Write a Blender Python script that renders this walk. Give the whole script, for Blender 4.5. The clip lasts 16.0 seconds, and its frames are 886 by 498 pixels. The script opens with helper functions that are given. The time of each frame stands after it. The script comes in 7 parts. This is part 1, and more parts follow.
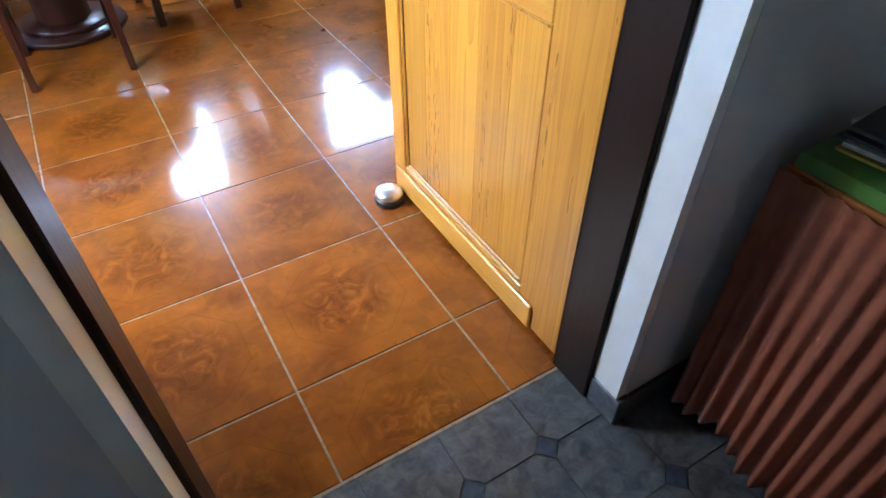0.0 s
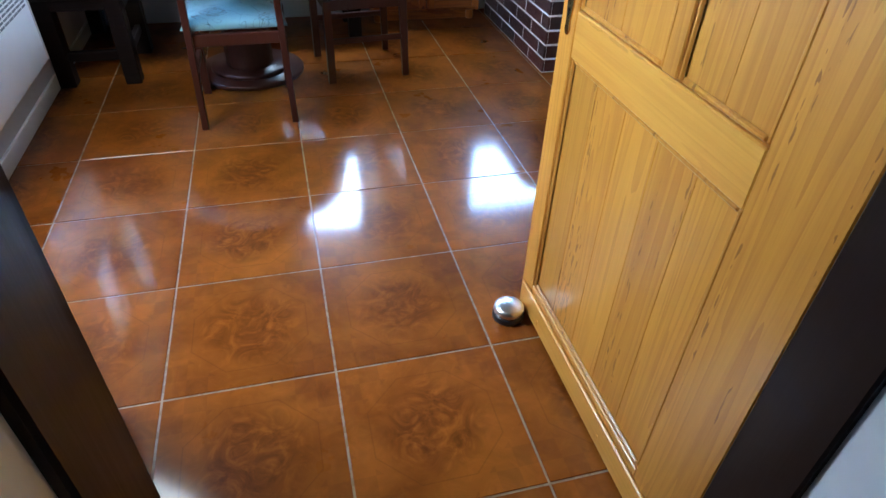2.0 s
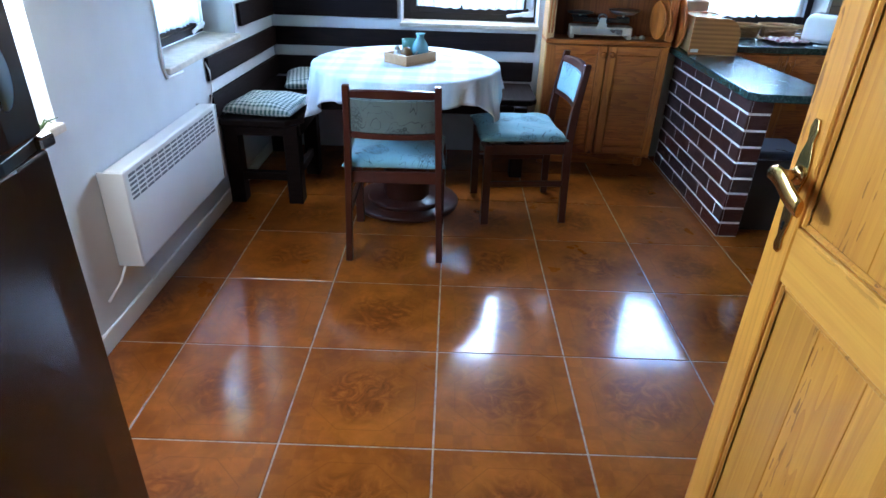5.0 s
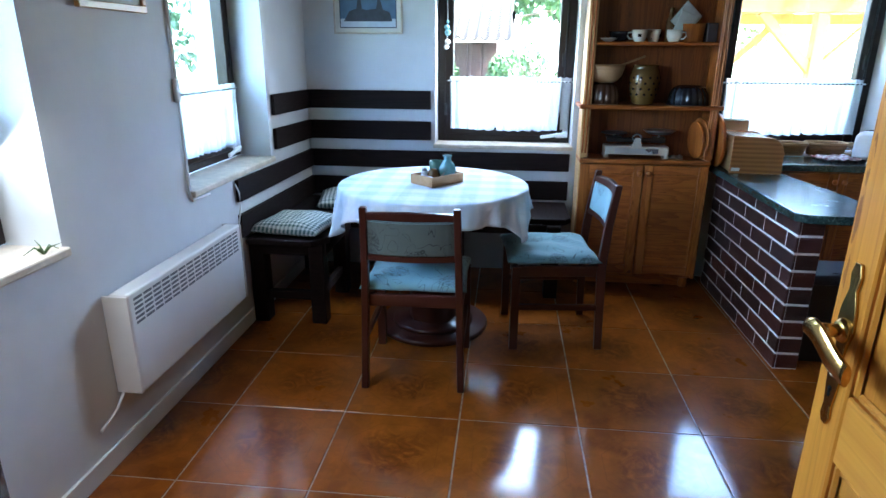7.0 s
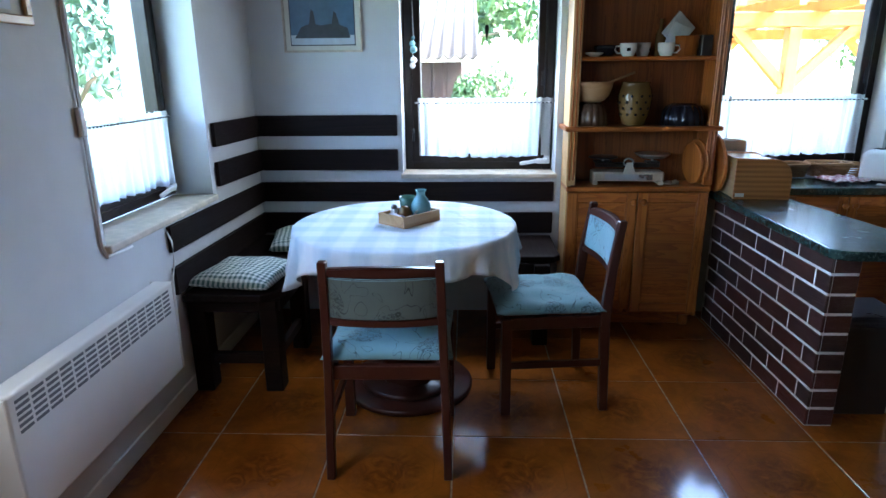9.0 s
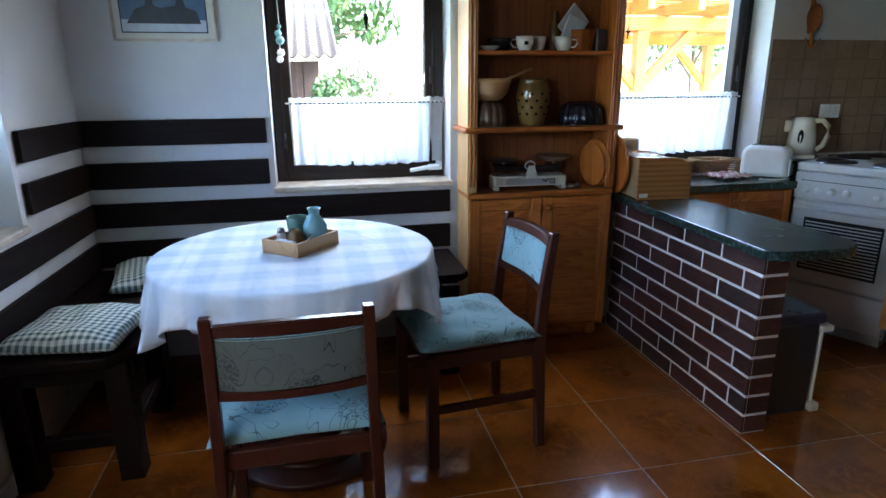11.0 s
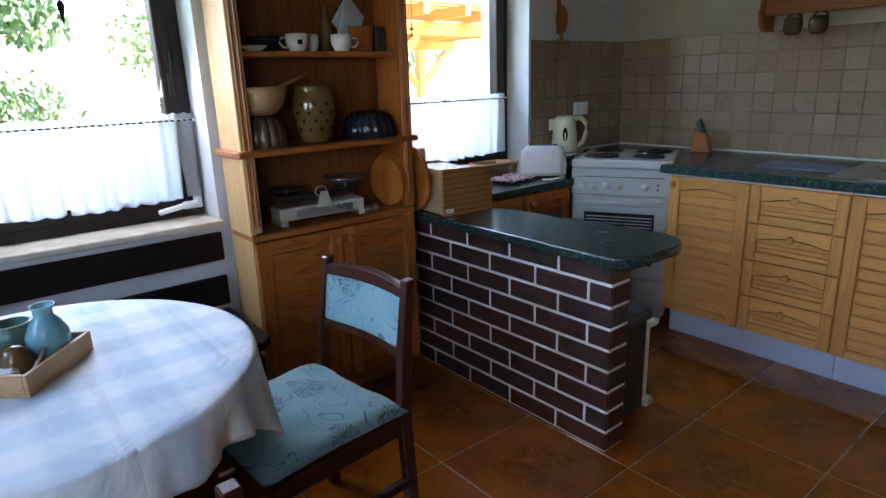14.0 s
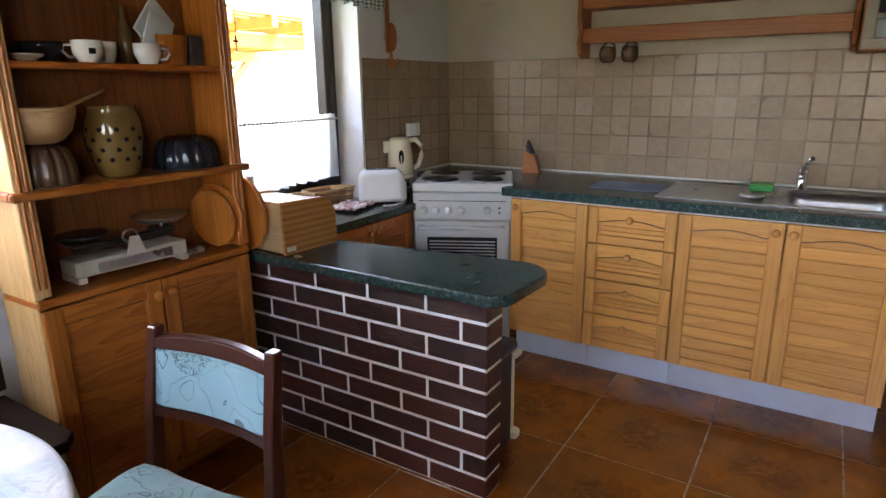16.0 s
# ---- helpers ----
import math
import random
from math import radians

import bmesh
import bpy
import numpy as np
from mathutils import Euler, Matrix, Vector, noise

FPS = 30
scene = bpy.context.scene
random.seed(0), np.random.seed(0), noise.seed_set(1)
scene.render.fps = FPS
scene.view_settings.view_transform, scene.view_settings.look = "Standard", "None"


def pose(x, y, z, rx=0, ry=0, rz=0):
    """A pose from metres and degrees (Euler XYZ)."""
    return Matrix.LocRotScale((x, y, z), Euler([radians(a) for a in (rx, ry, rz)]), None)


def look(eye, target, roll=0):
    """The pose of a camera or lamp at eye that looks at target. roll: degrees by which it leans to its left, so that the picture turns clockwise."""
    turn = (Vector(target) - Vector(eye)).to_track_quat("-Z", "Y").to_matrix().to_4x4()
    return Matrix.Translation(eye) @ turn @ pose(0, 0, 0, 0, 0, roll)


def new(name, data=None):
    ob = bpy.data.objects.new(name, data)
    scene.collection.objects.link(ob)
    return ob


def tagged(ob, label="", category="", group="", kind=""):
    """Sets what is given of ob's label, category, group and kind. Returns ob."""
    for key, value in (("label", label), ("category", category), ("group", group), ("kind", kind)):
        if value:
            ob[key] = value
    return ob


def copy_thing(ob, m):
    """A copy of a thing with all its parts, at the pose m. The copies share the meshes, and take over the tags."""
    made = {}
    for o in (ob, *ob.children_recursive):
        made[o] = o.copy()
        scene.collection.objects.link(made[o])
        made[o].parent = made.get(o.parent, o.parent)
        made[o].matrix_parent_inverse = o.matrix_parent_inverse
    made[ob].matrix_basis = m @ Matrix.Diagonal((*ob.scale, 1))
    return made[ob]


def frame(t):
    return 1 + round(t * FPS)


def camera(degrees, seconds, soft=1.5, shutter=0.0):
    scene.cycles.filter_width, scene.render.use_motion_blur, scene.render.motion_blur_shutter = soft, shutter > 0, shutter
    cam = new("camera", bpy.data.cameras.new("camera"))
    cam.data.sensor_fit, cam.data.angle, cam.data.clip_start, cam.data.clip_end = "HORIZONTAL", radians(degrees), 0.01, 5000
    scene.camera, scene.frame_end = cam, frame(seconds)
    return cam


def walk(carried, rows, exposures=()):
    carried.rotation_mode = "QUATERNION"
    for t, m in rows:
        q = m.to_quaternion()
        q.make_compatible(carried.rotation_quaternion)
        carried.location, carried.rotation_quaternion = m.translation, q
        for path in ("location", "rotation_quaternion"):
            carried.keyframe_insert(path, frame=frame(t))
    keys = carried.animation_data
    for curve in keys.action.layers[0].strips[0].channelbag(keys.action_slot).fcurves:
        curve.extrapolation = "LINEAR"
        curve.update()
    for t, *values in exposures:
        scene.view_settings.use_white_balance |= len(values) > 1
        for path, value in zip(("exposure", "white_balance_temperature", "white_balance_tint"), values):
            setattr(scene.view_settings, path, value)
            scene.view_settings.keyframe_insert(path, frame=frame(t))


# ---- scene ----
cam = camera(72.4, 16.0)
EXPOSURES = [(0, 7.25, 5450, 6), (1, 6.75, 5350, 6), (2, 6.39, 5250, 6), (3, 6.33, 5150, 6), (4.7, 6.2, 5100, 6), (7, 5.68, 5250, 7), (8, 5.45, 5300, 8), (11, 5.17, 5850, 12), (13, 4.87, 5950, 15), (14.5, 5.12, 6400, 17), (16, 5.58, 7500, 24)]
PATH = [
    (0, (-0.129, -1.358, 1.262), (0.624, -0.101, -0.099), -0.0),
    (0.5, (-0.113, -1.321, 1.291), (0.557, 0.027, -0.026), 0.7),
    (1, (-0.072, -1.25, 1.305), (0.508, 0.166, 0.017), 0.9),
    (1.5, (-0.042, -1.192, 1.312), (0.439, 0.272, 0.037), 1.2),
    (2, (-0.029, -1.132, 1.307), (0.4, 0.38, 0.071), 2.4),
    (2.5, (-0.04, -1.085, 1.319), (0.308, 0.481, 0.123), 2.1),
    (3, (-0.041, -1.033, 1.328), (0.243, 0.583, 0.184), 2.9),
    (3.5, (-0.02, -0.991, 1.332), (0.143, 0.674, 0.236), 2.4),
    (4, (0.001, -0.942, 1.331), (0.091, 0.762, 0.288), 1.4),
    (4.5, (0.016, -0.915, 1.32), (0.036, 0.841, 0.362), 1.2),
    (4.7, (0.01, -0.874, 1.344), (0.022, 0.88, 0.382), 1.6),
    (7, (0.138, -0.657, 1.344), (-0.056, 1.234, 0.724), 0.4),
    (8, (0.125, -0.462, 1.37), (-0.05, 1.442, 0.782), -0.2),
    (10.3, (-0.082, 0.057, 1.271), (0.104, 1.978, 0.748), -0.0),
    (10.5, (-0.097, 0.091, 1.278), (0.14, 2.003, 0.744), 0.0),
    (11, (-0.143, 0.202, 1.289), (0.269, 2.081, 0.743), -0.3),
    (11.5, (-0.144, 0.286, 1.269), (0.405, 2.124, 0.702), -0.5),
    (12, (-0.138, 0.405, 1.259), (0.536, 2.203, 0.7), -1.2),
    (12.5, (-0.141, 0.505, 1.278), (0.662, 2.253, 0.73), -1.0),
    (13, (-0.167, 0.628, 1.296), (0.797, 2.279, 0.711), -0.6),
    (13.5, (-0.2, 0.722, 1.299), (0.893, 2.299, 0.736), -1.2),
    (14, (-0.235, 0.804, 1.291), (0.978, 2.299, 0.749), -1.9),
    (14.5, (-0.223, 0.88, 1.286), (1.092, 2.282, 0.735), -2.1),
    (15, (-0.194, 0.978, 1.288), (1.249, 2.249, 0.737), -2.2),
    (15.5, (-0.175, 1.042, 1.301), (1.382, 2.185, 0.782), -1.5),
    (16, (-0.168, 1.099, 1.322), (1.468, 2.128, 0.808), -0.6),
]
walk(cam, [(t, look(eye, target, roll)) for t, eye, target, roll in PATH], EXPOSURES)

# ---- world, sun, exposure ----
world = bpy.data.worlds.new("sky")
scene.world = world
world.use_nodes = True
wn = world.node_tree.nodes
sky = wn.new("ShaderNodeTexSky")
sky.sky_type, sky.sun_disc = "NISHITA", False
sky.sun_elevation, sky.sun_rotation = radians(48.5), radians(98)
sky.air_density, sky.dust_density, sky.ozone_density = 1.0, 3.0, 0.5
world.node_tree.links.new(sky.outputs[0], wn["Background"].inputs[0])
wn["Background"].inputs[1].default_value = 0.15
sun = new("sun", bpy.data.lights.new("sun", "SUN"))
sun.data.energy, sun.data.angle, sun.data.color = 2.0, radians(0.5), (1, 0.95, 0.87)
sun.matrix_world = look((7, -1, 8), (0, 0, 0))

# the sky's light in the openings: the side window next to the fridge
lamp = new("window_light_west", bpy.data.lights.new("window_light_west", "AREA"))
lamp.data.shape, lamp.data.size, lamp.data.size_y = "RECTANGLE", 0.74, 0.9
lamp.data.energy, lamp.data.color = 0.45, (1.0, 0.95, 0.87)
lamp.matrix_world = look((-1.125, 0.465, 1.36), (0.2, 0.07, 0.06))
# and in the window behind the table
lamp = new("window_light_north", bpy.data.lights.new("window_light_north", "AREA"))
lamp.data.shape, lamp.data.size, lamp.data.size_y = "RECTANGLE", 0.64, 0.52
lamp.data.energy, lamp.data.color = 0.30, (0.93, 0.97, 1.0)
lamp.matrix_world = look((0.115, 3.19, 1.46), (-0.15, 1.9, 0.4))

# ---- materials ----
def mat(name, rough=0.5, metal=0.0, color=(0.8, 0.8, 0.8)):
    m = bpy.data.materials.new(name)
    m.use_nodes = True
    nt = m.node_tree
    b = nt.nodes["Principled BSDF"]
    b.inputs["Base Color"].default_value = (*color, 1)
    b.inputs["Roughness"].default_value = rough
    b.inputs["Metallic"].default_value = metal
    return m, nt, b


def node(nt, kind, **kw):
    n = nt.nodes.new("ShaderNode" + kind)
    for k, v in kw.items():
        if k in n.inputs:
            n.inputs[k].default_value = v
    return n


def math_node(nt, op, a, b=None):
    n = nt.nodes.new("ShaderNodeMath")
    n.operation = op
    for i, v in enumerate((a, b)):
        if v is None:
            continue
        if isinstance(v, (int, float)):
            n.inputs[i].default_value = v
        else:
            nt.links.new(v, n.inputs[i])
    return n.outputs[0]


def ramp(nt, fac, stops):
    r = nt.nodes.new("ShaderNodeValToRGB")
    e = r.color_ramp.elements
    while len(e) < len(stops):
        e.new(0.5)
    for el, (p, c) in zip(e, stops):
        el.position, el.color = p, (*c, 1)
    nt.links.new(fac, r.inputs[0])
    return r.outputs[0]


def mix(nt, fac, a, b, kind="MIX"):
    n = nt.nodes.new("ShaderNodeMix")
    n.data_type, n.blend_type = "RGBA", kind
    for sock, v in ((n.inputs[0], fac), (n.inputs[6], a), (n.inputs[7], b)):
        if isinstance(v, (int, float)):
            sock.default_value = v
        elif isinstance(v, tuple):
            sock.default_value = (*v, 1)
        else:
            nt.links.new(v, sock)
    return n.outputs[2]


def coords(nt, scale=(1, 1, 1), shift=True):
    """Object coordinates in metres, moved by each object's own random number."""
    tc = nt.nodes.new("ShaderNodeTexCoord")
    mp = nt.nodes.new("ShaderNodeMapping")
    mp.inputs["Scale"].default_value = scale
    nt.links.new(tc.outputs["Object"], mp.inputs["Vector"])
    if shift:
        oi = nt.nodes.new("ShaderNodeObjectInfo")
        nt.links.new(math_node(nt, "MULTIPLY", oi.outputs["Random"], 17.0), mp.inputs["Location"])
    return mp.outputs[0]


def noise_tex(nt, vec, scale, detail=3.0, rough=0.5, dist=0.0):
    n = node(nt, "TexNoise", Scale=scale, Detail=detail, Roughness=rough, Distortion=dist)
    nt.links.new(vec, n.inputs["Vector"])
    return n.outputs["Fac"]


def bump(nt, b, height, strength=0.2, dist=0.002):
    n = node(nt, "Bump", Strength=strength, Distance=dist)
    nt.links.new(height, n.inputs["Height"])
    nt.links.new(n.outputs[0], b.inputs["Normal"])


def plain(name, color, rough=0.5, metal=0.0, var=0.12, scale=18.0, bumpy=0.05):
    """A surface of one colour with faint stains, grain and relief."""
    m, nt, b = mat(name, rough, metal)
    v = coords(nt)
    f = noise_tex(nt, v, scale, 4)
    g = noise_tex(nt, v, 3.0, 2)
    s = math_node(nt, "MULTIPLY", math_node(nt, "ADD", f, g), 0.5)
    dark = tuple(c * (1 - var) for c in color)
    light = tuple(min(1, c * (1 + var)) for c in color)
    nt.links.new(ramp(nt, s, [(0.3, dark), (0.7, light)]), b.inputs["Base Color"])
    rr = math_node(nt, "ADD", math_node(nt, "MULTIPLY", f, 0.14), rough - 0.07)
    nt.links.new(rr, b.inputs["Roughness"])
    if bumpy:
        bump(nt, b, noise_tex(nt, v, scale * 6, 3), bumpy, 0.002)
    return m


def wood(name, light, dark, axis="z", rough=0.4, ring=9.0, contrast=1.0, coat=0.0, knots=True, stretch=0.16, dash=0.0):
    """Sawn timber with its grain along one axis: drawn-out figure, fine fibres, dark flecks and a few knots."""
    m, nt, b = mat(name, rough)
    q = stretch
    st = {"x": (q, 1, 1), "y": (1, q, 1), "z": (1, 1, q)}[axis]
    fine = {"x": (0.03, 1, 1), "y": (1, 0.03, 1), "z": (1, 1, 0.03)}[axis]
    v = coords(nt, st)
    w = noise_tex(nt, v, ring, 2, 0.4, 0.6)
    bands = math_node(nt, "FRACT", math_node(nt, "MULTIPLY", w, 9.0))
    bands = math_node(nt, "MULTIPLY", math_node(nt, "POWER", bands, 2.0), contrast)
    fib = noise_tex(nt, coords(nt, fine), 260, 3)
    broad = noise_tex(nt, v, 2.4, 2)
    s = math_node(nt, "ADD", math_node(nt, "MULTIPLY", bands, 0.45), math_node(nt, "MULTIPLY", fib, 0.35))
    s = math_node(nt, "ADD", s, math_node(nt, "MULTIPLY", broad, 0.3))
    mid = tuple((p + q) / 2 for p, q in zip(light, dark))
    col = ramp(nt, s, [(0.22, light), (0.52, mid), (0.95, dark)])
    if knots:
        vo = node(nt, "TexVoronoi", Scale=3.4)
        nt.links.new(coords(nt, tuple(max(x, 0.45) for x in st)), vo.inputs["Vector"])
        k = math_node(nt, "LESS_THAN", vo.outputs["Distance"], 0.045)
        col = mix(nt, math_node(nt, "MULTIPLY", k, 0.75), col, tuple(c * 0.35 for c in dark))
    if dash:
        d6 = {"x": (0.16, 1, 1), "y": (1, 0.16, 1), "z": (1, 1, 0.16)}[axis]
        fleck = math_node(nt, "GREATER_THAN", noise_tex(nt, coords(nt, d6), 150, 1, 0.4, 0.4), 0.59)
        lane = math_node(nt, "GREATER_THAN", noise_tex(nt, coords(nt, fine), 21, 1), 0.62)
        col = mix(nt, math_node(nt, "MULTIPLY", math_node(nt, "MULTIPLY", fleck, lane), dash), col, tuple(k * 0.62 for k in dark))
    oi = nt.nodes.new("ShaderNodeObjectInfo")
    hue = nt.nodes.new("ShaderNodeHueSaturation")
    nt.links.new(math_node(nt, "ADD", math_node(nt, "MULTIPLY", oi.outputs["Random"], 0.22), 0.89), hue.inputs["Value"])
    nt.links.new(col, hue.inputs["Color"])
    nt.links.new(hue.outputs[0], b.inputs["Base Color"])
    nt.links.new(math_node(nt, "ADD", math_node(nt, "MULTIPLY", fib, 0.2), rough - 0.1), b.inputs["Roughness"])
    b.inputs["Coat Weight"].default_value = coat
    b.inputs["Coat Roughness"].default_value = 0.15
    bump(nt, b, math_node(nt, "ADD", bands, fib), 0.12, 0.0008)
    return m


def octagon(nt, vec):
    """Distance measure of a regular octagon round the origin, in metres."""
    sx = nt.nodes.new("ShaderNodeSeparateXYZ")
    nt.links.new(vec, sx.inputs[0])
    ax = math_node(nt, "ABSOLUTE", sx.outputs[0])
    ay = math_node(nt, "ABSOLUTE", sx.outputs[1])
    big = math_node(nt, "MAXIMUM", ax, ay)
    diag = math_node(nt, "MULTIPLY", math_node(nt, "ADD", ax, ay), 0.7071)
    return math_node(nt, "MAXIMUM", big, diag), ax, ay


def floor_tile_material():
    """Glazed terracotta-brown tile: burr-wood swirl in an octagon, parquet-like border squares."""
    m, nt, b = mat("glazed_brown_tile", 0.09)
    tc = nt.nodes.new("ShaderNodeTexCoord")
    o, ax, ay = octagon(nt, tc.outputs["Object"])
    v = coords(nt)
    swirl = noise_tex(nt, v, 13, 5, 0.62, 2.4)
    cloud = noise_tex(nt, v, 4.5, 2, 0.5, 0.8)
    burr = ramp(nt, swirl, [(0.30, (0.042, 0.0085, 0.0016)), (0.5, (0.140, 0.033, 0.0036)), (0.72, (0.31, 0.090, 0.0092))])
    rim = ramp(nt, cloud, [(0.3, (0.190, 0.050, 0.0044)), (0.7, (0.34, 0.101, 0.0092))])
    radius = math_node(nt, "SQRT", math_node(nt, "ADD", math_node(nt, "MULTIPLY", ax, ax), math_node(nt, "MULTIPLY", ay, ay)))
    soft = math_node(nt, "SUBTRACT", math_node(nt, "ADD", math_node(nt, "MULTIPLY", noise_tex(nt, v, 16, 3), 0.07), 0.118), radius)
    inside = math_node(nt, "MAXIMUM", math_node(nt, "MINIMUM", math_node(nt, "MULTIPLY", soft, 14.0), 1.0), 0.0)
    line = math_node(nt, "LESS_THAN", math_node(nt, "ABSOLUTE", math_node(nt, "SUBTRACT", o, 0.162)), 0.0017)
    # border cut into small squares
    cell = math_node(nt, "ADD", math_node(nt, "FLOOR", math_node(nt, "DIVIDE", ax, 0.056)), math_node(nt, "FLOOR", math_node(nt, "DIVIDE", ay, 0.056)))
    chk = math_node(nt, "MODULO", cell, 2.0)
    corner = math_node(nt, "GREATER_THAN", math_node(nt, "ADD", ax, ay), 0.262)
    rim = mix(nt, math_node(nt, "MULTIPLY", math_node(nt, "MULTIPLY", chk, corner), 0.22), rim, (0.12, 0.032, 0.010))
    col = mix(nt, math_node(nt, "MULTIPLY", inside, 0.62), mix(nt, 0.22, rim, burr), burr)
    col = mix(nt, math_node(nt, "MULTIPLY", line, 0.3), col, (0.11, 0.030, 0.006))
    oi = nt.nodes.new("ShaderNodeObjectInfo")
    hue = nt.nodes.new("ShaderNodeHueSaturation")
    nt.links.new(math_node(nt, "ADD", math_node(nt, "MULTIPLY", oi.outputs["Random"], 0.2), 0.9), hue.inputs["Value"])
    nt.links.new(col, hue.inputs["Color"])
    nt.links.new(hue.outputs[0], b.inputs["Base Color"])
    smear = noise_tex(nt, v, 6, 4, 0.6)
    nt.links.new(math_node(nt, "ADD", math_node(nt, "MULTIPLY", smear, 0.16), 0.22), b.inputs["Roughness"])
    b.inputs["IOR"].default_value = 1.5
    b.inputs["Specular IOR Level"].default_value = 0.06
    b.inputs["Coat Weight"].default_value = 1.0
    b.inputs["Coat Roughness"].default_value = 0.105
    bump(nt, b, noise_tex(nt, v, 9, 2), 0.05, 0.0015)
    return m


def slate_tile_material(name, c1, c2):
    m, nt, b = mat(name, 0.42)
    v = coords(nt)
    f = noise_tex(nt, v, 26, 5, 0.65, 0.6)
    nt.links.new(ramp(nt, f, [(0.3, c1), (0.68, c2)]), b.inputs["Base Color"])
    bump(nt, b, f, 0.25, 0.003)
    return m


def brick_material():
    """Dark brown clinker slip, combed along its length."""
    m, nt, b = mat("dark_clinker", 0.42)
    v = coords(nt, (1, 0.10, 1))
    comb = noise_tex(nt, v, 190, 3)
    patch = noise_tex(nt, coords(nt), 12, 3)
    oi = nt.nodes.new("ShaderNodeObjectInfo")
    col = ramp(nt, patch, [(0.3, (0.017, 0.009, 0.009)), (0.7, (0.052, 0.024, 0.018))])
    red = mix(nt, math_node(nt, "POWER", oi.outputs["Random"], 1.6), col, (0.082, 0.019, 0.012))
    nt.links.new(red, b.inputs["Base Color"])
    nt.links.new(math_node(nt, "ADD", math_node(nt, "MULTIPLY", comb, 0.34), 0.20), b.inputs["Roughness"])
    bump(nt, b, comb, 1.0, 0.004)
    return m


def worktop_material():
    m, nt, b = mat("green_marbled_laminate", 0.2)
    v = coords(nt, shift=False)
    f = noise_tex(nt, v, 75, 6, 0.75, 1.0)
    nt.links.new(ramp(nt, f, [(0.35, (0.010, 0.022, 0.020)), (0.52, (0.022, 0.050, 0.044)), (0.70, (0.11, 0.17, 0.15))]), b.inputs["Base Color"])
    nt.links.new(math_node(nt, "ADD", math_node(nt, "MULTIPLY", noise_tex(nt, v, 9, 3), 0.16), 0.16), b.inputs["Roughness"])
    bump(nt, b, noise_tex(nt, v, 300, 2), 0.05, 0.0005)
    return m


def fabric_material(name="teal_upholstery", c1=(0.15, 0.30, 0.335), c2=(0.215, 0.385, 0.42)):
    """Pale teal woven upholstery with dark squiggles and small scribbled patches."""
    m, nt, b = mat(name, 0.85)
    v = coords(nt)
    a = noise_tex(nt, v, 9, 1, 0.4, 1.5)
    lines = math_node(nt, "LESS_THAN", math_node(nt, "ABSOLUTE", math_node(nt, "SUBTRACT", a, 0.5)), 0.0065)
    c = noise_tex(nt, v, 70, 1, 0.4, 1.8)
    scr = math_node(nt, "LESS_THAN", math_node(nt, "ABSOLUTE", math_node(nt, "SUBTRACT", c, 0.5)), 0.055)
    vo = node(nt, "TexVoronoi", Scale=6.4)
    nt.links.new(v, vo.inputs["Vector"])
    scr = math_node(nt, "MULTIPLY", scr, math_node(nt, "LESS_THAN", vo.outputs["Distance"], 0.37))
    base = ramp(nt, noise_tex(nt, v, 5, 3), [(0.3, c1), (0.7, c2)])
    ink = math_node(nt, "MAXIMUM", lines, scr)
    nt.links.new(mix(nt, math_node(nt, "MULTIPLY", ink, 0.85), base, tuple(k * 0.24 for k in c1)), b.inputs["Base Color"])
    b.inputs["Sheen Weight"].default_value = 0.25
    bump(nt, b, noise_tex(nt, v, 420, 2), 0.35, 0.001)
    return m


def check_material(name, c1, c2, size, soft, crease=0.0):
    """Woven check: two sets of stripes crossing."""
    m, nt, b = mat(name, 0.85)
    tc = nt.nodes.new("ShaderNodeTexCoord")
    sx = nt.nodes.new("ShaderNodeSeparateXYZ")
    nt.links.new(tc.outputs["Object"], sx.inputs[0])
    fs = []
    for i in (0, 1):
        s = math_node(nt, "SINE", math_node(nt, "MULTIPLY", sx.outputs[i], 2 * math.pi / size))
        fs.append(math_node(nt, "ADD", math_node(nt, "MULTIPLY", math_node(nt, "MAXIMUM", math_node(nt, "MINIMUM", math_node(nt, "MULTIPLY", s, soft), 1.0), -1.0), 0.5), 0.5))
    f = math_node(nt, "MULTIPLY", math_node(nt, "ADD", fs[0], fs[1]), 0.5)
    nt.links.new(mix(nt, f, c1, c2), b.inputs["Base Color"])
    weave = noise_tex(nt, coords(nt), 350, 2)
    if crease:
        v = coords(nt)
        rumple = noise_tex(nt, v, 7, 3, 0.5, 0.8)
        fold = math_node(nt, "ABSOLUTE", math_node(nt, "SUBTRACT", math_node(nt, "FRACT", math_node(nt, "MULTIPLY", sx.outputs[0], 4.3)), 0.5))
        fold = math_node(nt, "MINIMUM", math_node(nt, "MULTIPLY", fold, 14.0), 1.0)
        weave = math_node(nt, "ADD", math_node(nt, "MULTIPLY", weave, 0.06), math_node(nt, "ADD", math_node(nt, "MULTIPLY", rumple, 1.6), math_node(nt, "MULTIPLY", fold, 0.22)))
        bump(nt, b, weave, crease, 0.012)
    else:
        bump(nt, b, weave, 0.25, 0.001)
    return m


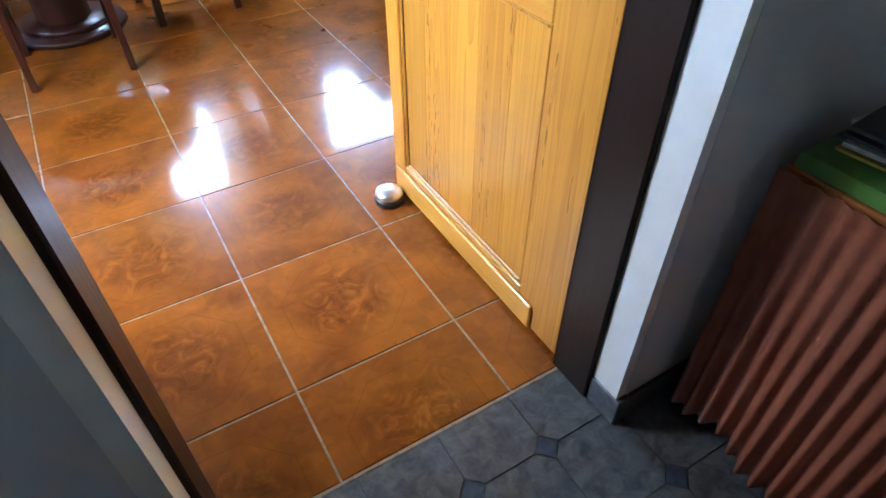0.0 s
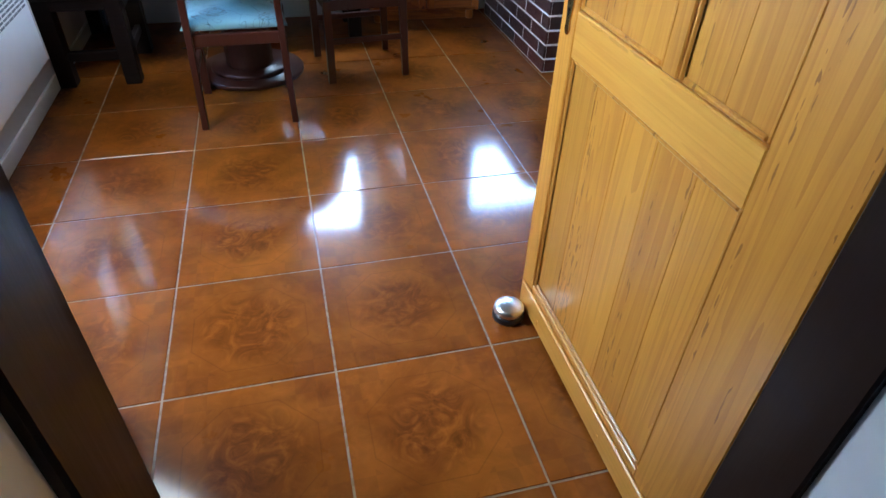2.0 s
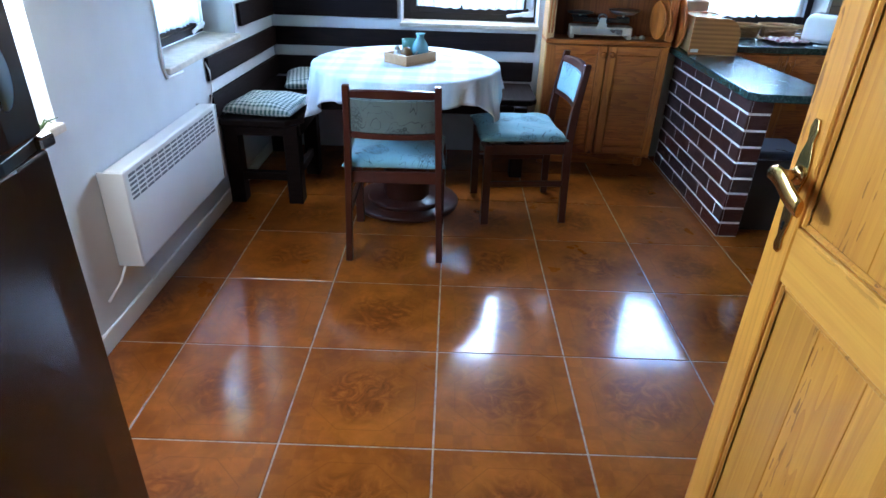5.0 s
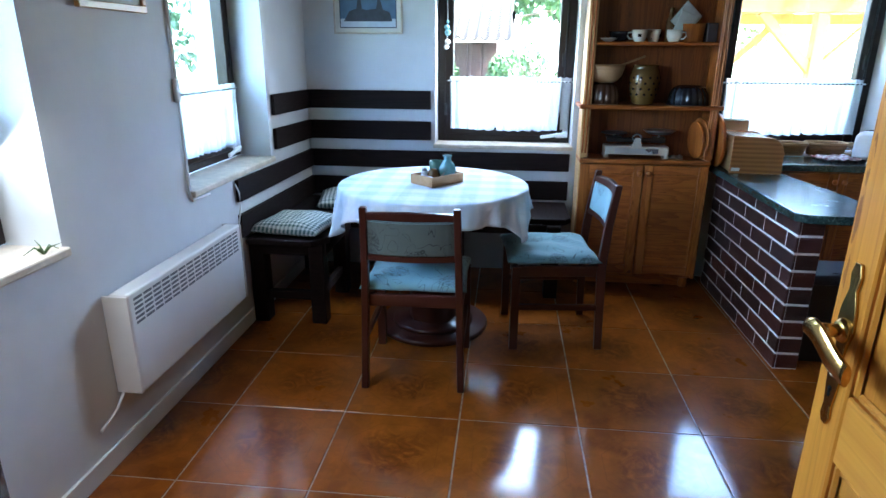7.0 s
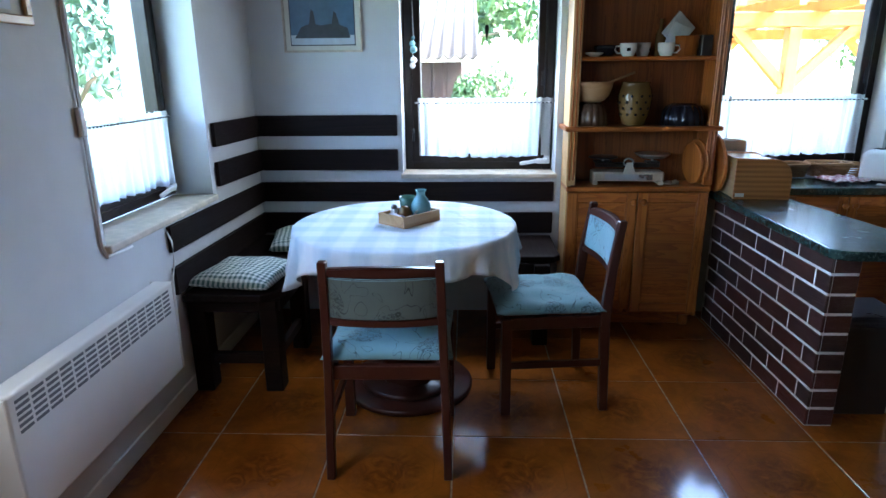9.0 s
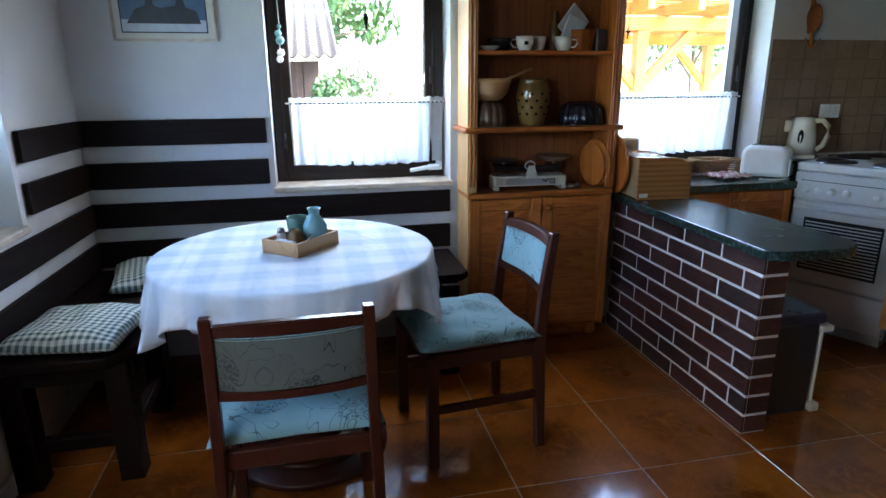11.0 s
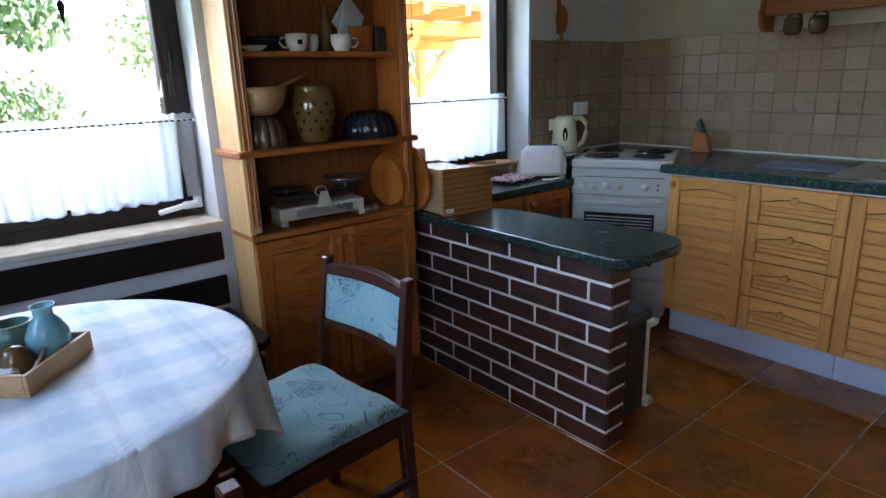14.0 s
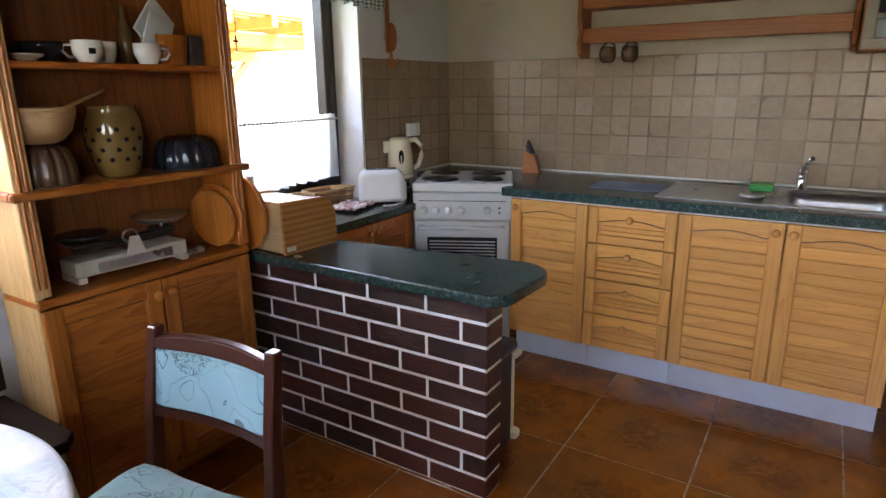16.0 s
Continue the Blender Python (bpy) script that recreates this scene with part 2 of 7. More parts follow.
def curtain_material():
    """Thin white cotton: lets daylight through, with an open-work weave."""
    m, nt, b = mat("white_cotton_net", 0.9, 0.0, (0.87, 0.86, 0.84))
    tr = node(nt, "BsdfTranslucent", Color=(0.43, 0.427, 0.42, 1))
    ms = nt.nodes.new("ShaderNodeMixShader")
    v = coords(nt, shift=False)
    w = noise_tex(nt, v, 220, 2)
    nt.links.new(math_node(nt, "ADD", math_node(nt, "MULTIPLY", w, 0.3), 0.58), ms.inputs[0])
    nt.links.new(b.outputs[0], ms.inputs[1])
    nt.links.new(tr.outputs[0], ms.inputs[2])
    nt.links.new(ms.outputs[0], nt.nodes["Material Output"].inputs[0])
    bump(nt, b, w, 0.4, 0.001)
    return m


def glass_material():
    """Window glass: clear, with a faint mirror."""
    m, nt, b = mat("window_glass", 0.02)
    tr = node(nt, "BsdfTransparent", Color=(0.96, 0.98, 0.97, 1))
    gl = node(nt, "BsdfGlossy", Roughness=0.02)
    ms = nt.nodes.new("ShaderNodeMixShader")
    ms.inputs[0].default_value = 0.06
    nt.links.new(tr.outputs[0], ms.inputs[1])
    nt.links.new(gl.outputs[0], ms.inputs[2])
    nt.links.new(ms.outputs[0], nt.nodes["Material Output"].inputs[0])
    return m


def wall_tile_material():
    m, nt, b = mat("beige_wall_tile", 0.28)
    v = coords(nt)
    f = noise_tex(nt, v, 30, 4, 0.6)
    oi = nt.nodes.new("ShaderNodeObjectInfo")
    s = math_node(nt, "ADD", math_node(nt, "MULTIPLY", f, 0.7), math_node(nt, "MULTIPLY", oi.outputs["Random"], 0.3))
    nt.links.new(ramp(nt, s, [(0.2, (0.225, 0.150, 0.088)), (0.8, (0.335, 0.240, 0.152))]), b.inputs["Base Color"])
    bump(nt, b, noise_tex(nt, v, 25, 2), 0.15, 0.003)
    return m


def striped_plywood():
    """Varnished board glued up from dark and light strips that run level."""
    m, nt, b = mat("striped_glued_board", 0.38)
    tc = nt.nodes.new("ShaderNodeTexCoord")
    sx = nt.nodes.new("ShaderNodeSeparateXYZ")
    nt.links.new(tc.outputs["Object"], sx.inputs[0])
    grain = noise_tex(nt, coords(nt, (0.05, 1, 1)), 90, 3)
    z = math_node(nt, "ADD", sx.outputs[2], math_node(nt, "MULTIPLY", noise_tex(nt, coords(nt, (0.2, 1, 1)), 8, 2), 0.006))
    wave = math_node(nt, "ADD", math_node(nt, "MULTIPLY", math_node(nt, "SINE", math_node(nt, "MULTIPLY", z, 2 * math.pi / 0.024)), 0.42), 0.5)
    f = math_node(nt, "ADD", math_node(nt, "MULTIPLY", wave, 0.42), math_node(nt, "MULTIPLY", grain, 0.5))
    nt.links.new(ramp(nt, f, [(0.15, (0.20, 0.070, 0.016)), (0.55, (0.38, 0.155, 0.038)), (0.95, (0.50, 0.235, 0.070))]), b.inputs["Base Color"])
    bump(nt, b, grain, 0.1, 0.0008)
    return m


M = {}
M["plaster"] = plain("white_plaster", (0.62, 0.625, 0.63), 0.85, 0, 0.05, 9, 0.35)
M["sill"] = plain("worn_beige_sill", (0.60, 0.52, 0.42), 0.5, 0, 0.3, 22, 0.15)
# kitchen wall: dim, warm light is painted in as a darker cream
M["dim_wall"] = plain("dim_warm_plaster", (0.44, 0.385, 0.305), 0.8, 0, 0.06, 10, 0.3)
M["reveal"] = plain("white_gloss_reveal", (0.78, 0.78, 0.77), 0.6, 0, 0.05, 14, 0.2)
# ceiling is out of view; its dark brown is chosen to hold down bounced light
M["ceiling"] = plain("brown_unseen_ceiling", (0.13, 0.068, 0.032), 0.7, 0, 0.2, 8, 0.2)
M["ceiling_w"] = plain("white_ceiling", (0.75, 0.75, 0.74), 0.9, 0, 0.03, 8, 0.2)
M["tile"] = floor_tile_material()
M["grout"] = plain("pale_grout", (0.31, 0.220, 0.150), 0.28, 0, 0.2, 40, 0.3)
M["slate"] = slate_tile_material("grey_slate_tile", (0.030, 0.034, 0.042), (0.125, 0.13, 0.14))
M["slate_dot"] = slate_tile_material("blue_inset_tile", (0.018, 0.026, 0.048), (0.06, 0.08, 0.12))
M["slate_grout"] = plain("dark_grout", (0.07, 0.075, 0.08), 0.8, 0, 0.2, 40, 0.3)
M["brick"] = brick_material()
M["mortar"] = plain("white_mortar", (0.78, 0.78, 0.77), 0.8, 0, 0.08, 60, 0.4)
M["worktop"] = worktop_material()
M["door"] = wood("varnished_pine_door", (0.56, 0.245, 0.028), (0.33, 0.105, 0.009), "z", 0.33, 15, 0.6, 0.25, True, 0.03, 0.85)
M["door_x"] = wood("varnished_pine_rail", (0.60, 0.28, 0.038), (0.43, 0.160, 0.016), "y", 0.33, 14, 0.45, 0.25, False, 0.04, 0.4)
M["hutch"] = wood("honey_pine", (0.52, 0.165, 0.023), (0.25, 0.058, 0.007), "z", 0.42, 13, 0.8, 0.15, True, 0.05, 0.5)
# same pine as the hutch; the niche's shade is painted in as a darker tone
M["hutch_shaded_back"] = wood("shaded_pine_back", (0.24, 0.074, 0.014), (0.11, 0.029, 0.006), "z", 0.55, 13, 0.8, 0.05, True, 0.06, 0.5)
# window light on the hutch's left side, painted in as paler pine
M["hutch_lit_side"] = wood("window_lit_pine", (0.62, 0.385, 0.165), (0.42, 0.215, 0.070), "z", 0.45, 13, 0.7, 0.1, True, 0.05, 0.5)
M["hutch_x"] = wood("honey_pine_cross", (0.50, 0.152, 0.021), (0.21, 0.047, 0.006), "x", 0.42, 14, 0.9, 0.15, False, 0.10, 0.5)
M["pine_z"] = wood("kitchen_pine_upright", (0.74, 0.365, 0.102), (0.50, 0.192, 0.042), "z", 0.38, 14, 0.6, 0.2, False, 0.06, 0.3)
M["pine_y"] = wood("kitchen_pine_cross", (0.75, 0.365, 0.102), (0.52, 0.197, 0.043), "y", 0.38, 14, 0.5, 0.2, False, 0.06, 0.3)
M["bread"] = striped_plywood()
M["chair"] = wood("mahogany_stain", (0.058, 0.0155, 0.009), (0.032, 0.009, 0.006), "z", 0.34, 6, 0.3, 0.22, False)
M["dark"] = wood("dark_brown_stain_x", (0.016, 0.009, 0.0075), (0.007, 0.0045, 0.004), "x", 0.55, 14, 0.8, 0.0, False, 0.06)
M["dark_y"] = wood("dark_brown_stain_y", (0.016, 0.009, 0.0075), (0.007, 0.0045, 0.004), "y", 0.55, 14, 0.8, 0.0, False, 0.06)
M["frame"] = wood("dark_brown_paint", (0.020, 0.011, 0.008), (0.011, 0.007, 0.005), "z", 0.4, 10, 0.5, 0.12, False)
M["jamb"] = wood("brown_enamel", (0.016, 0.0075, 0.005), (0.011, 0.0055, 0.004), "z", 0.42, 10, 0.25, 0.1, False)
M["fabric"] = fabric_material()
# olive copy of the upholstery; shade on the chair backs is painted in as darkness
M["fabric_shaded_rear"] = fabric_material("olive_shaded_backing", (0.070, 0.092, 0.078), (0.105, 0.130, 0.108))
M["cloth"] = check_material("pale_checked_cotton", (0.82, 0.84, 0.86), (0.56, 0.655, 0.745), 0.15, 2.5, 0.9)
M["gingham"] = check_material("green_gingham", (0.74, 0.79, 0.76), (0.065, 0.135, 0.130), 0.0225, 5)
M["curtain"] = curtain_material()
M["glass"] = glass_material()
M["walltile"] = wall_tile_material()
M["tilegrout"] = plain("grey_tile_grout", (0.225, 0.160, 0.103), 0.8, 0, 0.45, 7, 0.3)
M["bars"] = plain("grey_beige_paint", (0.27, 0.24, 0.195), 0.5, 0, 0.1, 20, 0.05)
M["gloss_beech"] = wood("varnished_beech", (0.62, 0.43, 0.23), (0.48, 0.28, 0.12), "y", 0.22, 20, 0.6, 0.5, False, 0.04)
M["vent"] = plain("grey_vent", (0.16, 0.165, 0.175), 0.6)
M["decor"] = plain("brown_motif", (0.33, 0.23, 0.14), 0.4)
M["heater"] = plain("white_enamel", (0.80, 0.79, 0.77), 0.35, 0, 0.03, 10, 0.03)
M["cream_enamel"] = plain("cream_enamel", (0.55, 0.50, 0.40), 0.35, 0, 0.15, 30, 0.05)
M["pale_tile"] = plain("pale_decor_tile", (0.32, 0.238, 0.158), 0.3, 0, 0.08, 30, 0.05)
M["slot"] = plain("dark_slot", (0.012, 0.012, 0.012), 0.9)
M["fridge"] = plain("bronze_brown_lacquer", (0.045, 0.030, 0.024), 0.2, 0.35, 0.08, 30, 0.02)
M["black"] = plain("black_plastic", (0.014, 0.014, 0.016), 0.35)
M["bluelid"] = plain("dark_blue_plastic", (0.02, 0.026, 0.045), 0.3)
M["steel"] = plain("brushed_steel", (0.50, 0.50, 0.50), 0.3, 1.0, 0.05, 5, 0)
M["chrome"] = plain("chrome", (0.75, 0.76, 0.78), 0.07, 1.0, 0.02, 30, 0)
M["satin"] = plain("satin_chrome", (0.82, 0.82, 0.83), 0.3, 1.0, 0.03, 30, 0)
M["brass"] = plain("aged_brass", (0.55, 0.36, 0.12), 0.22, 1.0, 0.2, 50, 0.1)
M["stove"] = plain("silver_grey_enamel", (0.56, 0.57, 0.58), 0.34, 0.0, 0.03, 6, 0)
M["stove_top"] = plain("pale_enamel_hob", (0.70, 0.69, 0.66), 0.25, 0, 0.03, 6, 0)
M["ovenglass"] = plain("dark_oven_glass", (0.03, 0.033, 0.036), 0.08, 0, 0.1, 20, 0)
M["iron"] = plain("cast_iron_plate", (0.022, 0.018, 0.016), 0.4, 0.2, 0.2, 50, 0.2)
M["plinth"] = plain("pale_blue_grey_plinth", (0.55, 0.61, 0.72), 0.4, 0, 0.06, 14, 0.05)
M["white"] = plain("white_plastic", (0.78, 0.79, 0.80), 0.3, 0, 0.03, 20, 0.02)
M["cream"] = plain("cream_plastic", (0.68, 0.63, 0.48), 0.32, 0, 0.04, 20, 0.02)
M["ceramic"] = plain("white_ceramic", (0.78, 0.77, 0.74), 0.15, 0, 0.04, 20, 0.02)
M["ochre"] = plain("ochre_glazed_ceramic", (0.115, 0.066, 0.019), 0.12, 0, 0.55, 9, 0.05)
M["browng"] = plain("brown_glazed_mould", (0.115, 0.065, 0.040), 0.2, 0, 0.3, 14, 0.05)
M["darkg"] = plain("blue_black_enamel_mould", (0.020, 0.020, 0.028), 0.14, 0, 0.2, 14, 0.02)
M["beech"] = wood("turned_beech", (0.55, 0.34, 0.16), (0.40, 0.21, 0.085), "x", 0.5, 6, 0.6, 0.0, False)
M["teal"] = plain("teal_glazed_pottery", (0.15, 0.31, 0.33), 0.18, 0, 0.25, 18, 0.05)
M["green_pot"] = plain("green_glazed_pottery", (0.07, 0.15, 0.11), 0.2, 0, 0.3, 18, 0.05)
M["amber"] = plain("amber_brown_glaze", (0.14, 0.08, 0.03), 0.15, 0, 0.3, 18, 0.02)
M["wicker"] = wood("woven_willow", (0.42, 0.22, 0.08), (0.20, 0.09, 0.03), "x", 0.6, 20, 1.0, 0.0, False)
M["pink"] = check_material("pink_checked_towel", (0.75, 0.66, 0.66), (0.42, 0.17, 0.19), 0.035, 4)
M["rust"] = plain("rust_red_curtain", (0.26, 0.078, 0.040), 0.9, 0, 0.25, 40, 0.4)
M["green"] = plain("grass_green_card", (0.09, 0.21, 0.035), 0.5)
M["sponge"] = plain("green_sponge", (0.03, 0.30, 0.09), 0.9, 0, 0.2, 90, 0.6)
M["paper"] = plain("printed_paper", (0.55, 0.53, 0.50), 0.5, 0, 0.3, 25)
M["paper_y"] = plain("yellow_printed_paper", (0.55, 0.38, 0.06), 0.5, 0, 0.3, 25)
M["paper_d"] = plain("dark_printed_paper", (0.06, 0.06, 0.07), 0.4, 0, 0.4, 25)
M["mat"] = plain("grey_rubber_mat", (0.16, 0.19, 0.24), 0.6, 0, 0.15, 60, 0.2)
M["pic_sky"] = plain("painted_blue_sky", (0.085, 0.155, 0.27), 0.5, 0, 0.3, 14)
M["pic_snow"] = plain("painted_snow", (0.50, 0.55, 0.62), 0.5, 0, 0.2, 30)
M["pic_dark"] = plain("painted_dark_ruin", (0.035, 0.04, 0.06), 0.5, 0, 0.4, 30)
M["pic_mount"] = plain("cream_mount", (0.62, 0.60, 0.54), 0.7)
M["oak"] = wood("pale_oak_frame", (0.48, 0.31, 0.13), (0.32, 0.17, 0.06), "y", 0.4, 8, 0.7, 0.1, False)
M["mugbrown"] = plain("brown_stoneware_gap_shade", (0.10, 0.055, 0.028), 0.25, 0, 0.3, 18, 0.05)
M["shelfwood"] = wood("red_brown_pine_shelf", (0.40, 0.130, 0.024), (0.21, 0.055, 0.010), "y", 0.5, 12, 0.7, 0.05, False, 0.07)
M["orange"] = wood("orange_timber_glaze", (0.52, 0.19, 0.025), (0.38, 0.12, 0.014), "z", 0.55, 6, 0.6)
M["shed"] = wood("weathered_red_board", (0.055, 0.025, 0.018), (0.03, 0.015, 0.012), "z", 0.8, 8, 0.8)
M["roofsheet"] = plain("brown_grey_corrugated_sheet", (0.045, 0.034, 0.026), 0.95, 0, 0.25, 12, 0.3)
M["leaf"] = plain("green_leaf", (0.065, 0.115, 0.035), 0.6, 0, 0.4, 6)
M["leaf_b"] = plain("blue_green_needle", (0.05, 0.095, 0.06), 0.6, 0, 0.4, 6)
M["leaf_c"] = plain("yellow_green_leaf", (0.11, 0.15, 0.035), 0.6, 0, 0.4, 6)
M["bark"] = plain("brown_bark", (0.12, 0.085, 0.06), 0.9, 0, 0.3, 25, 0.6)
M["grass"] = plain("dry_green_grass", (0.11, 0.14, 0.05), 0.9, 0, 0.35, 3, 0.6)
M["soffit"] = wood("yellow_glazed_pine", (0.72, 0.46, 0.10), (0.58, 0.33, 0.06), "y", 0.45, 9, 0.6)
M["bag"] = plain("yellow_plastic_film", (0.72, 0.40, 0.02), 0.3, 0, 0.2, 20, 0.3)
M["valance"] = check_material("fine_green_gingham", (0.72, 0.76, 0.72), (0.05, 0.11, 0.09), 0.018, 5)
for key, gloss in (("jamb", 0.2), ("dark", 0.12), ("dark_y", 0.12), ("frame", 0.3), ("chair", 0.3), ("slot", 0.1)):
    M[key].node_tree.nodes["Principled BSDF"].inputs["Specular IOR Level"].default_value = gloss

# ---- building helpers ----
def box(x0, x1, y0, y1, z0, z1, r=0.0, seg=1):
    """A box between two corners, its edges rounded by r."""
    bm = bmesh.new()
    bmesh.ops.create_cube(bm, size=1, matrix=Matrix.LocRotScale(((x0 + x1) / 2, (y0 + y1) / 2, (z0 + z1) / 2), None, (abs(x1 - x0), abs(y1 - y0), abs(z1 - z0))))
    if r:
        bmesh.ops.bevel(bm, geom=bm.edges[:], offset=r, segments=seg, affect="EDGES", profile=0.5)
    return bm


def turned(profile, seg=32, at=(0, 0, 0)):
    """A solid of revolution about z from (radius, height) pairs, bottom to top."""
    bm = bmesh.new()
    rings = []
    for r, z in profile:
        if r < 1e-5:
            rings.append([bm.verts.new((at[0], at[1], at[2] + z))])
        else:
            rings.append([bm.verts.new((at[0] + r * math.cos(2 * math.pi * i / seg), at[1] + r * math.sin(2 * math.pi * i / seg), at[2] + z)) for i in range(seg)])
    for a, b in zip(rings, rings[1:]):
        for i in range(seg):
            j = (i + 1) % seg
            if len(a) == 1 and len(b) == 1:
                continue
            if len(a) == 1:
                bm.faces.new((a[0], b[j], b[i]))
            elif len(b) == 1:
                bm.faces.new((a[i], a[j], b[0]))
            else:
                bm.faces.new((a[i], a[j], b[j], b[i]))
    for ring, flip in ((rings[0], True), (rings[-1], False)):
        if len(ring) > 1:
            bm.faces.new(ring[::-1] if flip else ring)
    for f in bm.faces:
        f.smooth = len(f.verts) < 5
    return bm


def prism(outline, z0, z1, r=0.0):
    """A plate with the given outline (counter-clockwise) between two heights."""
    bm = bmesh.new()
    f = bm.faces.new([bm.verts.new((x, y, z0)) for x, y in outline])
    up = bmesh.ops.extrude_face_region(bm, geom=[f])
    bmesh.ops.translate(bm, verts=[v for v in up["geom"] if isinstance(v, bmesh.types.BMVert)], vec=(0, 0, z1 - z0))
    bmesh.ops.recalc_face_normals(bm, faces=bm.faces)
    if r:
        es = [e for e in bm.edges if abs(e.verts[0].co.z - e.verts[1].co.z) < 1e-6]
        bmesh.ops.bevel(bm, geom=es, offset=r, segments=2, affect="EDGES", profile=0.5)
    return bm


def tube(points, r, seg=10, closed=False, taper=1.0):
    """A round bar along a line of points."""
    bm = bmesh.new()
    pts = [Vector(p) for p in points]
    rings = []
    n = len(pts)
    for i, p in enumerate(pts):
        a = pts[(i - 1) % n] if closed or i else p
        b = pts[(i + 1) % n] if closed or i < n - 1 else p
        d = (b - a).normalized()
        u = d.cross(Vector((0, 0, 1)))
        if u.length < 1e-3:
            u = d.cross(Vector((1, 0, 0)))
        u.normalize()
        w = d.cross(u)
        k = r * (1 + (taper - 1) * i / max(1, n - 1))
        rings.append([bm.verts.new(p + u * k * math.cos(2 * math.pi * j / seg) + w * k * math.sin(2 * math.pi * j / seg)) for j in range(seg)])
    pairs = list(zip(rings, rings[1:])) + ([(rings[-1], rings[0])] if closed else [])
    for a, b in pairs:
        for j in range(seg):
            bm.faces.new((a[j], a[(j + 1) % seg], b[(j + 1) % seg], b[j])).smooth = True
    if not closed:
        bm.faces.new(rings[0][::-1])
        bm.faces.new(rings[-1])
    bmesh.ops.recalc_face_normals(bm, faces=bm.faces)
    return bm


def moved(bm, m):
    bm.transform(m)
    return bm


def mesh_of(name, pieces, material):
    me = bpy.data.meshes.new(name)
    pieces = pieces if isinstance(pieces, (list, tuple)) else [pieces]
    out = bmesh.new()
    for p in pieces:
        tmp = bpy.data.meshes.new("tmp")
        p.to_mesh(tmp)
        out.from_mesh(tmp)
        bpy.data.meshes.remove(tmp)
        p.free()
    out.to_mesh(me)
    out.free()
    me.materials.append(material)
    return me


def thing(name, label, category, m=None, group=""):
    """An Empty at the base of a thing; its parts are built in its own axes."""
    ob = new(name)
    ob.empty_display_size = 0.1
    if m is not None:
        ob.matrix_basis = m
    return tagged(ob, label, category, group)


def part(name, pieces, material, parent, label=""):
    ob = new(name, mesh_of(name, pieces, material))
    ob.parent = parent
    return tagged(ob, label) if label else ob


def solo(name, pieces, material, label, category, group="", m=None, kind=""):
    """A thing of one mesh."""
    ob = new(name, mesh_of(name, pieces, material))
    if m is not None:
        ob.matrix_basis = m
    return tagged(ob, label, category, group, kind)


def structure(name, pieces, material, label, category):
    return solo(name, pieces, material, label, category, kind="structure")


XL, XR, YB, YD, ZC = -1.14, 3.08, 3.09, -0.72, 2.45
TILE = 0.45

# ---- structure: walls with their openings ----
def wall_with_holes(x_is, a0, a1, t0, t1, z1, holes):
    """A wall along y (x_is True) or along x, from a0 to a1, between t0 and t1 in thickness; holes: (from, to, bottom, top)."""
    out = []
    def blk(p, q, za, zb):
        if q - p > 1e-4 and zb - za > 1e-4:
            out.append(box(t0, t1, p, q, za, zb) if x_is else box(p, q, t0, t1, za, zb))
    cur = a0
    for p, q, zb, zt in sorted(holes):
        blk(cur, p, -0.05, z1)
        blk(p, q, -0.05, zb)
        blk(p, q, zt, z1)
        cur = q
    blk(cur, a1, -0.05, z1)
    return out


WIN = dict(w1=(-0.30, 0.53), w2=(1.36, 2.245), l1=(1.66, 2.54), l2=(0.03, 0.90))
structure("wall_west", wall_with_holes(True, YD - 0.18, YB + 0.36, XL - 0.36, XL, ZC, [(*WIN["l1"], 0.765, 1.98), (*WIN["l2"], 0.765, 1.98)]), M["plaster"], "white plastered outer wall with two deep window niches", "wall")
structure("wall_north", wall_with_holes(False, XL, XR + 0.3, YB, YB + 0.36, ZC, [(*WIN["w1"], 0.775, 1.98), (*WIN["w2"], 0.775, 1.98)]), M["plaster"], "white plastered outer wall with two deep window niches", "wall")
structure("wall_east", box(XR, XR + 0.3, YD - 0.18, YB, -0.05, ZC), M["dim_wall"], "kitchen wall above the tiles, dim warm light painted in", "wall")
structure("wall_south", wall_with_holes(False, XL, XR, YD - 0.18, YD, ZC, [(-0.27, 0.625, -0.05, 2.05)]), M["plaster"], "white plastered wall with the doorway to the hall", "wall")
structure("ceiling", box(XL - 0.36, XR + 0.3, YD - 0.18, YB + 0.36, ZC, ZC + 0.2), M["ceiling"], "unseen ceiling, dark brown to cut bounced light", "ceiling")
# hall
# the hole takes an unseen window, added to light the hall
structure("wall_hall_west", wall_with_holes(True, -3.2, YD - 0.18, -1.7, -1.5, ZC, [(-2.22, -1.88, 1.45, 1.86)]), M["plaster"], "white plastered hall wall", "wall")
structure("wall_hall_east", box(2.2, 2.4, -3.2, YD - 0.18, -0.05, ZC), M["plaster"], "white plastered hall wall", "wall")
structure("wall_hall_south", box(-1.7, 2.4, -3.4, -3.2, -0.05, ZC), M["plaster"], "white plastered hall wall", "wall")
structure("ceiling_hall", box(-1.7, 2.4, -3.4, YD - 0.18, ZC, ZC + 0.2), M["ceiling_w"], "plain white hall ceiling", "ceiling")
floor = structure("floor", box(XL - 0.2, XR + 0.1, YD, YB + 0.1, -0.12, -0.0025), M["grout"], "glazed brown floor tiles with pale grout", "floor")
floor_hall = structure("floor_hall", box(-1.6, 2.3, -3.3, YD, -0.12, -0.0025), M["slate_grout"], "grey slate-look octagon tiles with blue insets", "floor")
structure("threshold_edge", box(-0.265, 0.60, YD - 0.004, YD + 0.003, -0.02, 0.001), M["grout"], "pale grout line between two floors", "threshold")
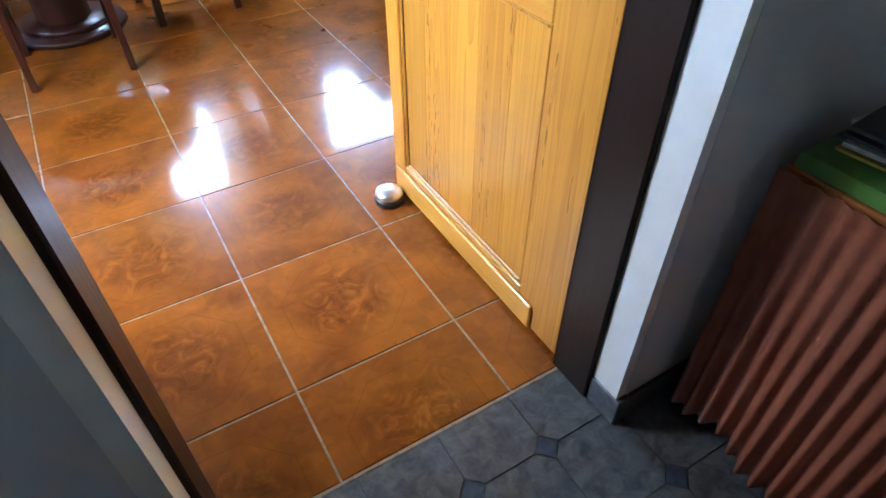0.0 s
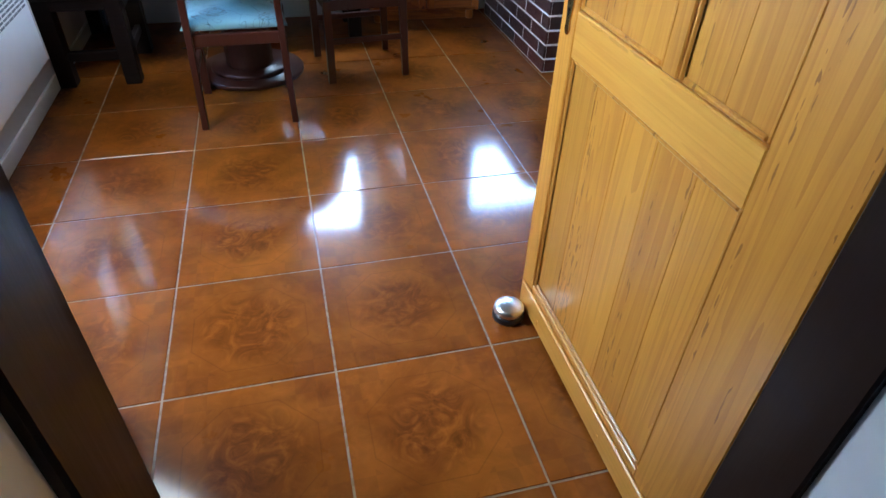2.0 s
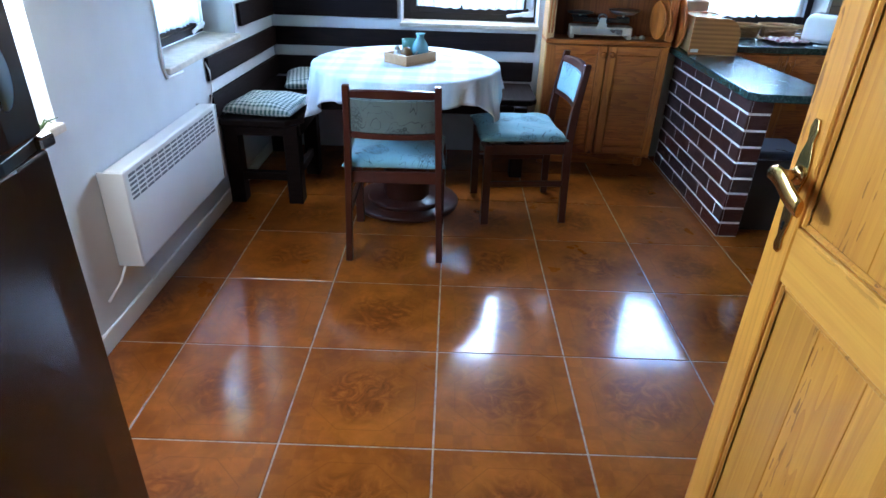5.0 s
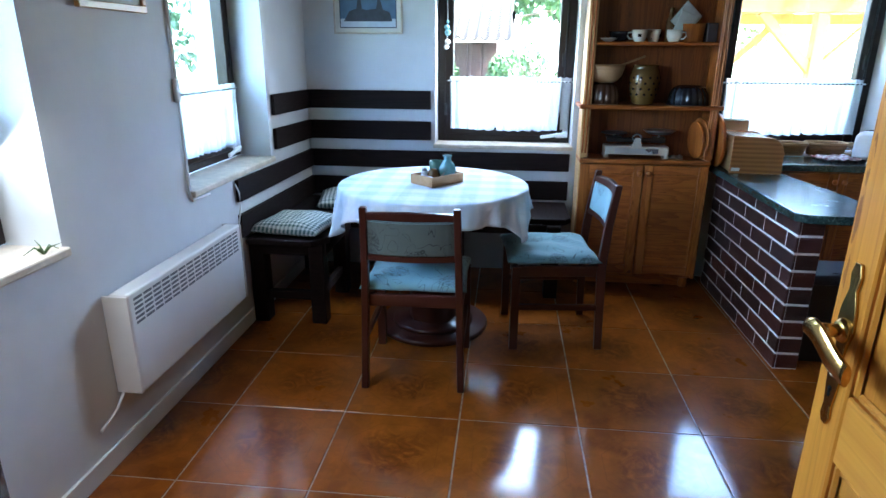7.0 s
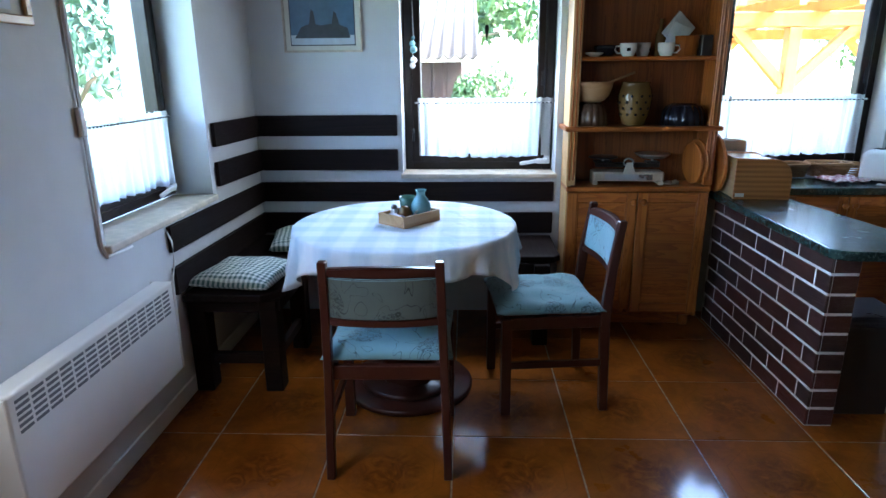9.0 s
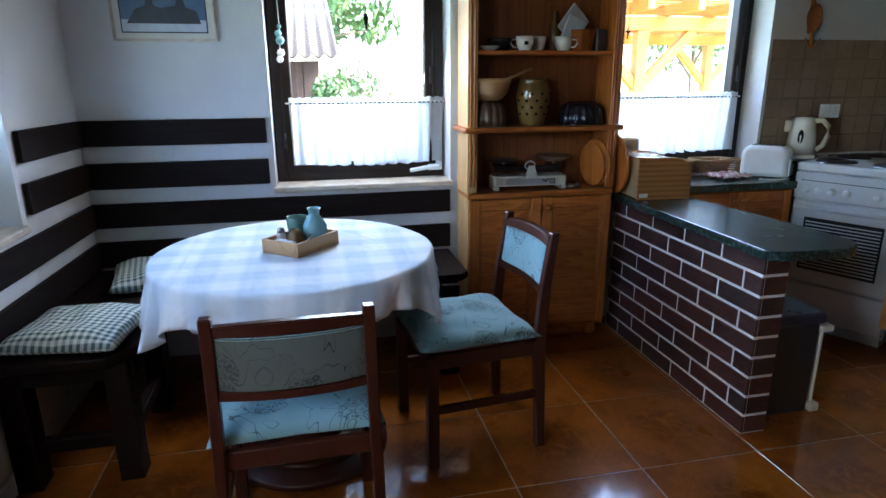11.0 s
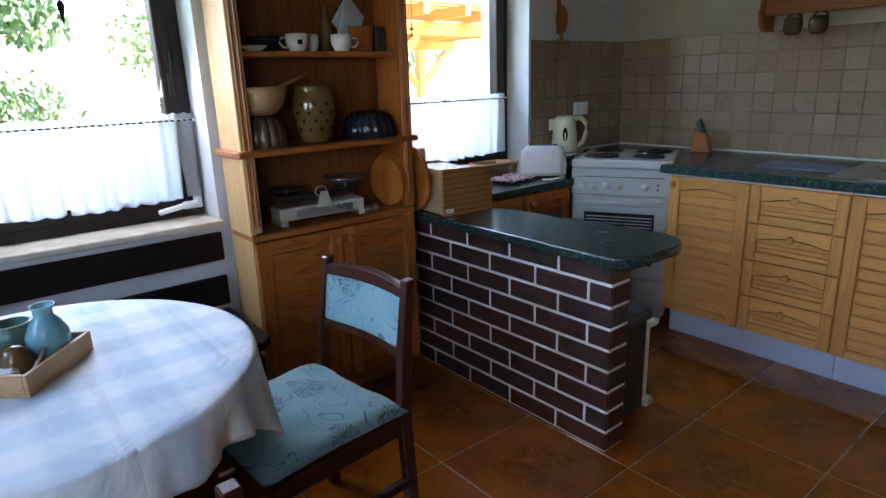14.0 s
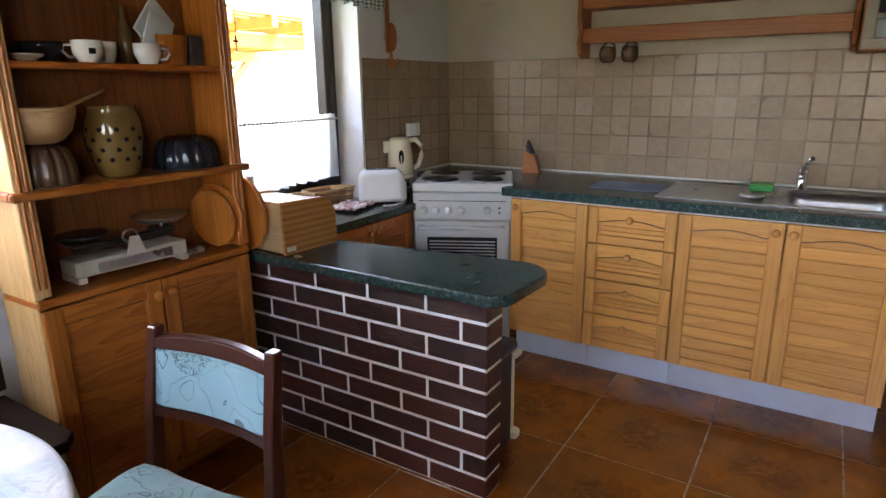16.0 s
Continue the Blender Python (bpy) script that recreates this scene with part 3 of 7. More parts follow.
# skirting
structure("baseboard_west", box(XL, XL + 0.012, YD + 0.01, YB, 0.0, 0.075, 0.003), M["reveal"], "white painted plaster skirting", "skirting")
structure("baseboard_hall_east", box(0.633, 2.2, -0.912, -0.90, 0, 0.085, 0.002), M["slate"], "grey tile skirting", "skirting")
structure("baseboard_hall_jamb", box(0.596, 0.632, -0.912, -0.822, 0, 0.085, 0.002), M["slate"], "grey tile skirting on the door reveal", "skirting")
structure("baseboard_hall_west", box(-1.5, -0.28, -0.912, -0.90, 0, 0.085, 0.002), M["slate"], "grey tile skirting", "skirting")
# door lining: dark enamelled frame to the room side, plastered reveal to the hall side
fr = thing("door_frame", "dark brown enamelled door frame in the hall doorway", "door frame")
fr["kind"] = "structure"
part("jamb", [box(-0.27, -0.228, -0.822, -0.70, 0, 2.04, 0.004), box(-0.33, -0.228, -0.72, -0.70, 0, 2.04, 0.004)], M["jamb"], fr)
part("jamb", [box(0.588, 0.625, -0.822, -0.70, 0, 2.04, 0.004), box(0.588, 0.68, -0.72, -0.70, 0, 2.04, 0.004)], M["jamb"], fr)
part("head", [box(-0.27, 0.625, -0.822, -0.70, 2.0, 2.05, 0.004)], M["jamb"], fr)
structure("trim_reveal", [box(-0.27, -0.24, -0.899, -0.823, 0, 2.05), box(0.60, 0.625, -0.899, -0.823, 0, 2.05)], M["reveal"], "white painted plaster reveal of the doorway", "reveal")


# ---- windows ----
def window(name, width, z0, z1, curtain, label):
    """A dark wooden casement in its own axes: x along the wall, y outwards, z up; origin at the middle of the niche at the frame's inner face."""
    w = thing(name, label, "window")
    w["kind"] = "structure"
    h = width / 2
    f = 0.05
    part("window_frame", [box(-h, -h + f, 0, 0.07, z0, z1, 0.004), box(h - f, h, 0, 0.07, z0, z1, 0.004), box(-h + f, h - f, 0.001, 0.069, z0, z0 + f, 0.004), box(-h + f, h - f, 0.001, 0.069, z1 - f, z1, 0.004)], M["frame"], w)
    s = 0.052
    a, b, c, d = -h + f - 0.008, h - f + 0.008, z0 + f - 0.008, z1 - f + 0.008
    sash = part("sash", [box(a, a + s, -0.014, 0.05, c, d, 0.005), box(b - s, b, -0.014, 0.05, c, d, 0.005), box(a + s, b - s, -0.013, 0.049, c, c + s, 0.005), box(a + s, b - s, -0.013, 0.049, d - s, d, 0.005)], M["frame"], w)
    p = part("pane", box(a + s - 0.004, b - s + 0.004, 0.016, 0.020, c + s - 0.004, d - s + 0.004), M["glass"], w)
    p.visible_shadow = False
    part("bead", [tube([(b - 0.012, -0.016, c + 0.05), (b - 0.012, -0.016, d - 0.1)], 0.004, 6), box(b - 0.03, b - 0.012, -0.022, -0.013, (c + d) / 2 - 0.13, (c + d) / 2 - 0.05, 0.002)], M["black"], w, "dark metal window bolt")
    part("hinge", [tube([(a + 0.006, -0.018, c + k), (a + 0.006, -0.018, c + k + 0.07)], 0.007, 8) for k in ((0.12, 0.95) if z1 - z0 > 1 else (0.05, 0.25))], M["black"], w, "dark metal hinge")
    return w


def scalloped_curtain(width, drop, seed):
    """A short gathered curtain hanging from z 0 down, its top frill above, its hem scalloped."""
    rng = random.Random(seed)
    bm = bmesh.new()
    nx, nz = 110, 16
    ph = [rng.uniform(0, 6.28) for _ in range(4)]
    def at(i, k):
        u = i / nx
        v = k / nz
        fold = 0.008 * math.sin(u * 70 + ph[0] + 1.5 * math.sin(u * 11)) * (0.5 + v) + 0.009 * math.sin(u * 23 + ph[1]) * v + 0.004 * math.sin(u * 140 + ph[2])
        z = 0.016 - v * (drop + 0.016)
        if k == nz:
            z -= 0.006 * abs(math.sin(u * 38 + ph[3])) + 0.006 * math.sin(u * 5 + ph[1])
        if k == 0:
            z += 0.003 * math.sin(u * 120)
        x = (u - 0.5) * width * (1 - 0.015 * v)
        return (x, fold, z)
    g = [[bm.verts.new(at(i, k)) for i in range(nx + 1)] for k in range(nz + 1)]
    for k in range(nz):
        for i in range(nx):
            bm.faces.new((g[k][i], g[k + 1][i], g[k + 1][i + 1], g[k][i + 1])).smooth = True
    return bm


def cafe_curtain(m, width, drop, seed, label):
    c = thing("cafe_curtain", label, "curtain", m, "white curtains on the lower sashes")
    part("cloth", scalloped_curtain(width, drop, seed), M["curtain"], c)
    part("rod", tube([(-width / 2 - 0.015, 0.0, -0.008), (width / 2 + 0.015, 0.0, -0.008)], 0.004, 8), M["white"], c, "thin white curtain rod")
    part("openwork_band", [box(-width / 2 + width * (i + 0.25) / 34, -width / 2 + width * (i + 0.7) / 34, -0.0085, -0.0065, -0.013, -0.007) for i in range(34)], M["slot"], c, "row of dark openings along the top hem")
    return c


def niche(name, w, z):
    return structure(name, w, M["sill"], "worn beige window board in its niche", "window sill")


FX, FY = -1.31, 3.245     # inner faces of the frames
def fit_window(name, key, north, curt=True):
    a, b = WIN[key]
    c, wd = (a + b) / 2, b - a
    w = window(name, wd - 0.004, 0.80, 1.98, True, "dark brown wooden casement window with clear glass")
    w.matrix_basis = pose(c, FY, 0) if north else pose(FX, c, 0, 0, 0, 90)
    return c, wd


fit_window("window_1", "w1", True)
fit_window("window_2", "w2", True)
fit_window("window_3", "l1", False)
fit_window("window_4", "l2", False)
# out of view; added and sized only to let daylight into the hall
w5 = window("window_5", 0.336, 1.45, 1.86, False, "unseen casement window added to light the hall")
w5.matrix_basis = pose(-1.58, -2.05, 0, 0, 0, 90)
niche("window_sill_1", box(-0.31, 0.54, YB - 0.022, FY + 0.02, 0.776, 0.802, 0.006, 2), 0)
niche("window_sill_3", box(FX - 0.02, XL + 0.022, 1.65, 2.55, 0.766, 0.794, 0.006, 2), 0)
niche("window_sill_4", box(FX - 0.02, XL + 0.022, 0.02, 0.91, 0.766, 0.794, 0.006, 2), 0)
cafe_curtain(pose(0.150, FY - 0.032, 1.182), 0.745, 0.30, 1, "white cotton half-curtain with scalloped hem on a rod")
cafe_curtain(pose(1.80, FY - 0.032, 1.188), 0.77, 0.30, 2, "white cotton half-curtain in the kitchen window")
cafe_curtain(pose(FX + 0.032, 2.10, 1.165, 0, 0, 90), 0.76, 0.29, 3, "white cotton half-curtain in the side window")
cafe_curtain(pose(FX + 0.032, 0.465, 1.165, 0, 0, 90), 0.76, 0.29, 4, "white cotton half-curtain in the second side window")


def catch(m):
    c = thing("window_catch", "white plastic opening lever on the window sash", "window catch", m, "window levers")
    part("plate", [box(-0.03, 0.045, -0.012, 0.0, -0.01, 0.02, 0.004), box(0.012, 0.045, -0.0115, 0.0, 0.0, 0.085, 0.004)], M["white"], c)
    part("lever", moved(box(-0.125, 0.03, -0.026, -0.012, -0.007, 0.014, 0.005), pose(0, 0, 0.008, 0, -9, 0)), M["white"], c)


catch(pose(0.472, FY - 0.016, 0.845))
catch(pose(FX + 0.016, 2.44, 0.835, 0, 0, 90))

# ---- the door ----
dr = thing("door_1", "open varnished pine panel door with brass handle", "door", pose(0.622, -0.692, 0))
dr["kind"] = "structure"
DW = 0.868
part("stile", box(-0.02, 0.02, 0.0, 0.165, 0.012, 1.99, 0.003), M["door"], dr)
part("stile", box(-0.02, 0.02, DW - 0.075, DW, 0.012, 1.99, 0.003), M["door"], dr)
for z0, z1 in ((0.012, 0.118), (0.808, 0.912), (1.88, 1.99)):
    part("rail", box(-0.0195, 0.0195, 0.1655, DW - 0.0755, z0, z1, 0.003), M["door_x"], dr)
part("kick_board", [box(-0.030, -0.020, 0.105, DW - 0.022, 0.014, 0.098, 0.004), box(-0.033, -0.030, 0.30, 0.31, 0.04, 0.055, 0.001), box(-0.033, -0.030, 0.70, 0.71, 0.04, 0.055, 0.001)], M["door_x"], dr, "pale pine kick strip screwed to the door foot")
part("mullion", box(-0.0192, 0.0192, 0.405, 0.45, 0.9125, 1.8795, 0.003), M["door"], dr)
for k in range(5):
    y0 = 0.1655 + k * 0.1254
    part("plank", box(-0.008, 0.008, y0, y0 + 0.1251, 0.1185, 0.8075, 0.0012), M["door"], dr)
for y0, y1 in ((0.1655, 0.285), (0.2852, 0.4045), (0.4505, 0.622), (0.6222, 0.792)):
    part("plank", box(-0.008, 0.008, y0, y1, 0.9125, 1.8795, 0.0012), M["door"], dr)
def moulding(y0, y1, z0, z1):
    r = 0.012
    return [box(-0.016, -0.008, y0, y0 + r, z0, z1, 0.004), box(-0.016, -0.008, y1 - r, y1, z0, z1, 0.004), box(-0.0155, -0.008, y0 + r, y1 - r, z0, z0 + r, 0.004), box(-0.0155, -0.008, y0 + r, y1 - r, z1 - r, z1, 0.004)]
part("moulding", moulding(0.166, DW - 0.076, 0.119, 0.807), M["door"], dr)
part("moulding", moulding(0.166, 0.4045, 0.913, 1.879), M["door"], dr)
part("moulding", moulding(0.4505, DW - 0.076, 0.913, 1.879), M["door"], dr)
half = [(0.006, 0), (0.012, 0.012), (0.009, 0.032), (0.014, 0.062), (0.016, 0.085), (0.009, 0.112), (0.013, 0.132), (0.022, 0.160), (0.019, 0.188), (0.009, 0.218), (0.013, 0.240), (0.007, 0.258)]
hd = part("handle_plate", [prism(half + [(-x, y) for x, y in reversed(half)], 0, 0.005, 0.0015)], M["brass"], dr, "slender shaped brass lock plate")
hd.matrix_local = Matrix.Translation((-0.02, DW - 0.043, 0.850)) @ Matrix(((0, 0, -1, 0), (0.92, 0, 0, 0), (0, 0.92, 0, 0), (0, 0, 0, 1)))
def door_lever():
    """Round shank out of the plate, then a flat blade that dips and widens towards its end."""
    y, zl = DW - 0.043, 0.992
    out = [tube([(-0.020, y, zl), (-0.064, y, zl)], 0.0095, 12), moved(turned([(0.017, 0), (0.017, 0.004), (0.012, 0.009), (0, 0.009)], 20), Matrix.Translation((-0.024, y, zl)) @ pose(0, 0, 0, 0, -90, 0))]
    bm = bmesh.new()
    rings = []
    for k in range(13):
        u = k / 12
        w = 0.012 + 0.006 * math.sin(u * math.pi) + 0.003 * u
        yy = y + 0.012 - 0.090 * u
        zz = zl - 0.028 * u * u + 0.004 * math.sin(u * 2 * math.pi)
        xx = -0.066 + 0.012 * u * u
        rings.append([bm.verts.new((xx + 0.0055 * math.cos(a), yy, zz + w * math.sin(a))) for a in (i * math.pi / 6 for i in range(12))])
    for p, q in zip(rings, rings[1:]):
        for i in range(12):
            bm.faces.new((p[i], p[(i + 1) % 12], q[(i + 1) % 12], q[i])).smooth = True
    bm.faces.new(rings[0][::-1])
    bm.faces.new(rings[-1])
    bmesh.ops.recalc_face_normals(bm, faces=bm.faces)
    return out + [bm]
part("lever", door_lever(), M["brass"], dr, "polished brass door lever")
part("keyhole", [moved(turned([(0.0045, 0), (0.0045, 0.0006), (0, 0.0006)], 12), Matrix.Translation((-0.0252, DW - 0.043, 0.904)) @ pose(0, 0, 0, 0, -90, 0)), box(-0.0258, -0.0252, DW - 0.0455, DW - 0.0405, 0.892, 0.904)], M["slot"], dr, "dark keyhole")
st = thing("door_stop", "round chrome door stop with black rubber ring", "door stop", pose(0.537, 0.102, 0) @ Matrix.Scale(1.25, 4))
part("ring", turned([(0.036, 0), (0.039, 0.004), (0.039, 0.016), (0.035, 0.02), (0, 0.02)], 28), M["black"], st, "black rubber ring")
part("cap", turned([(0.034, 0.02), (0.037, 0.024), (0.036, 0.034), (0.028, 0.040), (0.010, 0.043), (0, 0.043)], 28), M["satin"], st, "domed satin chrome cap")

# ---- wall boards behind the bench ----
def board(label, *bms, mt="dark"):
    return solo("wall_board", list(bms), M[mt], label, "wall board", "dark boards along the bench")


CK = 0.045     # how far the side wall leans in at the corner, set to fit the camera's view
structure("wall_west_return", prism([(XL - 0.002, 2.556), (XL + CK, YB - 0.0005), (XL - 0.002, YB - 0.0005)], 0.46, ZC - 0.001), M["plaster"], "white plastered wall return in the bench corner", "wall")
def skew_board(y0, z0, z1):
    """A board on the side wall from y0 to the corner, following the leaning plaster."""
    k = CK / (YB - 2.556)
    xa = XL + max(0.0005, k * (y0 - 2.556) + 0.001)
    xb = XL + CK + 0.0015
    return prism([(xa, y0), (xa + 0.018, y0), (xb + 0.018, YB - 0.0005), (xb, YB - 0.0005)], z0, z1, 0.003)
for z0, z1 in ((1.008, 1.118), (0.822, 0.936)):
    board("dark brown stained board fixed to the white wall", box(XL + CK + 0.021, -0.325, YB - 0.018, YB - 0.0005, z0, z1, 0.003))
    board("dark brown stained board beside the window niche", skew_board(2.585, z0, z1), mt="dark_y")
for z0, z1 in ((0.648, 0.756), (0.468, 0.585)):
    board("dark brown stained board under the window", box(XL + CK + 0.021, 0.525, YB - 0.018, YB - 0.0005, z0, z1, 0.003))
    board("dark brown stained board under the side window", skew_board(2.06, z0, z1), mt="dark_y")

# ---- corner bench ----
bn = thing("corner_bench", "dark stained wooden corner bench along two walls", "bench", pose(XL, YB, 0))
part("seat_board", [prism([(0.015, -1.0), (0.34, -1.0), (0.42, -0.92), (0.42, -0.44), (1.62, -0.44), (1.655, -0.40), (1.655, -0.02), (0.015, -0.02)], 0.425, 0.458, 0.006)], M["dark_y"], bn)
part("apron", [box(0.385, 0.405, -0.95, -0.44, 0.37, 0.425, 0.002), box(0.40, 1.60, -0.455, -0.435, 0.37, 0.425, 0.002), box(0.05, 0.37, -0.97, -0.95, 0.37, 0.425, 0.002)], M["dark"], bn)
for x, y in ((0.05, -0.93), (0.355, -0.93), (0.355, -0.50), (0.05, -0.12), (1.0, -0.44), (1.56, -0.44), (1.56, -0.12), (1.0, -0.12)):
    part("leg", box(x - 0.038, x + 0.038, y - 0.042, y + 0.042, 0, 0.425, 0.004), M["dark"], bn)
part("stretcher", [box(0.08, 0.33, -0.945, -0.905, 0.12, 0.165, 0.003), box(0.34, 0.37, -0.90, -0.53, 0.12, 0.165, 0.003)], M["dark"], bn)


def pillow(w, d, h, seed):
    bm = bmesh.new()
    n = 26
    rng = random.Random(seed)
    top, bot = [], []
    for k in range(n + 1):
        rt, rb = [], []
        for i in range(n + 1):
            u, v = i / n * 2 - 1, k / n * 2 - 1
            e = (max(0, 1 - u ** 4) * max(0, 1 - v ** 4)) ** 0.42
            wob = noise.noise((u * 2.2, v * 2.2, seed)) * 0.35 + 1
            pinch = 1 - 0.05 * (1 - abs(u * v))
            x, y = u * w / 2 * pinch, v * d / 2 * pinch
            rt.append(bm.verts.new((x, y, h * 0.35 + h * 0.65 * e * wob)))
            rb.append(rt[-1] if i in (0, n) or k in (0, n) else bm.verts.new((x, y, h * 0.35 * (1 - e))))
        top.append(rt), bot.append(rb)
    for k in range(n):
        for i in range(n):
            bm.faces.new((top[k][i], top[k][i + 1], top[k + 1][i + 1], top[k + 1][i])).smooth = True
            q = (bot[k][i], bot[k + 1][i], bot[k + 1][i + 1], bot[k][i + 1])
            if len(set(q)) == 4:
                bm.faces.new(q).smooth = True
    return bm


solo("seat_cushion", pillow(0.37, 0.37, 0.068, 3), M["gingham"], "green and white gingham cushion on the bench end", "cushion", "gingham cushions", pose(-0.925, 2.30, 0.459, 0, 0, -8))
solo("seat_cushion", pillow(0.36, 0.36, 0.08, 8), M["gingham"], "green and white gingham cushion in the bench corner", "cushion", "gingham cushions", pose(-0.80, 2.86, 0.459, 0, 0, 12))


# ---- round table with cloth ----
tb = thing("round_table", "round pedestal table of dark stained wood", "table", pose(-0.205, 2.205, 0))
part("foot_plate", turned([(0.275, 0), (0.28, 0.006), (0.28, 0.018), (0.272, 0.026), (0, 0.026)], 48), M["chair"], tb, "wide dark round foot plate")
part("foot_step", turned([(0.20, 0.026), (0.205, 0.03), (0.205, 0.042), (0.197, 0.05), (0, 0.05)], 48), M["chair"], tb)
part("pedestal", turned([(0.125, 0.05), (0.122, 0.06), (0.118, 0.60), (0.135, 0.66), (0.135, 0.70), (0, 0.70)], 8), M["chair"], tb, "eight-sided dark pedestal")
part("tabletop", turned([(0.40, 0.70), (0.44, 0.705), (0.448, 0.715), (0.448, 0.730), (0.443, 0.736), (0, 0.736)], 64), M["chair"], tb)


def table_cloth():
    """A square cloth over a round top: flat above, falling in folds, longest at its corners."""
    bm = bmesh.new()
    n, r0 = 180, 0.452
    rows = [(0.02, 0), (0.15, 0), (0.30, 0), (0.42, 0), (0.448, 0), (0.456, 0.004), (0.459, 0.014), (0.461, 0.035)]
    drops = [0.25, 0.45, 0.65, 0.82, 1.0]
    rings = []
    for r, d in rows:
        rings.append([bm.verts.new((r * math.cos(2 * math.pi * i / n), r * math.sin(2 * math.pi * i / n), 0.743 - d + (0.0008 * noise.noise((r * 9 * math.cos(2 * math.pi * i / n), r * 9 * math.sin(2 * math.pi * i / n), 2)) if d == 0 else 0))) for i in range(n)])
    for f in drops:
        ring = []
        for i in range(n):
            a = 2 * math.pi * i / n
            corner = 0.0
            for at in (-24, -155, 25, 150):
                off = (a - radians(at) + math.pi) % (2 * math.pi) - math.pi
                corner = max(corner, math.exp(-(off / 0.21) ** 2))
            length = 0.105 + 0.115 * corner
            fold = 0.010 * math.sin(a * 23 + 1.0) + 0.010 * math.sin(a * 11 + 2.2) + 0.006 * math.sin(a * 37) + 0.02 * corner * math.sin(a * 30)
            r = 0.461 + f * (0.004 + fold) + 0.03 * f * corner
            ring.append(bm.verts.new((r * math.cos(a), r * math.sin(a), 0.743 - 0.035 - f * (length - 0.03))))
        rings.append(ring)
    c = bm.verts.new((0, 0, 0.743))
    for i in range(n):
        bm.faces.new((c, rings[0][i], rings[0][(i + 1) % n])).smooth = True
    for a, b in zip(rings, rings[1:]):
        for i in range(n):
            bm.faces.new((a[i], b[i], b[(i + 1) % n], a[(i + 1) % n])).smooth = True
    return bm


tc = solo("tablecloth", table_cloth(), M["cloth"], "white and pale blue checked cotton cloth over a round table", "tablecloth", "", pose(-0.205, 2.205, -0.003))
sol = tc.modifiers.new("thickness", "SOLIDIFY")
sol.thickness = 0.0016

TT = 0.741
ty = thing("wooden_tray", "small pine tray holding condiments on the table", "tray", pose(-0.187, 2.215, TT, 0, 0, 50))
part("base", box(-0.105, 0.105, -0.075, 0.075, 0, 0.008, 0.001), M["beech"], ty)
for x0, x1, y0, y1 in ((-0.105, 0.105, -0.075, -0.066), (-0.105, 0.105, 0.066, 0.075), (-0.105, -0.096, -0.0655, 0.0655), (0.096, 0.105, -0.0655, 0.0655)):
    part("side", box(x0, x1, y0, y1, 0.008, 0.046, 0.0015), M["beech"], ty)
TZ = TT + 0.0085
vs = solo("vase", turned([(0.024, 0), (0.033, 0.012), (0.041, 0.04), (0.040, 0.062), (0.028, 0.086), (0.018, 0.098), (0.018, 0.112), (0.024, 0.122), (0.021, 0.122), (0.015, 0.112), (0.013, 0.09), (0, 0.03)], 28), M["teal"], "pale teal glazed pottery vase on the tray", "vase", "", pose(-0.140, 2.232, TZ))
solo("pottery_cup", turned([(0.024, 0), (0.029, 0.01), (0.034, 0.05), (0.037, 0.088), (0.033, 0.088), (0.029, 0.05), (0.0, 0.012)], 28), M["green_pot"], "dark green glazed pottery cup on the tray", "cup", "", pose(-0.197, 2.268, TZ))
solo("honey_pot", turned([(0.022, 0), (0.030, 0.012), (0.031, 0.032), (0.022, 0.05), (0.020, 0.056), (0.012, 0.062), (0, 0.064)], 24), M["amber"], "round amber-brown glazed pot with lid", "pot", "", pose(-0.204, 2.195, TZ))
sh = thing("salt_shaker", "small glass shaker with pale cap", "salt shaker", pose(-0.252, 2.232, TZ))
part("body", turned([(0.014, 0), (0.017, 0.004), (0.017, 0.034), (0.012, 0.044), (0, 0.045)], 20), M["ceramic"], sh)
part("cap", turned([(0.013, 0.044), (0.013, 0.054), (0.008, 0.061), (0, 0.062)], 20), M["steel"], sh)
solo("napkin_pack", box(-0.04, 0.04, -0.012, 0.012, 0, 0.03, 0.006), M["white"], "folded white paper napkins in the tray", "napkins", "", pose(-0.237, 2.185, TZ, 0, 0, -38))
solo("teaspoon", tube([(0, 0, 0.004), (0.03, 0, 0.03), (0.075, 0, 0.075)], 0.0035, 8), M["steel"], "steel teaspoon leaning in the tray", "spoon", "", pose(-0.187, 2.170, TZ, 0, 0, 35))


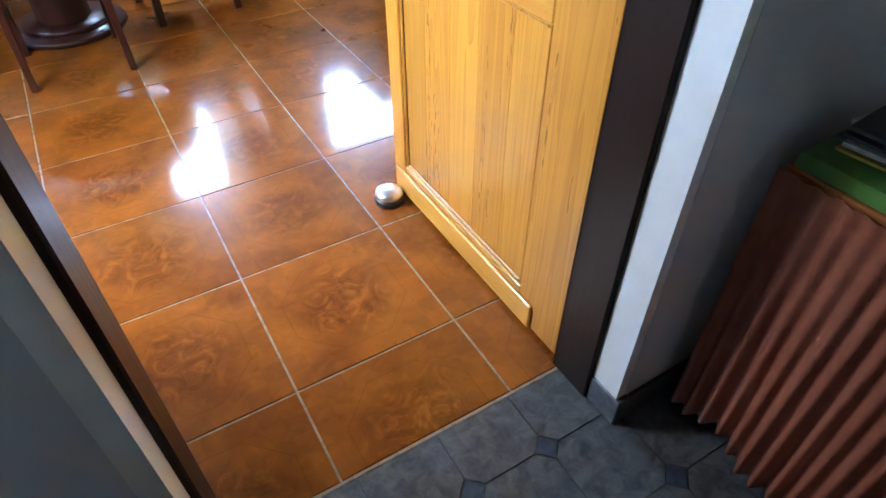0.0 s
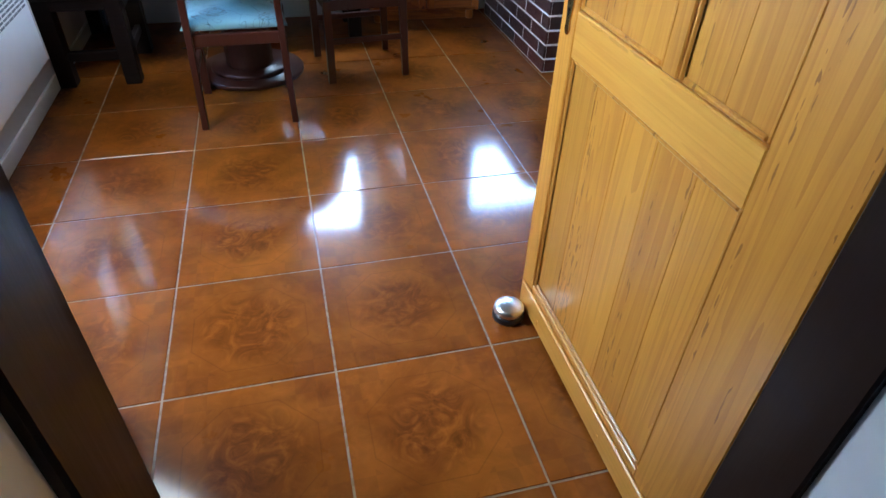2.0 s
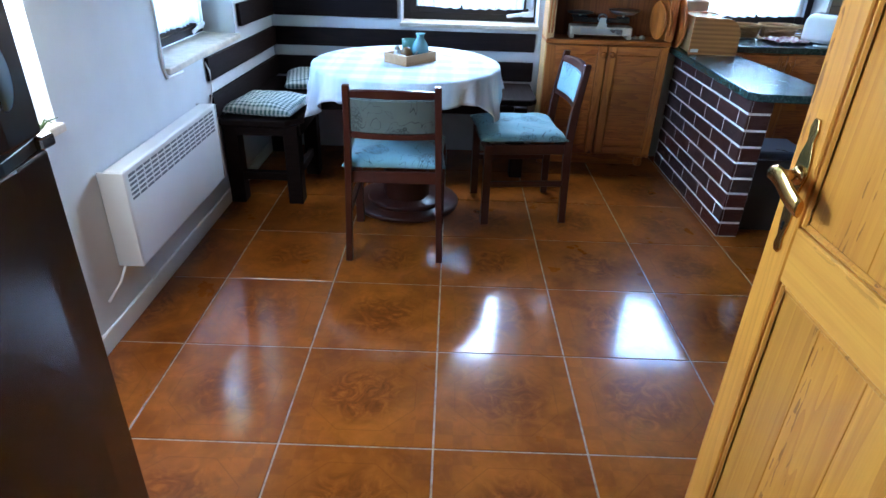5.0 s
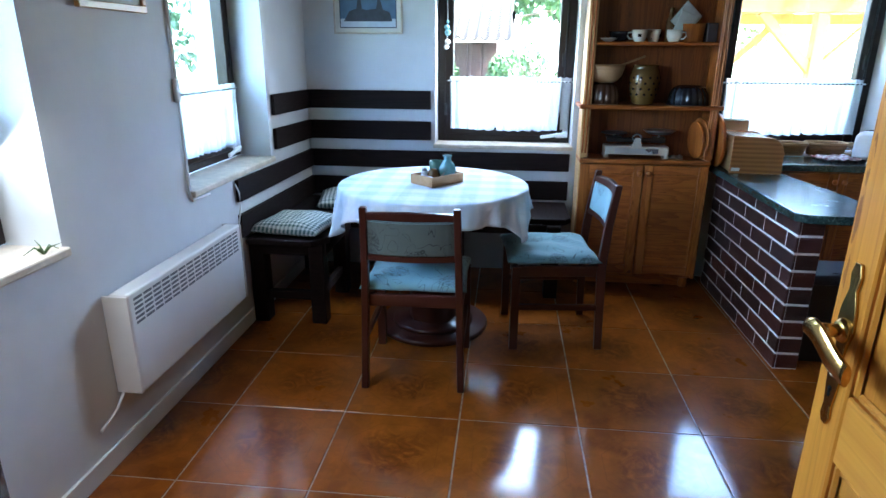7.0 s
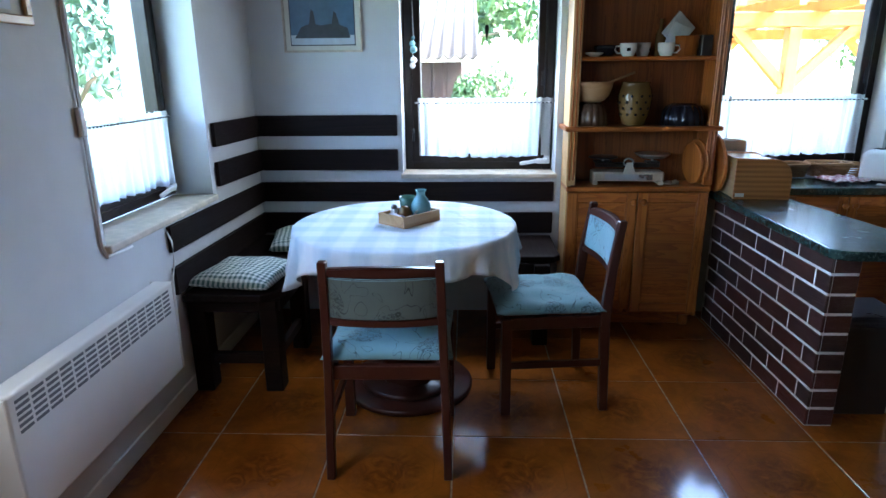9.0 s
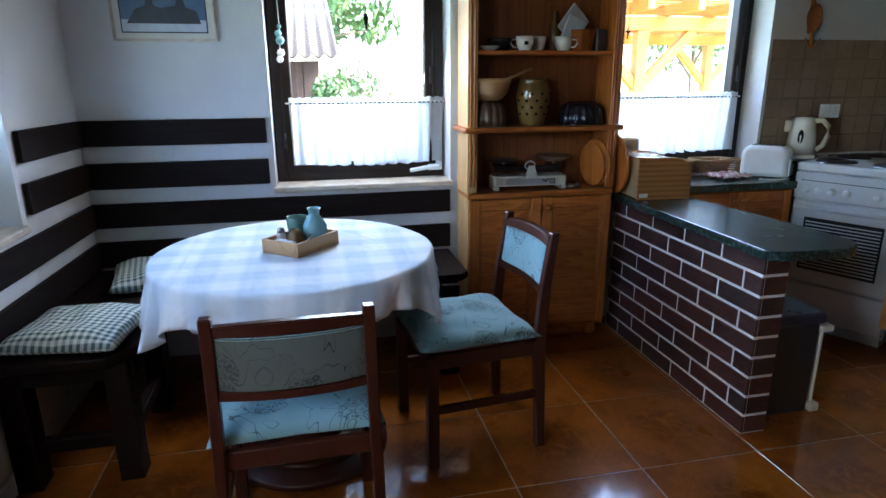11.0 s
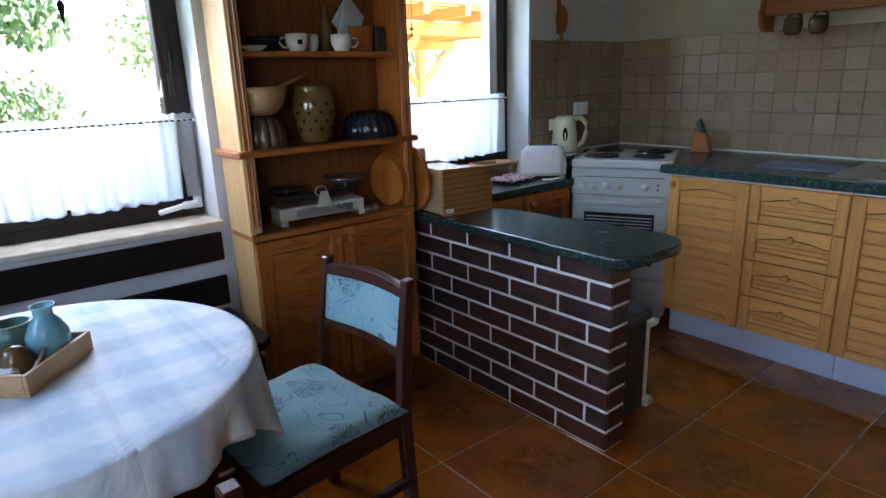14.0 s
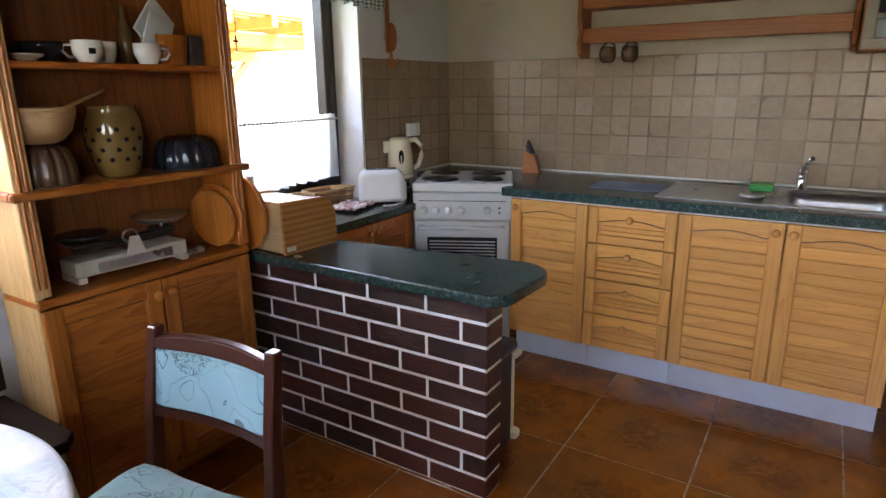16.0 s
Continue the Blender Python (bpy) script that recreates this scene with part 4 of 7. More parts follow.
# ---- chairs ----
def dining_chair(m):
    """Its own axes: it faces +y, origin on the floor in the middle of the legs."""
    c = thing("dining_chair", "mahogany-stained dining chair with teal patterned upholstery", "chair", m, "chairs at the round table")
    w, d = 0.20, 0.205
    part("seat", moved(pillow(0.435, 0.43, 0.058, 5), pose(0, 0.012, 0.416)), M["fabric"], c, "padded teal patterned seat")
    part("seat_frame", [box(-w, w, d - 0.03, d - 0.008, 0.365, 0.416, 0.003), box(-w, w, -d, -d + 0.022, 0.365, 0.416, 0.003), box(-w - 0.004, -w + 0.018, -d + 0.02, d - 0.03, 0.365, 0.416, 0.003), box(w - 0.018, w + 0.004, -d + 0.02, d - 0.03, 0.365, 0.416, 0.003)], M["chair"], c)
    for s in (-1, 1):
        part("front_leg", [prism([(s * w - 0.018, d - 0.037), (s * w + 0.018, d - 0.037), (s * w + 0.018, d), (s * w - 0.018, d)], 0, 0.414, 0.003)], M["chair"], c)
        bm = bmesh.new()
        prof = [(0.0, -d - 0.012, 0.017), (0.40, -d, 0.02), (0.60, -d - 0.018, 0.018), (0.788, -d - 0.048, 0.015)]
        rr = []
        for z, y, h in prof:
            rr.append([bm.verts.new((s * (w - 0.022 * z / 0.79) + dx, y + dy, z)) for dx, dy in ((-0.014, -h), (0.014, -h), (0.014, h), (-0.014, h))])
        for a, b in zip(rr, rr[1:]):
            for i in range(4):
                bm.faces.new((a[i], a[(i + 1) % 4], b[(i + 1) % 4], b[i]))
        bm.faces.new(rr[0][::-1])
        bm.faces.new(rr[-1])
        bmesh.ops.bevel(bm, geom=bm.edges[:], offset=0.003, segments=1, affect="EDGES")
        part("back_leg", bm, M["chair"], c)
        part("stretcher", box(s * w - 0.010, s * w + 0.010, -d + 0.01, d - 0.036, 0.20, 0.228, 0.003), M["chair"], c)

    def curved(z0, z1, y0, y1, th, bow, x=0.171, fat=0.0, inset=0):
        """A slat between the back posts, bowed backwards."""
        bm = bmesh.new()
        n = 14
        g = []
        for i in range(n + 1):
            u = i / n * 2 - 1
            b = -bow * (1 - u * u)
            rise = 0.010 * (1 - u * u) if fat else 0
            e = (1 - u ** 6)
            t2 = th / 2 + inset * e
            g.append([bm.verts.new((u * x, y0 + b - t2, z0)), bm.verts.new((u * x, y0 + b + t2, z0)), bm.verts.new((u * x, y1 + b + t2, z1 + rise)), bm.verts.new((u * x, y1 + b - t2, z1 + rise))])
        for a, b in zip(g, g[1:]):
            for i in range(4):
                bm.faces.new((a[i], b[i], b[(i + 1) % 4], a[(i + 1) % 4]))
        bm.faces.new(g[0])
        bm.faces.new(g[-1][::-1])
        bmesh.ops.recalc_face_normals(bm, faces=bm.faces)
        bmesh.ops.bevel(bm, geom=[e for e in bm.edges if abs(e.verts[0].co.x - e.verts[1].co.x) > 0.005], offset=0.004, segments=2, affect="EDGES")
        return bm
    part("top_rail", curved(0.738, 0.766, -d - 0.036, -d - 0.044, 0.026, 0.022, fat=1), M["chair"], c)
    part("lower_rail", curved(0.570, 0.598, -d - 0.016, -d - 0.019, 0.024, 0.022), M["chair"], c)
    part("back_pad", curved(0.5985, 0.7375, -d - 0.019, -d - 0.036, 0.014, 0.022, inset=0.010), M["fabric"], c, "padded teal patterned back")
    part("back_cover", curved(0.599, 0.737, -d - 0.0255, -d - 0.0425, 0.004, 0.022, x=0.1705, inset=0.010), M["fabric_shaded_rear"], c, "olive patterned cloth on the rear of the back, shade painted in")
    return c


ch1 = dining_chair(pose(-0.215, 1.765, 0, 0, 0, 1))
ch2 = copy_thing(ch1, pose(0.37, 2.185, 0, 0, 0, 96))
ch2["label"] = "mahogany-stained dining chair with teal upholstery beside the brick counter"

# ---- pine hutch ----
HX0, HX1, HF, HB = 0.555, 1.29, 2.865, YB - 0.02
hu = thing("hutch", "honey pine hutch with open shelves above two panelled doors", "cabinet", pose((HX0 + HX1) / 2, HF, 0))
cx = (HX0 + HX1) / 2
def hb(x0, x1, y0, y1, z0, z1, r=0.003):
    return box(x0 - cx, x1 - cx, y0 - HF, y1 - HF, z0, z1, r)
HT = 2.02
# left panel and left stile take the paler pine with painted window light
part("side_panel", [hb(HX0 + 0.005, HX0 + 0.027, HF + 0.006, HB, 0.06, HT)], M["hutch_lit_side"], hu)
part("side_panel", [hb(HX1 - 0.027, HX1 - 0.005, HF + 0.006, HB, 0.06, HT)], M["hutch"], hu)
# back board in the darker pine that carries the painted shade
part("back_board", [hb(HX0 + 0.028, HX1 - 0.028, HB - 0.012, HB, 0.06, HT)], M["hutch_shaded_back"], hu)
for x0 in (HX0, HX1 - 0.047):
    fs = part("front_stile", hb(x0, x0 + 0.047, HF - 0.004, HF + 0.018, 0.775, HT), M["hutch_lit_side" if x0 == HX0 else "hutch"], hu)
    part("reed", hb(x0 + 0.010, x0 + 0.020, HF - 0.009, HF - 0.003, 0.80, HT), M["hutch"], fs)
    part("reed", hb(x0 + 0.028, x0 + 0.038, HF - 0.009, HF - 0.003, 0.80, HT), M["hutch"], fs)
part("worktop_board", hb(HX0 + 0.004, HX1 - 0.004, HF - 0.006, HB - 0.013, 0.742, 0.768, 0.005), M["hutch_x"], hu)
part("shelf", [hb(HX0 + 0.028, HX1 - 0.028, HF - 0.002, HB - 0.013, 1.048, 1.068), hb(HX0 - 0.018, HX1 + 0.018, HF - 0.026, HF - 0.0045, 1.046, 1.070, 0.006), hb(HX0 - 0.018, HX0 + 0.004, HF - 0.005, HB, 1.046, 1.070, 0.005), hb(HX1 - 0.004, HX1 + 0.018, HF - 0.005, HB, 1.046, 1.070, 0.005)], M["hutch_x"], hu)
part("shelf", hb(HX0 + 0.028, HX1 - 0.028, HF + 0.004, HB - 0.013, 1.383, 1.401), M["hutch_x"], hu)
part("shelf", hb(HX0 + 0.028, HX1 - 0.028, HF + 0.004, HB - 0.013, 1.72, 1.738), M["hutch_x"], hu)
part("top_board", hb(HX0 - 0.02, HX1 + 0.02, HF - 0.03, HB, HT, HT + 0.025, 0.006), M["hutch_x"], hu)
part("plinth", [hb(HX0 + 0.03, HX1 - 0.03, HF + 0.05, HF + 0.07, 0.0, 0.06), hb(HX0 + 0.005, HX1 - 0.005, HF + 0.02, HB, 0.06, 0.078)], M["hutch_x"], hu)
for x in (HX0 + 0.05, HX1 - 0.06):
    part("foot", moved(turned([(0.022, 0), (0.028, 0.02), (0.024, 0.05), (0.03, 0.06)], 16), Matrix.Translation((x - cx, 0.04, 0))), M["hutch"], hu)


def panel_door(x0, x1, z0, z1, y, parent, mt, mx, knob_side):
    """A framed door with a raised field, its face at y, facing -y."""
    s = 0.05
    d = part("door", [hb(x0, x0 + s, y, y + 0.02, z0, z1), hb(x1 - s, x1, y, y + 0.02, z0, z1)], M[mt], parent)
    part("rail", hb(x0 + s + 0.0005, x1 - s - 0.0005, y + 0.0005, y + 0.0195, z0, z0 + s), M[mx], d)
    part("rail", hb(x0 + s + 0.0005, x1 - s - 0.0005, y + 0.0005, y + 0.0195, z1 - s, z1), M[mx], d)
    part("field", hb(x0 + s, x1 - s, y + 0.008, y + 0.016, z0 + s, z1 - s, 0.004), M[mx], d, "pine field with bold cathedral grain")
    part("bead", [hb(x0 + s, x0 + s + 0.008, y + 0.003, y + 0.010, z0 + s, z1 - s), hb(x1 - s - 0.008, x1 - s, y + 0.003, y + 0.010, z0 + s, z1 - s), hb(x0 + s + 0.008, x1 - s - 0.008, y + 0.003, y + 0.0098, z0 + s, z0 + s + 0.008), hb(x0 + s + 0.008, x1 - s - 0.008, y + 0.003, y + 0.0098, z1 - s - 0.008, z1 - s)], M[mt], d)
    kx = (x1 - 0.022 if knob_side > 0 else x0 + 0.022) - cx
    part("knob", moved(turned([(0.007, 0), (0.007, 0.010), (0.016, 0.016), (0.017, 0.024), (0.010, 0.031), (0, 0.032)], 18), Matrix.Translation((kx, y - HF, z1 - 0.045)) @ pose(0, 0, 0, 90)), M["hutch"], d, "turned wooden knob")
    return d


panel_door(HX0 + 0.012, cx - 0.0028, 0.085, 0.738, HF - 0.010, hu, "hutch", "hutch_x", 1)
panel_door(cx + 0.0028, HX1 - 0.012, 0.085, 0.738, HF - 0.010, hu, "hutch", "hutch_x", -1)


def fluted(r0, h, lobes, flare, z, m, material, name, label, cat, hollow=True):
    """A gugelhupf mould standing mouth down: fluted dome with a flat rim."""
    bm = bmesh.new()
    n = 96
    prof = [(1.06, 0.0), (1.06, 0.05), (1.0, 0.06), (0.99, 0.3), (0.93, 0.62), (0.80, 0.86), (0.55, 1.0), (0.30, 0.93), (0.18, 0.7)]
    rings = []
    for k, (r, t) in enumerate(prof):
        depth = 0.0 if t < 0.06 else (0.10 if t < 0.95 else 0.05)
        rings.append([])
        for i in range(n):
            a = 2 * math.pi * i / n
            q = 1 - depth * (1 - abs(math.cos(lobes * a / 2 + flare * t)) ** 0.7)
            rings[-1].append(bm.verts.new((r0 * r * q * math.cos(a), r0 * r * q * math.sin(a), h * t)))
    for a, b in zip(rings, rings[1:]):
        for i in range(n):
            bm.faces.new((a[i], a[(i + 1) % n], b[(i + 1) % n], b[i])).smooth = True
    bm.faces.new(rings[0][::-1])
    bm.faces.new(rings[-1])
    return solo(name, bm, material, label, cat, "", m)


S1 = 1.0685
fluted(0.088, 0.115, 14, 0.0, 0, pose(0.675, 2.955, S1), M["browng"], "cake_mould", "brown glazed fluted cake mould upside down on the shelf", "cake mould")
fluted(0.110, 0.105, 18, 1.2, 0, pose(1.145, 2.965, S1), M["darkg"], "cake_mould", "dark blue-black enamel fluted cake mould on the shelf", "cake mould")
bw = thing("wooden_bowl", "turned pale wooden bowl resting on the brown mould", "bowl", pose(0.675, 2.955, S1 + 0.1155))
part("bowl", turned([(0.045, 0), (0.065, 0.008), (0.09, 0.035), (0.104, 0.078), (0.107, 0.098), (0.103, 0.098), (0.095, 0.072), (0.07, 0.03), (0, 0.014)], 44), M["beech"], bw)
solo("wooden_spoon", [tube([(0, 0, 0.0), (0.23, 0, 0.09)], 0.0055, 10), moved(turned([(0.0, -0.012), (0.014, -0.006), (0.018, 0), (0.014, 0.006), (0, 0.01)], 16), Matrix.Scale(1.6, 4, (1, 0, 0)))], M["beech"], "long pale wooden spoon lying in the bowl", "spoon", "", pose(0.655, 2.955, S1 + 0.168))
jg = thing("pierced_jar", "ochre glazed ceramic jar with pierced holes", "jar", pose(0.895, 2.955, S1))
part("body", turned([(0.052, 0), (0.058, 0.006), (0.070, 0.045), (0.082, 0.105), (0.083, 0.15), (0.074, 0.185), (0.067, 0.20), (0.071, 0.212), (0.064, 0.212), (0.06, 0.19), (0, 0.185)], 44), M["ochre"], jg)
holes = []
for row, (z, r) in enumerate(((0.055, 0.0727), (0.085, 0.0785), (0.115, 0.0832), (0.145, 0.0834))):
    for k in range(11):
        a = 2 * math.pi * (k + 0.5 * (row % 2)) / 11
        holes.append(moved(turned([(0.0065, -0.002), (0.0065, 0.0012), (0, 0.0012)], 10), Matrix.Translation((r * math.cos(a), r * math.sin(a), z)) @ Matrix.Rotation(a, 4, "Z") @ Matrix.Rotation(radians(90), 4, "Y")))
tagged(part("hole_pattern", holes, M["slot"], jg, "dark round holes through the glaze"), kind="stuff")

# upper shelf
S2 = 1.4015
def cup(x, y, r=0.041, h=0.062, turn=0.0, label="white ceramic cup with a small dark motif"):
    c = thing("cup", label, "cup", pose(x, y, S2, 0, 0, turn), "cups on the upper shelf")
    part("bowl", turned([(r * 0.6, 0), (r * 0.66, 0.003), (r * 0.95, h * 0.45), (r, h), (r * 0.93, h), (r * 0.86, h * 0.5), (0, 0.006)], 28), M["ceramic"], c)
    part("ear", tube([(-r * 0.93, 0, h * 0.8), (-r * 1.45, 0, h * 0.78), (-r * 1.55, 0, h * 0.5), (-r * 1.25, 0, h * 0.26), (-r * 0.85, 0, h * 0.25)], 0.0042, 8), M["ceramic"], c)
    part("motif", [moved(box(-0.009, 0.009, -0.0012, 0.001, -0.008, 0.008), Matrix.Translation((0.0, -r * 0.955, h * 0.52)) @ pose(0, 0, 0, 6))], M["slot"], c, "small dark printed motif")


cup(0.838, 2.93, turn=-10)
cup(1.018, 2.92, turn=150)
cup(0.928, 3.005, 0.038, 0.066, 60, "grey-brown stoneware cup behind the white cups")
solo("saucer", turned([(0.02, 0), (0.024, 0.004), (0.042, 0.014), (0.045, 0.02), (0.04, 0.016), (0, 0.007)], 28), M["ceramic"], "small white ceramic dish on the upper shelf", "dish", "", pose(0.675, 2.935, S2))
solo("dark_bowl", turned([(0.03, 0), (0.045, 0.01), (0.06, 0.04), (0.062, 0.055), (0.057, 0.055), (0.04, 0.02), (0, 0.012)], 28), M["darkg"], "dark glazed bowl at the back of the shelf", "bowl", "", pose(0.745, 2.99, S2))
pt = thing("napkin_pot", "round brown wooden pot holding folded napkins", "pot", pose(1.12, 2.98, S2) @ Matrix.Scale(1.25, 4))
part("pot", turned([(0.045, 0), (0.050, 0.006), (0.058, 0.075), (0.053, 0.075), (0.045, 0.012), (0, 0.012)], 28), M["hutch"], pt)
part("napkin", [moved(box(-0.055, 0.045, -0.004, 0.004, -0.045, 0.06, 0.002), pose(-0.03, -0.01, 0.088, 8, 38, 20)), moved(box(-0.04, 0.04, -0.003, 0.003, -0.04, 0.045, 0.002), pose(-0.035, -0.03, 0.075, 4, 20, 8))], M["pic_snow"], pt, "pale blue and white folded napkin")
solo("brown_bottle", turned([(0.022, 0), (0.025, 0.005), (0.025, 0.11), (0.010, 0.14), (0.010, 0.175), (0.012, 0.18), (0, 0.18)], 22), M["amber"], "small brown glass bottle on the upper shelf", "bottle", "", pose(1.02, 3.032, S2))
solo("dark_tin", box(-0.03, 0.03, -0.02, 0.02, 0, 0.10, 0.004), M["paper_d"], "dark printed tin on the upper shelf", "tin", "", pose(1.225, 2.98, S2, 0, 0, 12))

# kitchen scales and boards in the niche
sc = thing("kitchen_scales", "old cream enamel balance scales with two pans", "scales", pose(0.882, 2.958, 0.7685, 0, 0, -3) @ Matrix.Scale(1.09, 4))
part("base", [prism([(-0.155, -0.052), (0.155, -0.052), (0.165, -0.042), (0.165, 0.045), (0.155, 0.052), (-0.155, 0.052), (-0.165, 0.045), (-0.165, -0.042)], 0.018, 0.062, 0.006), box(-0.165, -0.14, -0.05, 0.05, 0, 0.02, 0.003), box(0.14, 0.165, -0.05, 0.05, 0, 0.02, 0.003)], M["cream_enamel"], sc, "cream enamelled cast base")
part("front_plate", [moved(prism([(-0.11, 0), (0.11, 0), (0.11, 0.026), (-0.11, 0.026)], 0, 0.0015), pose(0, -0.0535, 0.026, 90))], M["steel"], sc)
part("beam", [box(-0.15, 0.15, -0.010, 0.010, 0.078, 0.100, 0.004), box(-0.155, -0.075, -0.045, 0.045, 0.098, 0.108, 0.003), box(0.085, 0.145, -0.03, 0.03, 0.098, 0.108, 0.003), tube([(0, 0, 0.05), (0, 0, 0.1)], 0.009, 10)], M["iron"], sc)
part("emblem", moved(prism([(-0.030, 0), (0.030, 0), (0.012, 0.055), (-0.012, 0.055)], 0, 0.008, 0.001), pose(0, -0.05, 0.052, 90)), M["cream_enamel"], sc, "cream enamelled triangular pointer shield")
part("pointer_loop", tube([(0.022 * math.cos(a * math.pi / 8), -0.03, 0.105 + 0.018 * math.sin(a * math.pi / 8)) for a in range(16)], 0.004, 8, True), M["steel"], sc)
for s in (-1, 1):
    part("pan_post", tube([(s * 0.115, 0, 0.100), (s * 0.115, 0, 0.125)], 0.006, 10), M["steel"], sc)
part("pan", moved(turned([(0.03, 0), (0.055, 0.003), (0.078, 0.018), (0.081, 0.021), (0.073, 0.016), (0, 0.004)], 32), Matrix.Translation((0.115, 0, 0.122))), M["steel"], sc, "round steel pan")
part("plate", moved(turned([(0.06, 0), (0.068, 0.002), (0.068, 0.006), (0.06, 0.008), (0, 0.008)], 32), Matrix.Translation((-0.115, 0, 0.122))), M["black"], sc, "flat dark plate")
for k, (x, r, h) in enumerate(((1.092, 0.022, 0.018), (1.13, 0.018, 0.022))):
    solo("scale_weight", turned([(r, 0), (r, h * 0.7), (r * 0.4, h * 0.8), (r * 0.45, h), (0, h)], 20), M["steel"], "small steel weight beside the scales", "weight", "scale weights", pose(x, 2.935, 0.7685))
for k, (x, r) in enumerate(((1.215, 0.105), (1.238, 0.115))):
    solo("round_board", moved(turned([(r - 0.004, -0.007), (r, -0.003), (r, 0.003), (r - 0.004, 0.007), (0, 0.007)], 44), pose(0, 0, 0, 0, 90, 0)), M["hutch"], "round beech chopping board leaning in the shelf niche", "chopping board", "round boards", pose(x, 2.955, 0.7685 + r, 0, -3, 8))
hb2 = solo("round_board", moved(turned([(0.146, -0.009), (0.15, -0.005), (0.15, 0.005), (0.146, 0.009), (0, 0.009)], 48), pose(0, 0, 0, 0, 90, 0)), M["hutch"], "large round wooden board leaning on the outside of the hutch", "chopping board", "round boards", pose(1.322, 2.945, 0.7285 + 0.15, 0, -4, 0))

# ---- brick-faced half wall with worktop ----
BX0, BX1, BY0, BY1 = 1.363, 1.468, 1.905, 2.99
bw_core = structure("wall_half_height", box(BX0 + 0.0022, BX1 - 0.0022, BY0 + 0.0022, BY1, 0, 0.690), M["mortar"], "half-height wall faced with dark bricks and white joints", "brick wall")
bar = thing("bar_worktop", "dark green marbled worktop with a rounded end on the brick wall", "worktop", pose(1.47, 2.4, 0.692))
def arc(cx_, cy_, r, a0, a1, n=10):
    return [(cx_ + r * math.cos(radians(a0 + (a1 - a0) * i / n)), cy_ + r * math.sin(radians(a0 + (a1 - a0) * i / n))) for i in range(n + 1)]
outl = [(x - 1.47, y - 2.4) for x, y in [(1.318, 3.06)] + arc(1.40, 1.918, 0.09, 200, 265, 6)[1:] + arc(1.588, 1.953, 0.135, 275, 360, 10) + [(1.69, 2.3), (1.628, 2.78), (1.628, 3.06)]]
part("slab", prism(outl, 0, 0.036, 0.006), M["worktop"], bar)
part("underlay", box(1.478 - 1.47, 1.56 - 1.47, 1.925 - 2.4, 2.95 - 2.4, -0.016, -0.0005, 0.002), M["black"], bar, "dark support board")
# bread box
bbx = thing("bread_box", "wooden roll-top bread box on the green worktop", "bread box", pose(1.345, 2.735, 0.7285, 0, 0, -4))
prof = [(0, 0), (0.262, 0), (0.262, 0.075)] + arc(0.172, 0.105, 0.09, -10, 88, 10) + [(0.0, 0.20)]
pm = Matrix(((1, 0, 0, 0), (0, 0, 1, 0), (0, 1, 0, 0), (0, 0, 0, 1)))
def side_cheek(y0, y1):
    bm = prism(prof, y0, y1, 0.002)
    bm.transform(pm)
    bmesh.ops.recalc_face_normals(bm, faces=bm.faces)
    return bm
part("side_cheek", side_cheek(0, 0.014), M["bread"], bbx, "striped plywood cheek")
part("side_cheek", side_cheek(0.286, 0.30), M["bread"], bbx)
pr2 = [(0.005, 0.004), (0.255, 0.004), (0.255, 0.075)] + arc(0.172, 0.105, 0.084, -10, 88, 10) + [(0.005, 0.194)]
bm = prism(pr2, 0.0145, 0.2855)
bm.transform(pm)
bmesh.ops.recalc_face_normals(bm, faces=bm.faces)
part("shell", bm, M["gloss_beech"], bbx, "pale wooden top and roller front")
part("label", box(0.008, 0.05, -0.0015, 0.0, 0.012, 0.03), M["white"], bbx, "small white paper label")
solo("cardboard_box", box(-0.075, 0.075, -0.05, 0.05, 0, 0.20, 0.003), M["pic_mount"], "pale cardboard box behind the bread box", "box", "", pose(1.47, 3.15, 0.7745, 0, 0, 5))

# ---- rear worktop under the kitchen window ----
RC = 0.772
rc = structure("worktop_rear", prism([(1.64, 2.79), (2.29, 2.79), (2.66, 3.07), (2.66, YB - 0.001), (2.243, YB - 0.001), (2.243, FY - 0.002), (1.362, FY - 0.002), (1.362, YB - 0.001), (1.635, YB - 0.001), (1.635, 2.795)], RC - 0.036, RC, 0.003), M["worktop"], "dark green worktop running into the window niche", "worktop")
rcab = thing("base_cabinet", "honey pine base cabinet with two doors under the rear worktop", "cabinet", pose(1.94, 2.815, 0))
part("carcass", box(-0.30, 0.33, 0.022, 0.25, 0.10, 0.735, 0.002), M["hutch"], rcab)
for s in (0, 1):
    x0 = -0.30 + s * 0.3165
    d = part("door", [box(x0, x0 + 0.045, 0, 0.02, 0.115, 0.725, 0.003), box(x0 + 0.265, x0 + 0.3135, 0, 0.02, 0.115, 0.725, 0.003)], M["hutch"], rcab)
    part("field", [box(x0 + 0.045, x0 + 0.265, 0.006, 0.018, 0.115, 0.725, 0.003), box(x0 + 0.046, x0 + 0.264, 0.0005, 0.006, 0.675, 0.7245, 0.002)], M["hutch_x"], d)
    kx = x0 + (0.29 if s == 0 else 0.023)
    part("knob", moved(turned([(0.006, 0), (0.006, 0.01), (0.014, 0.015), (0.015, 0.022), (0, 0.028)], 16), Matrix.Translation((kx, 0, 0.68)) @ pose(0, 0, 0, 90)), M["hutch"], d, "turned wooden knob")


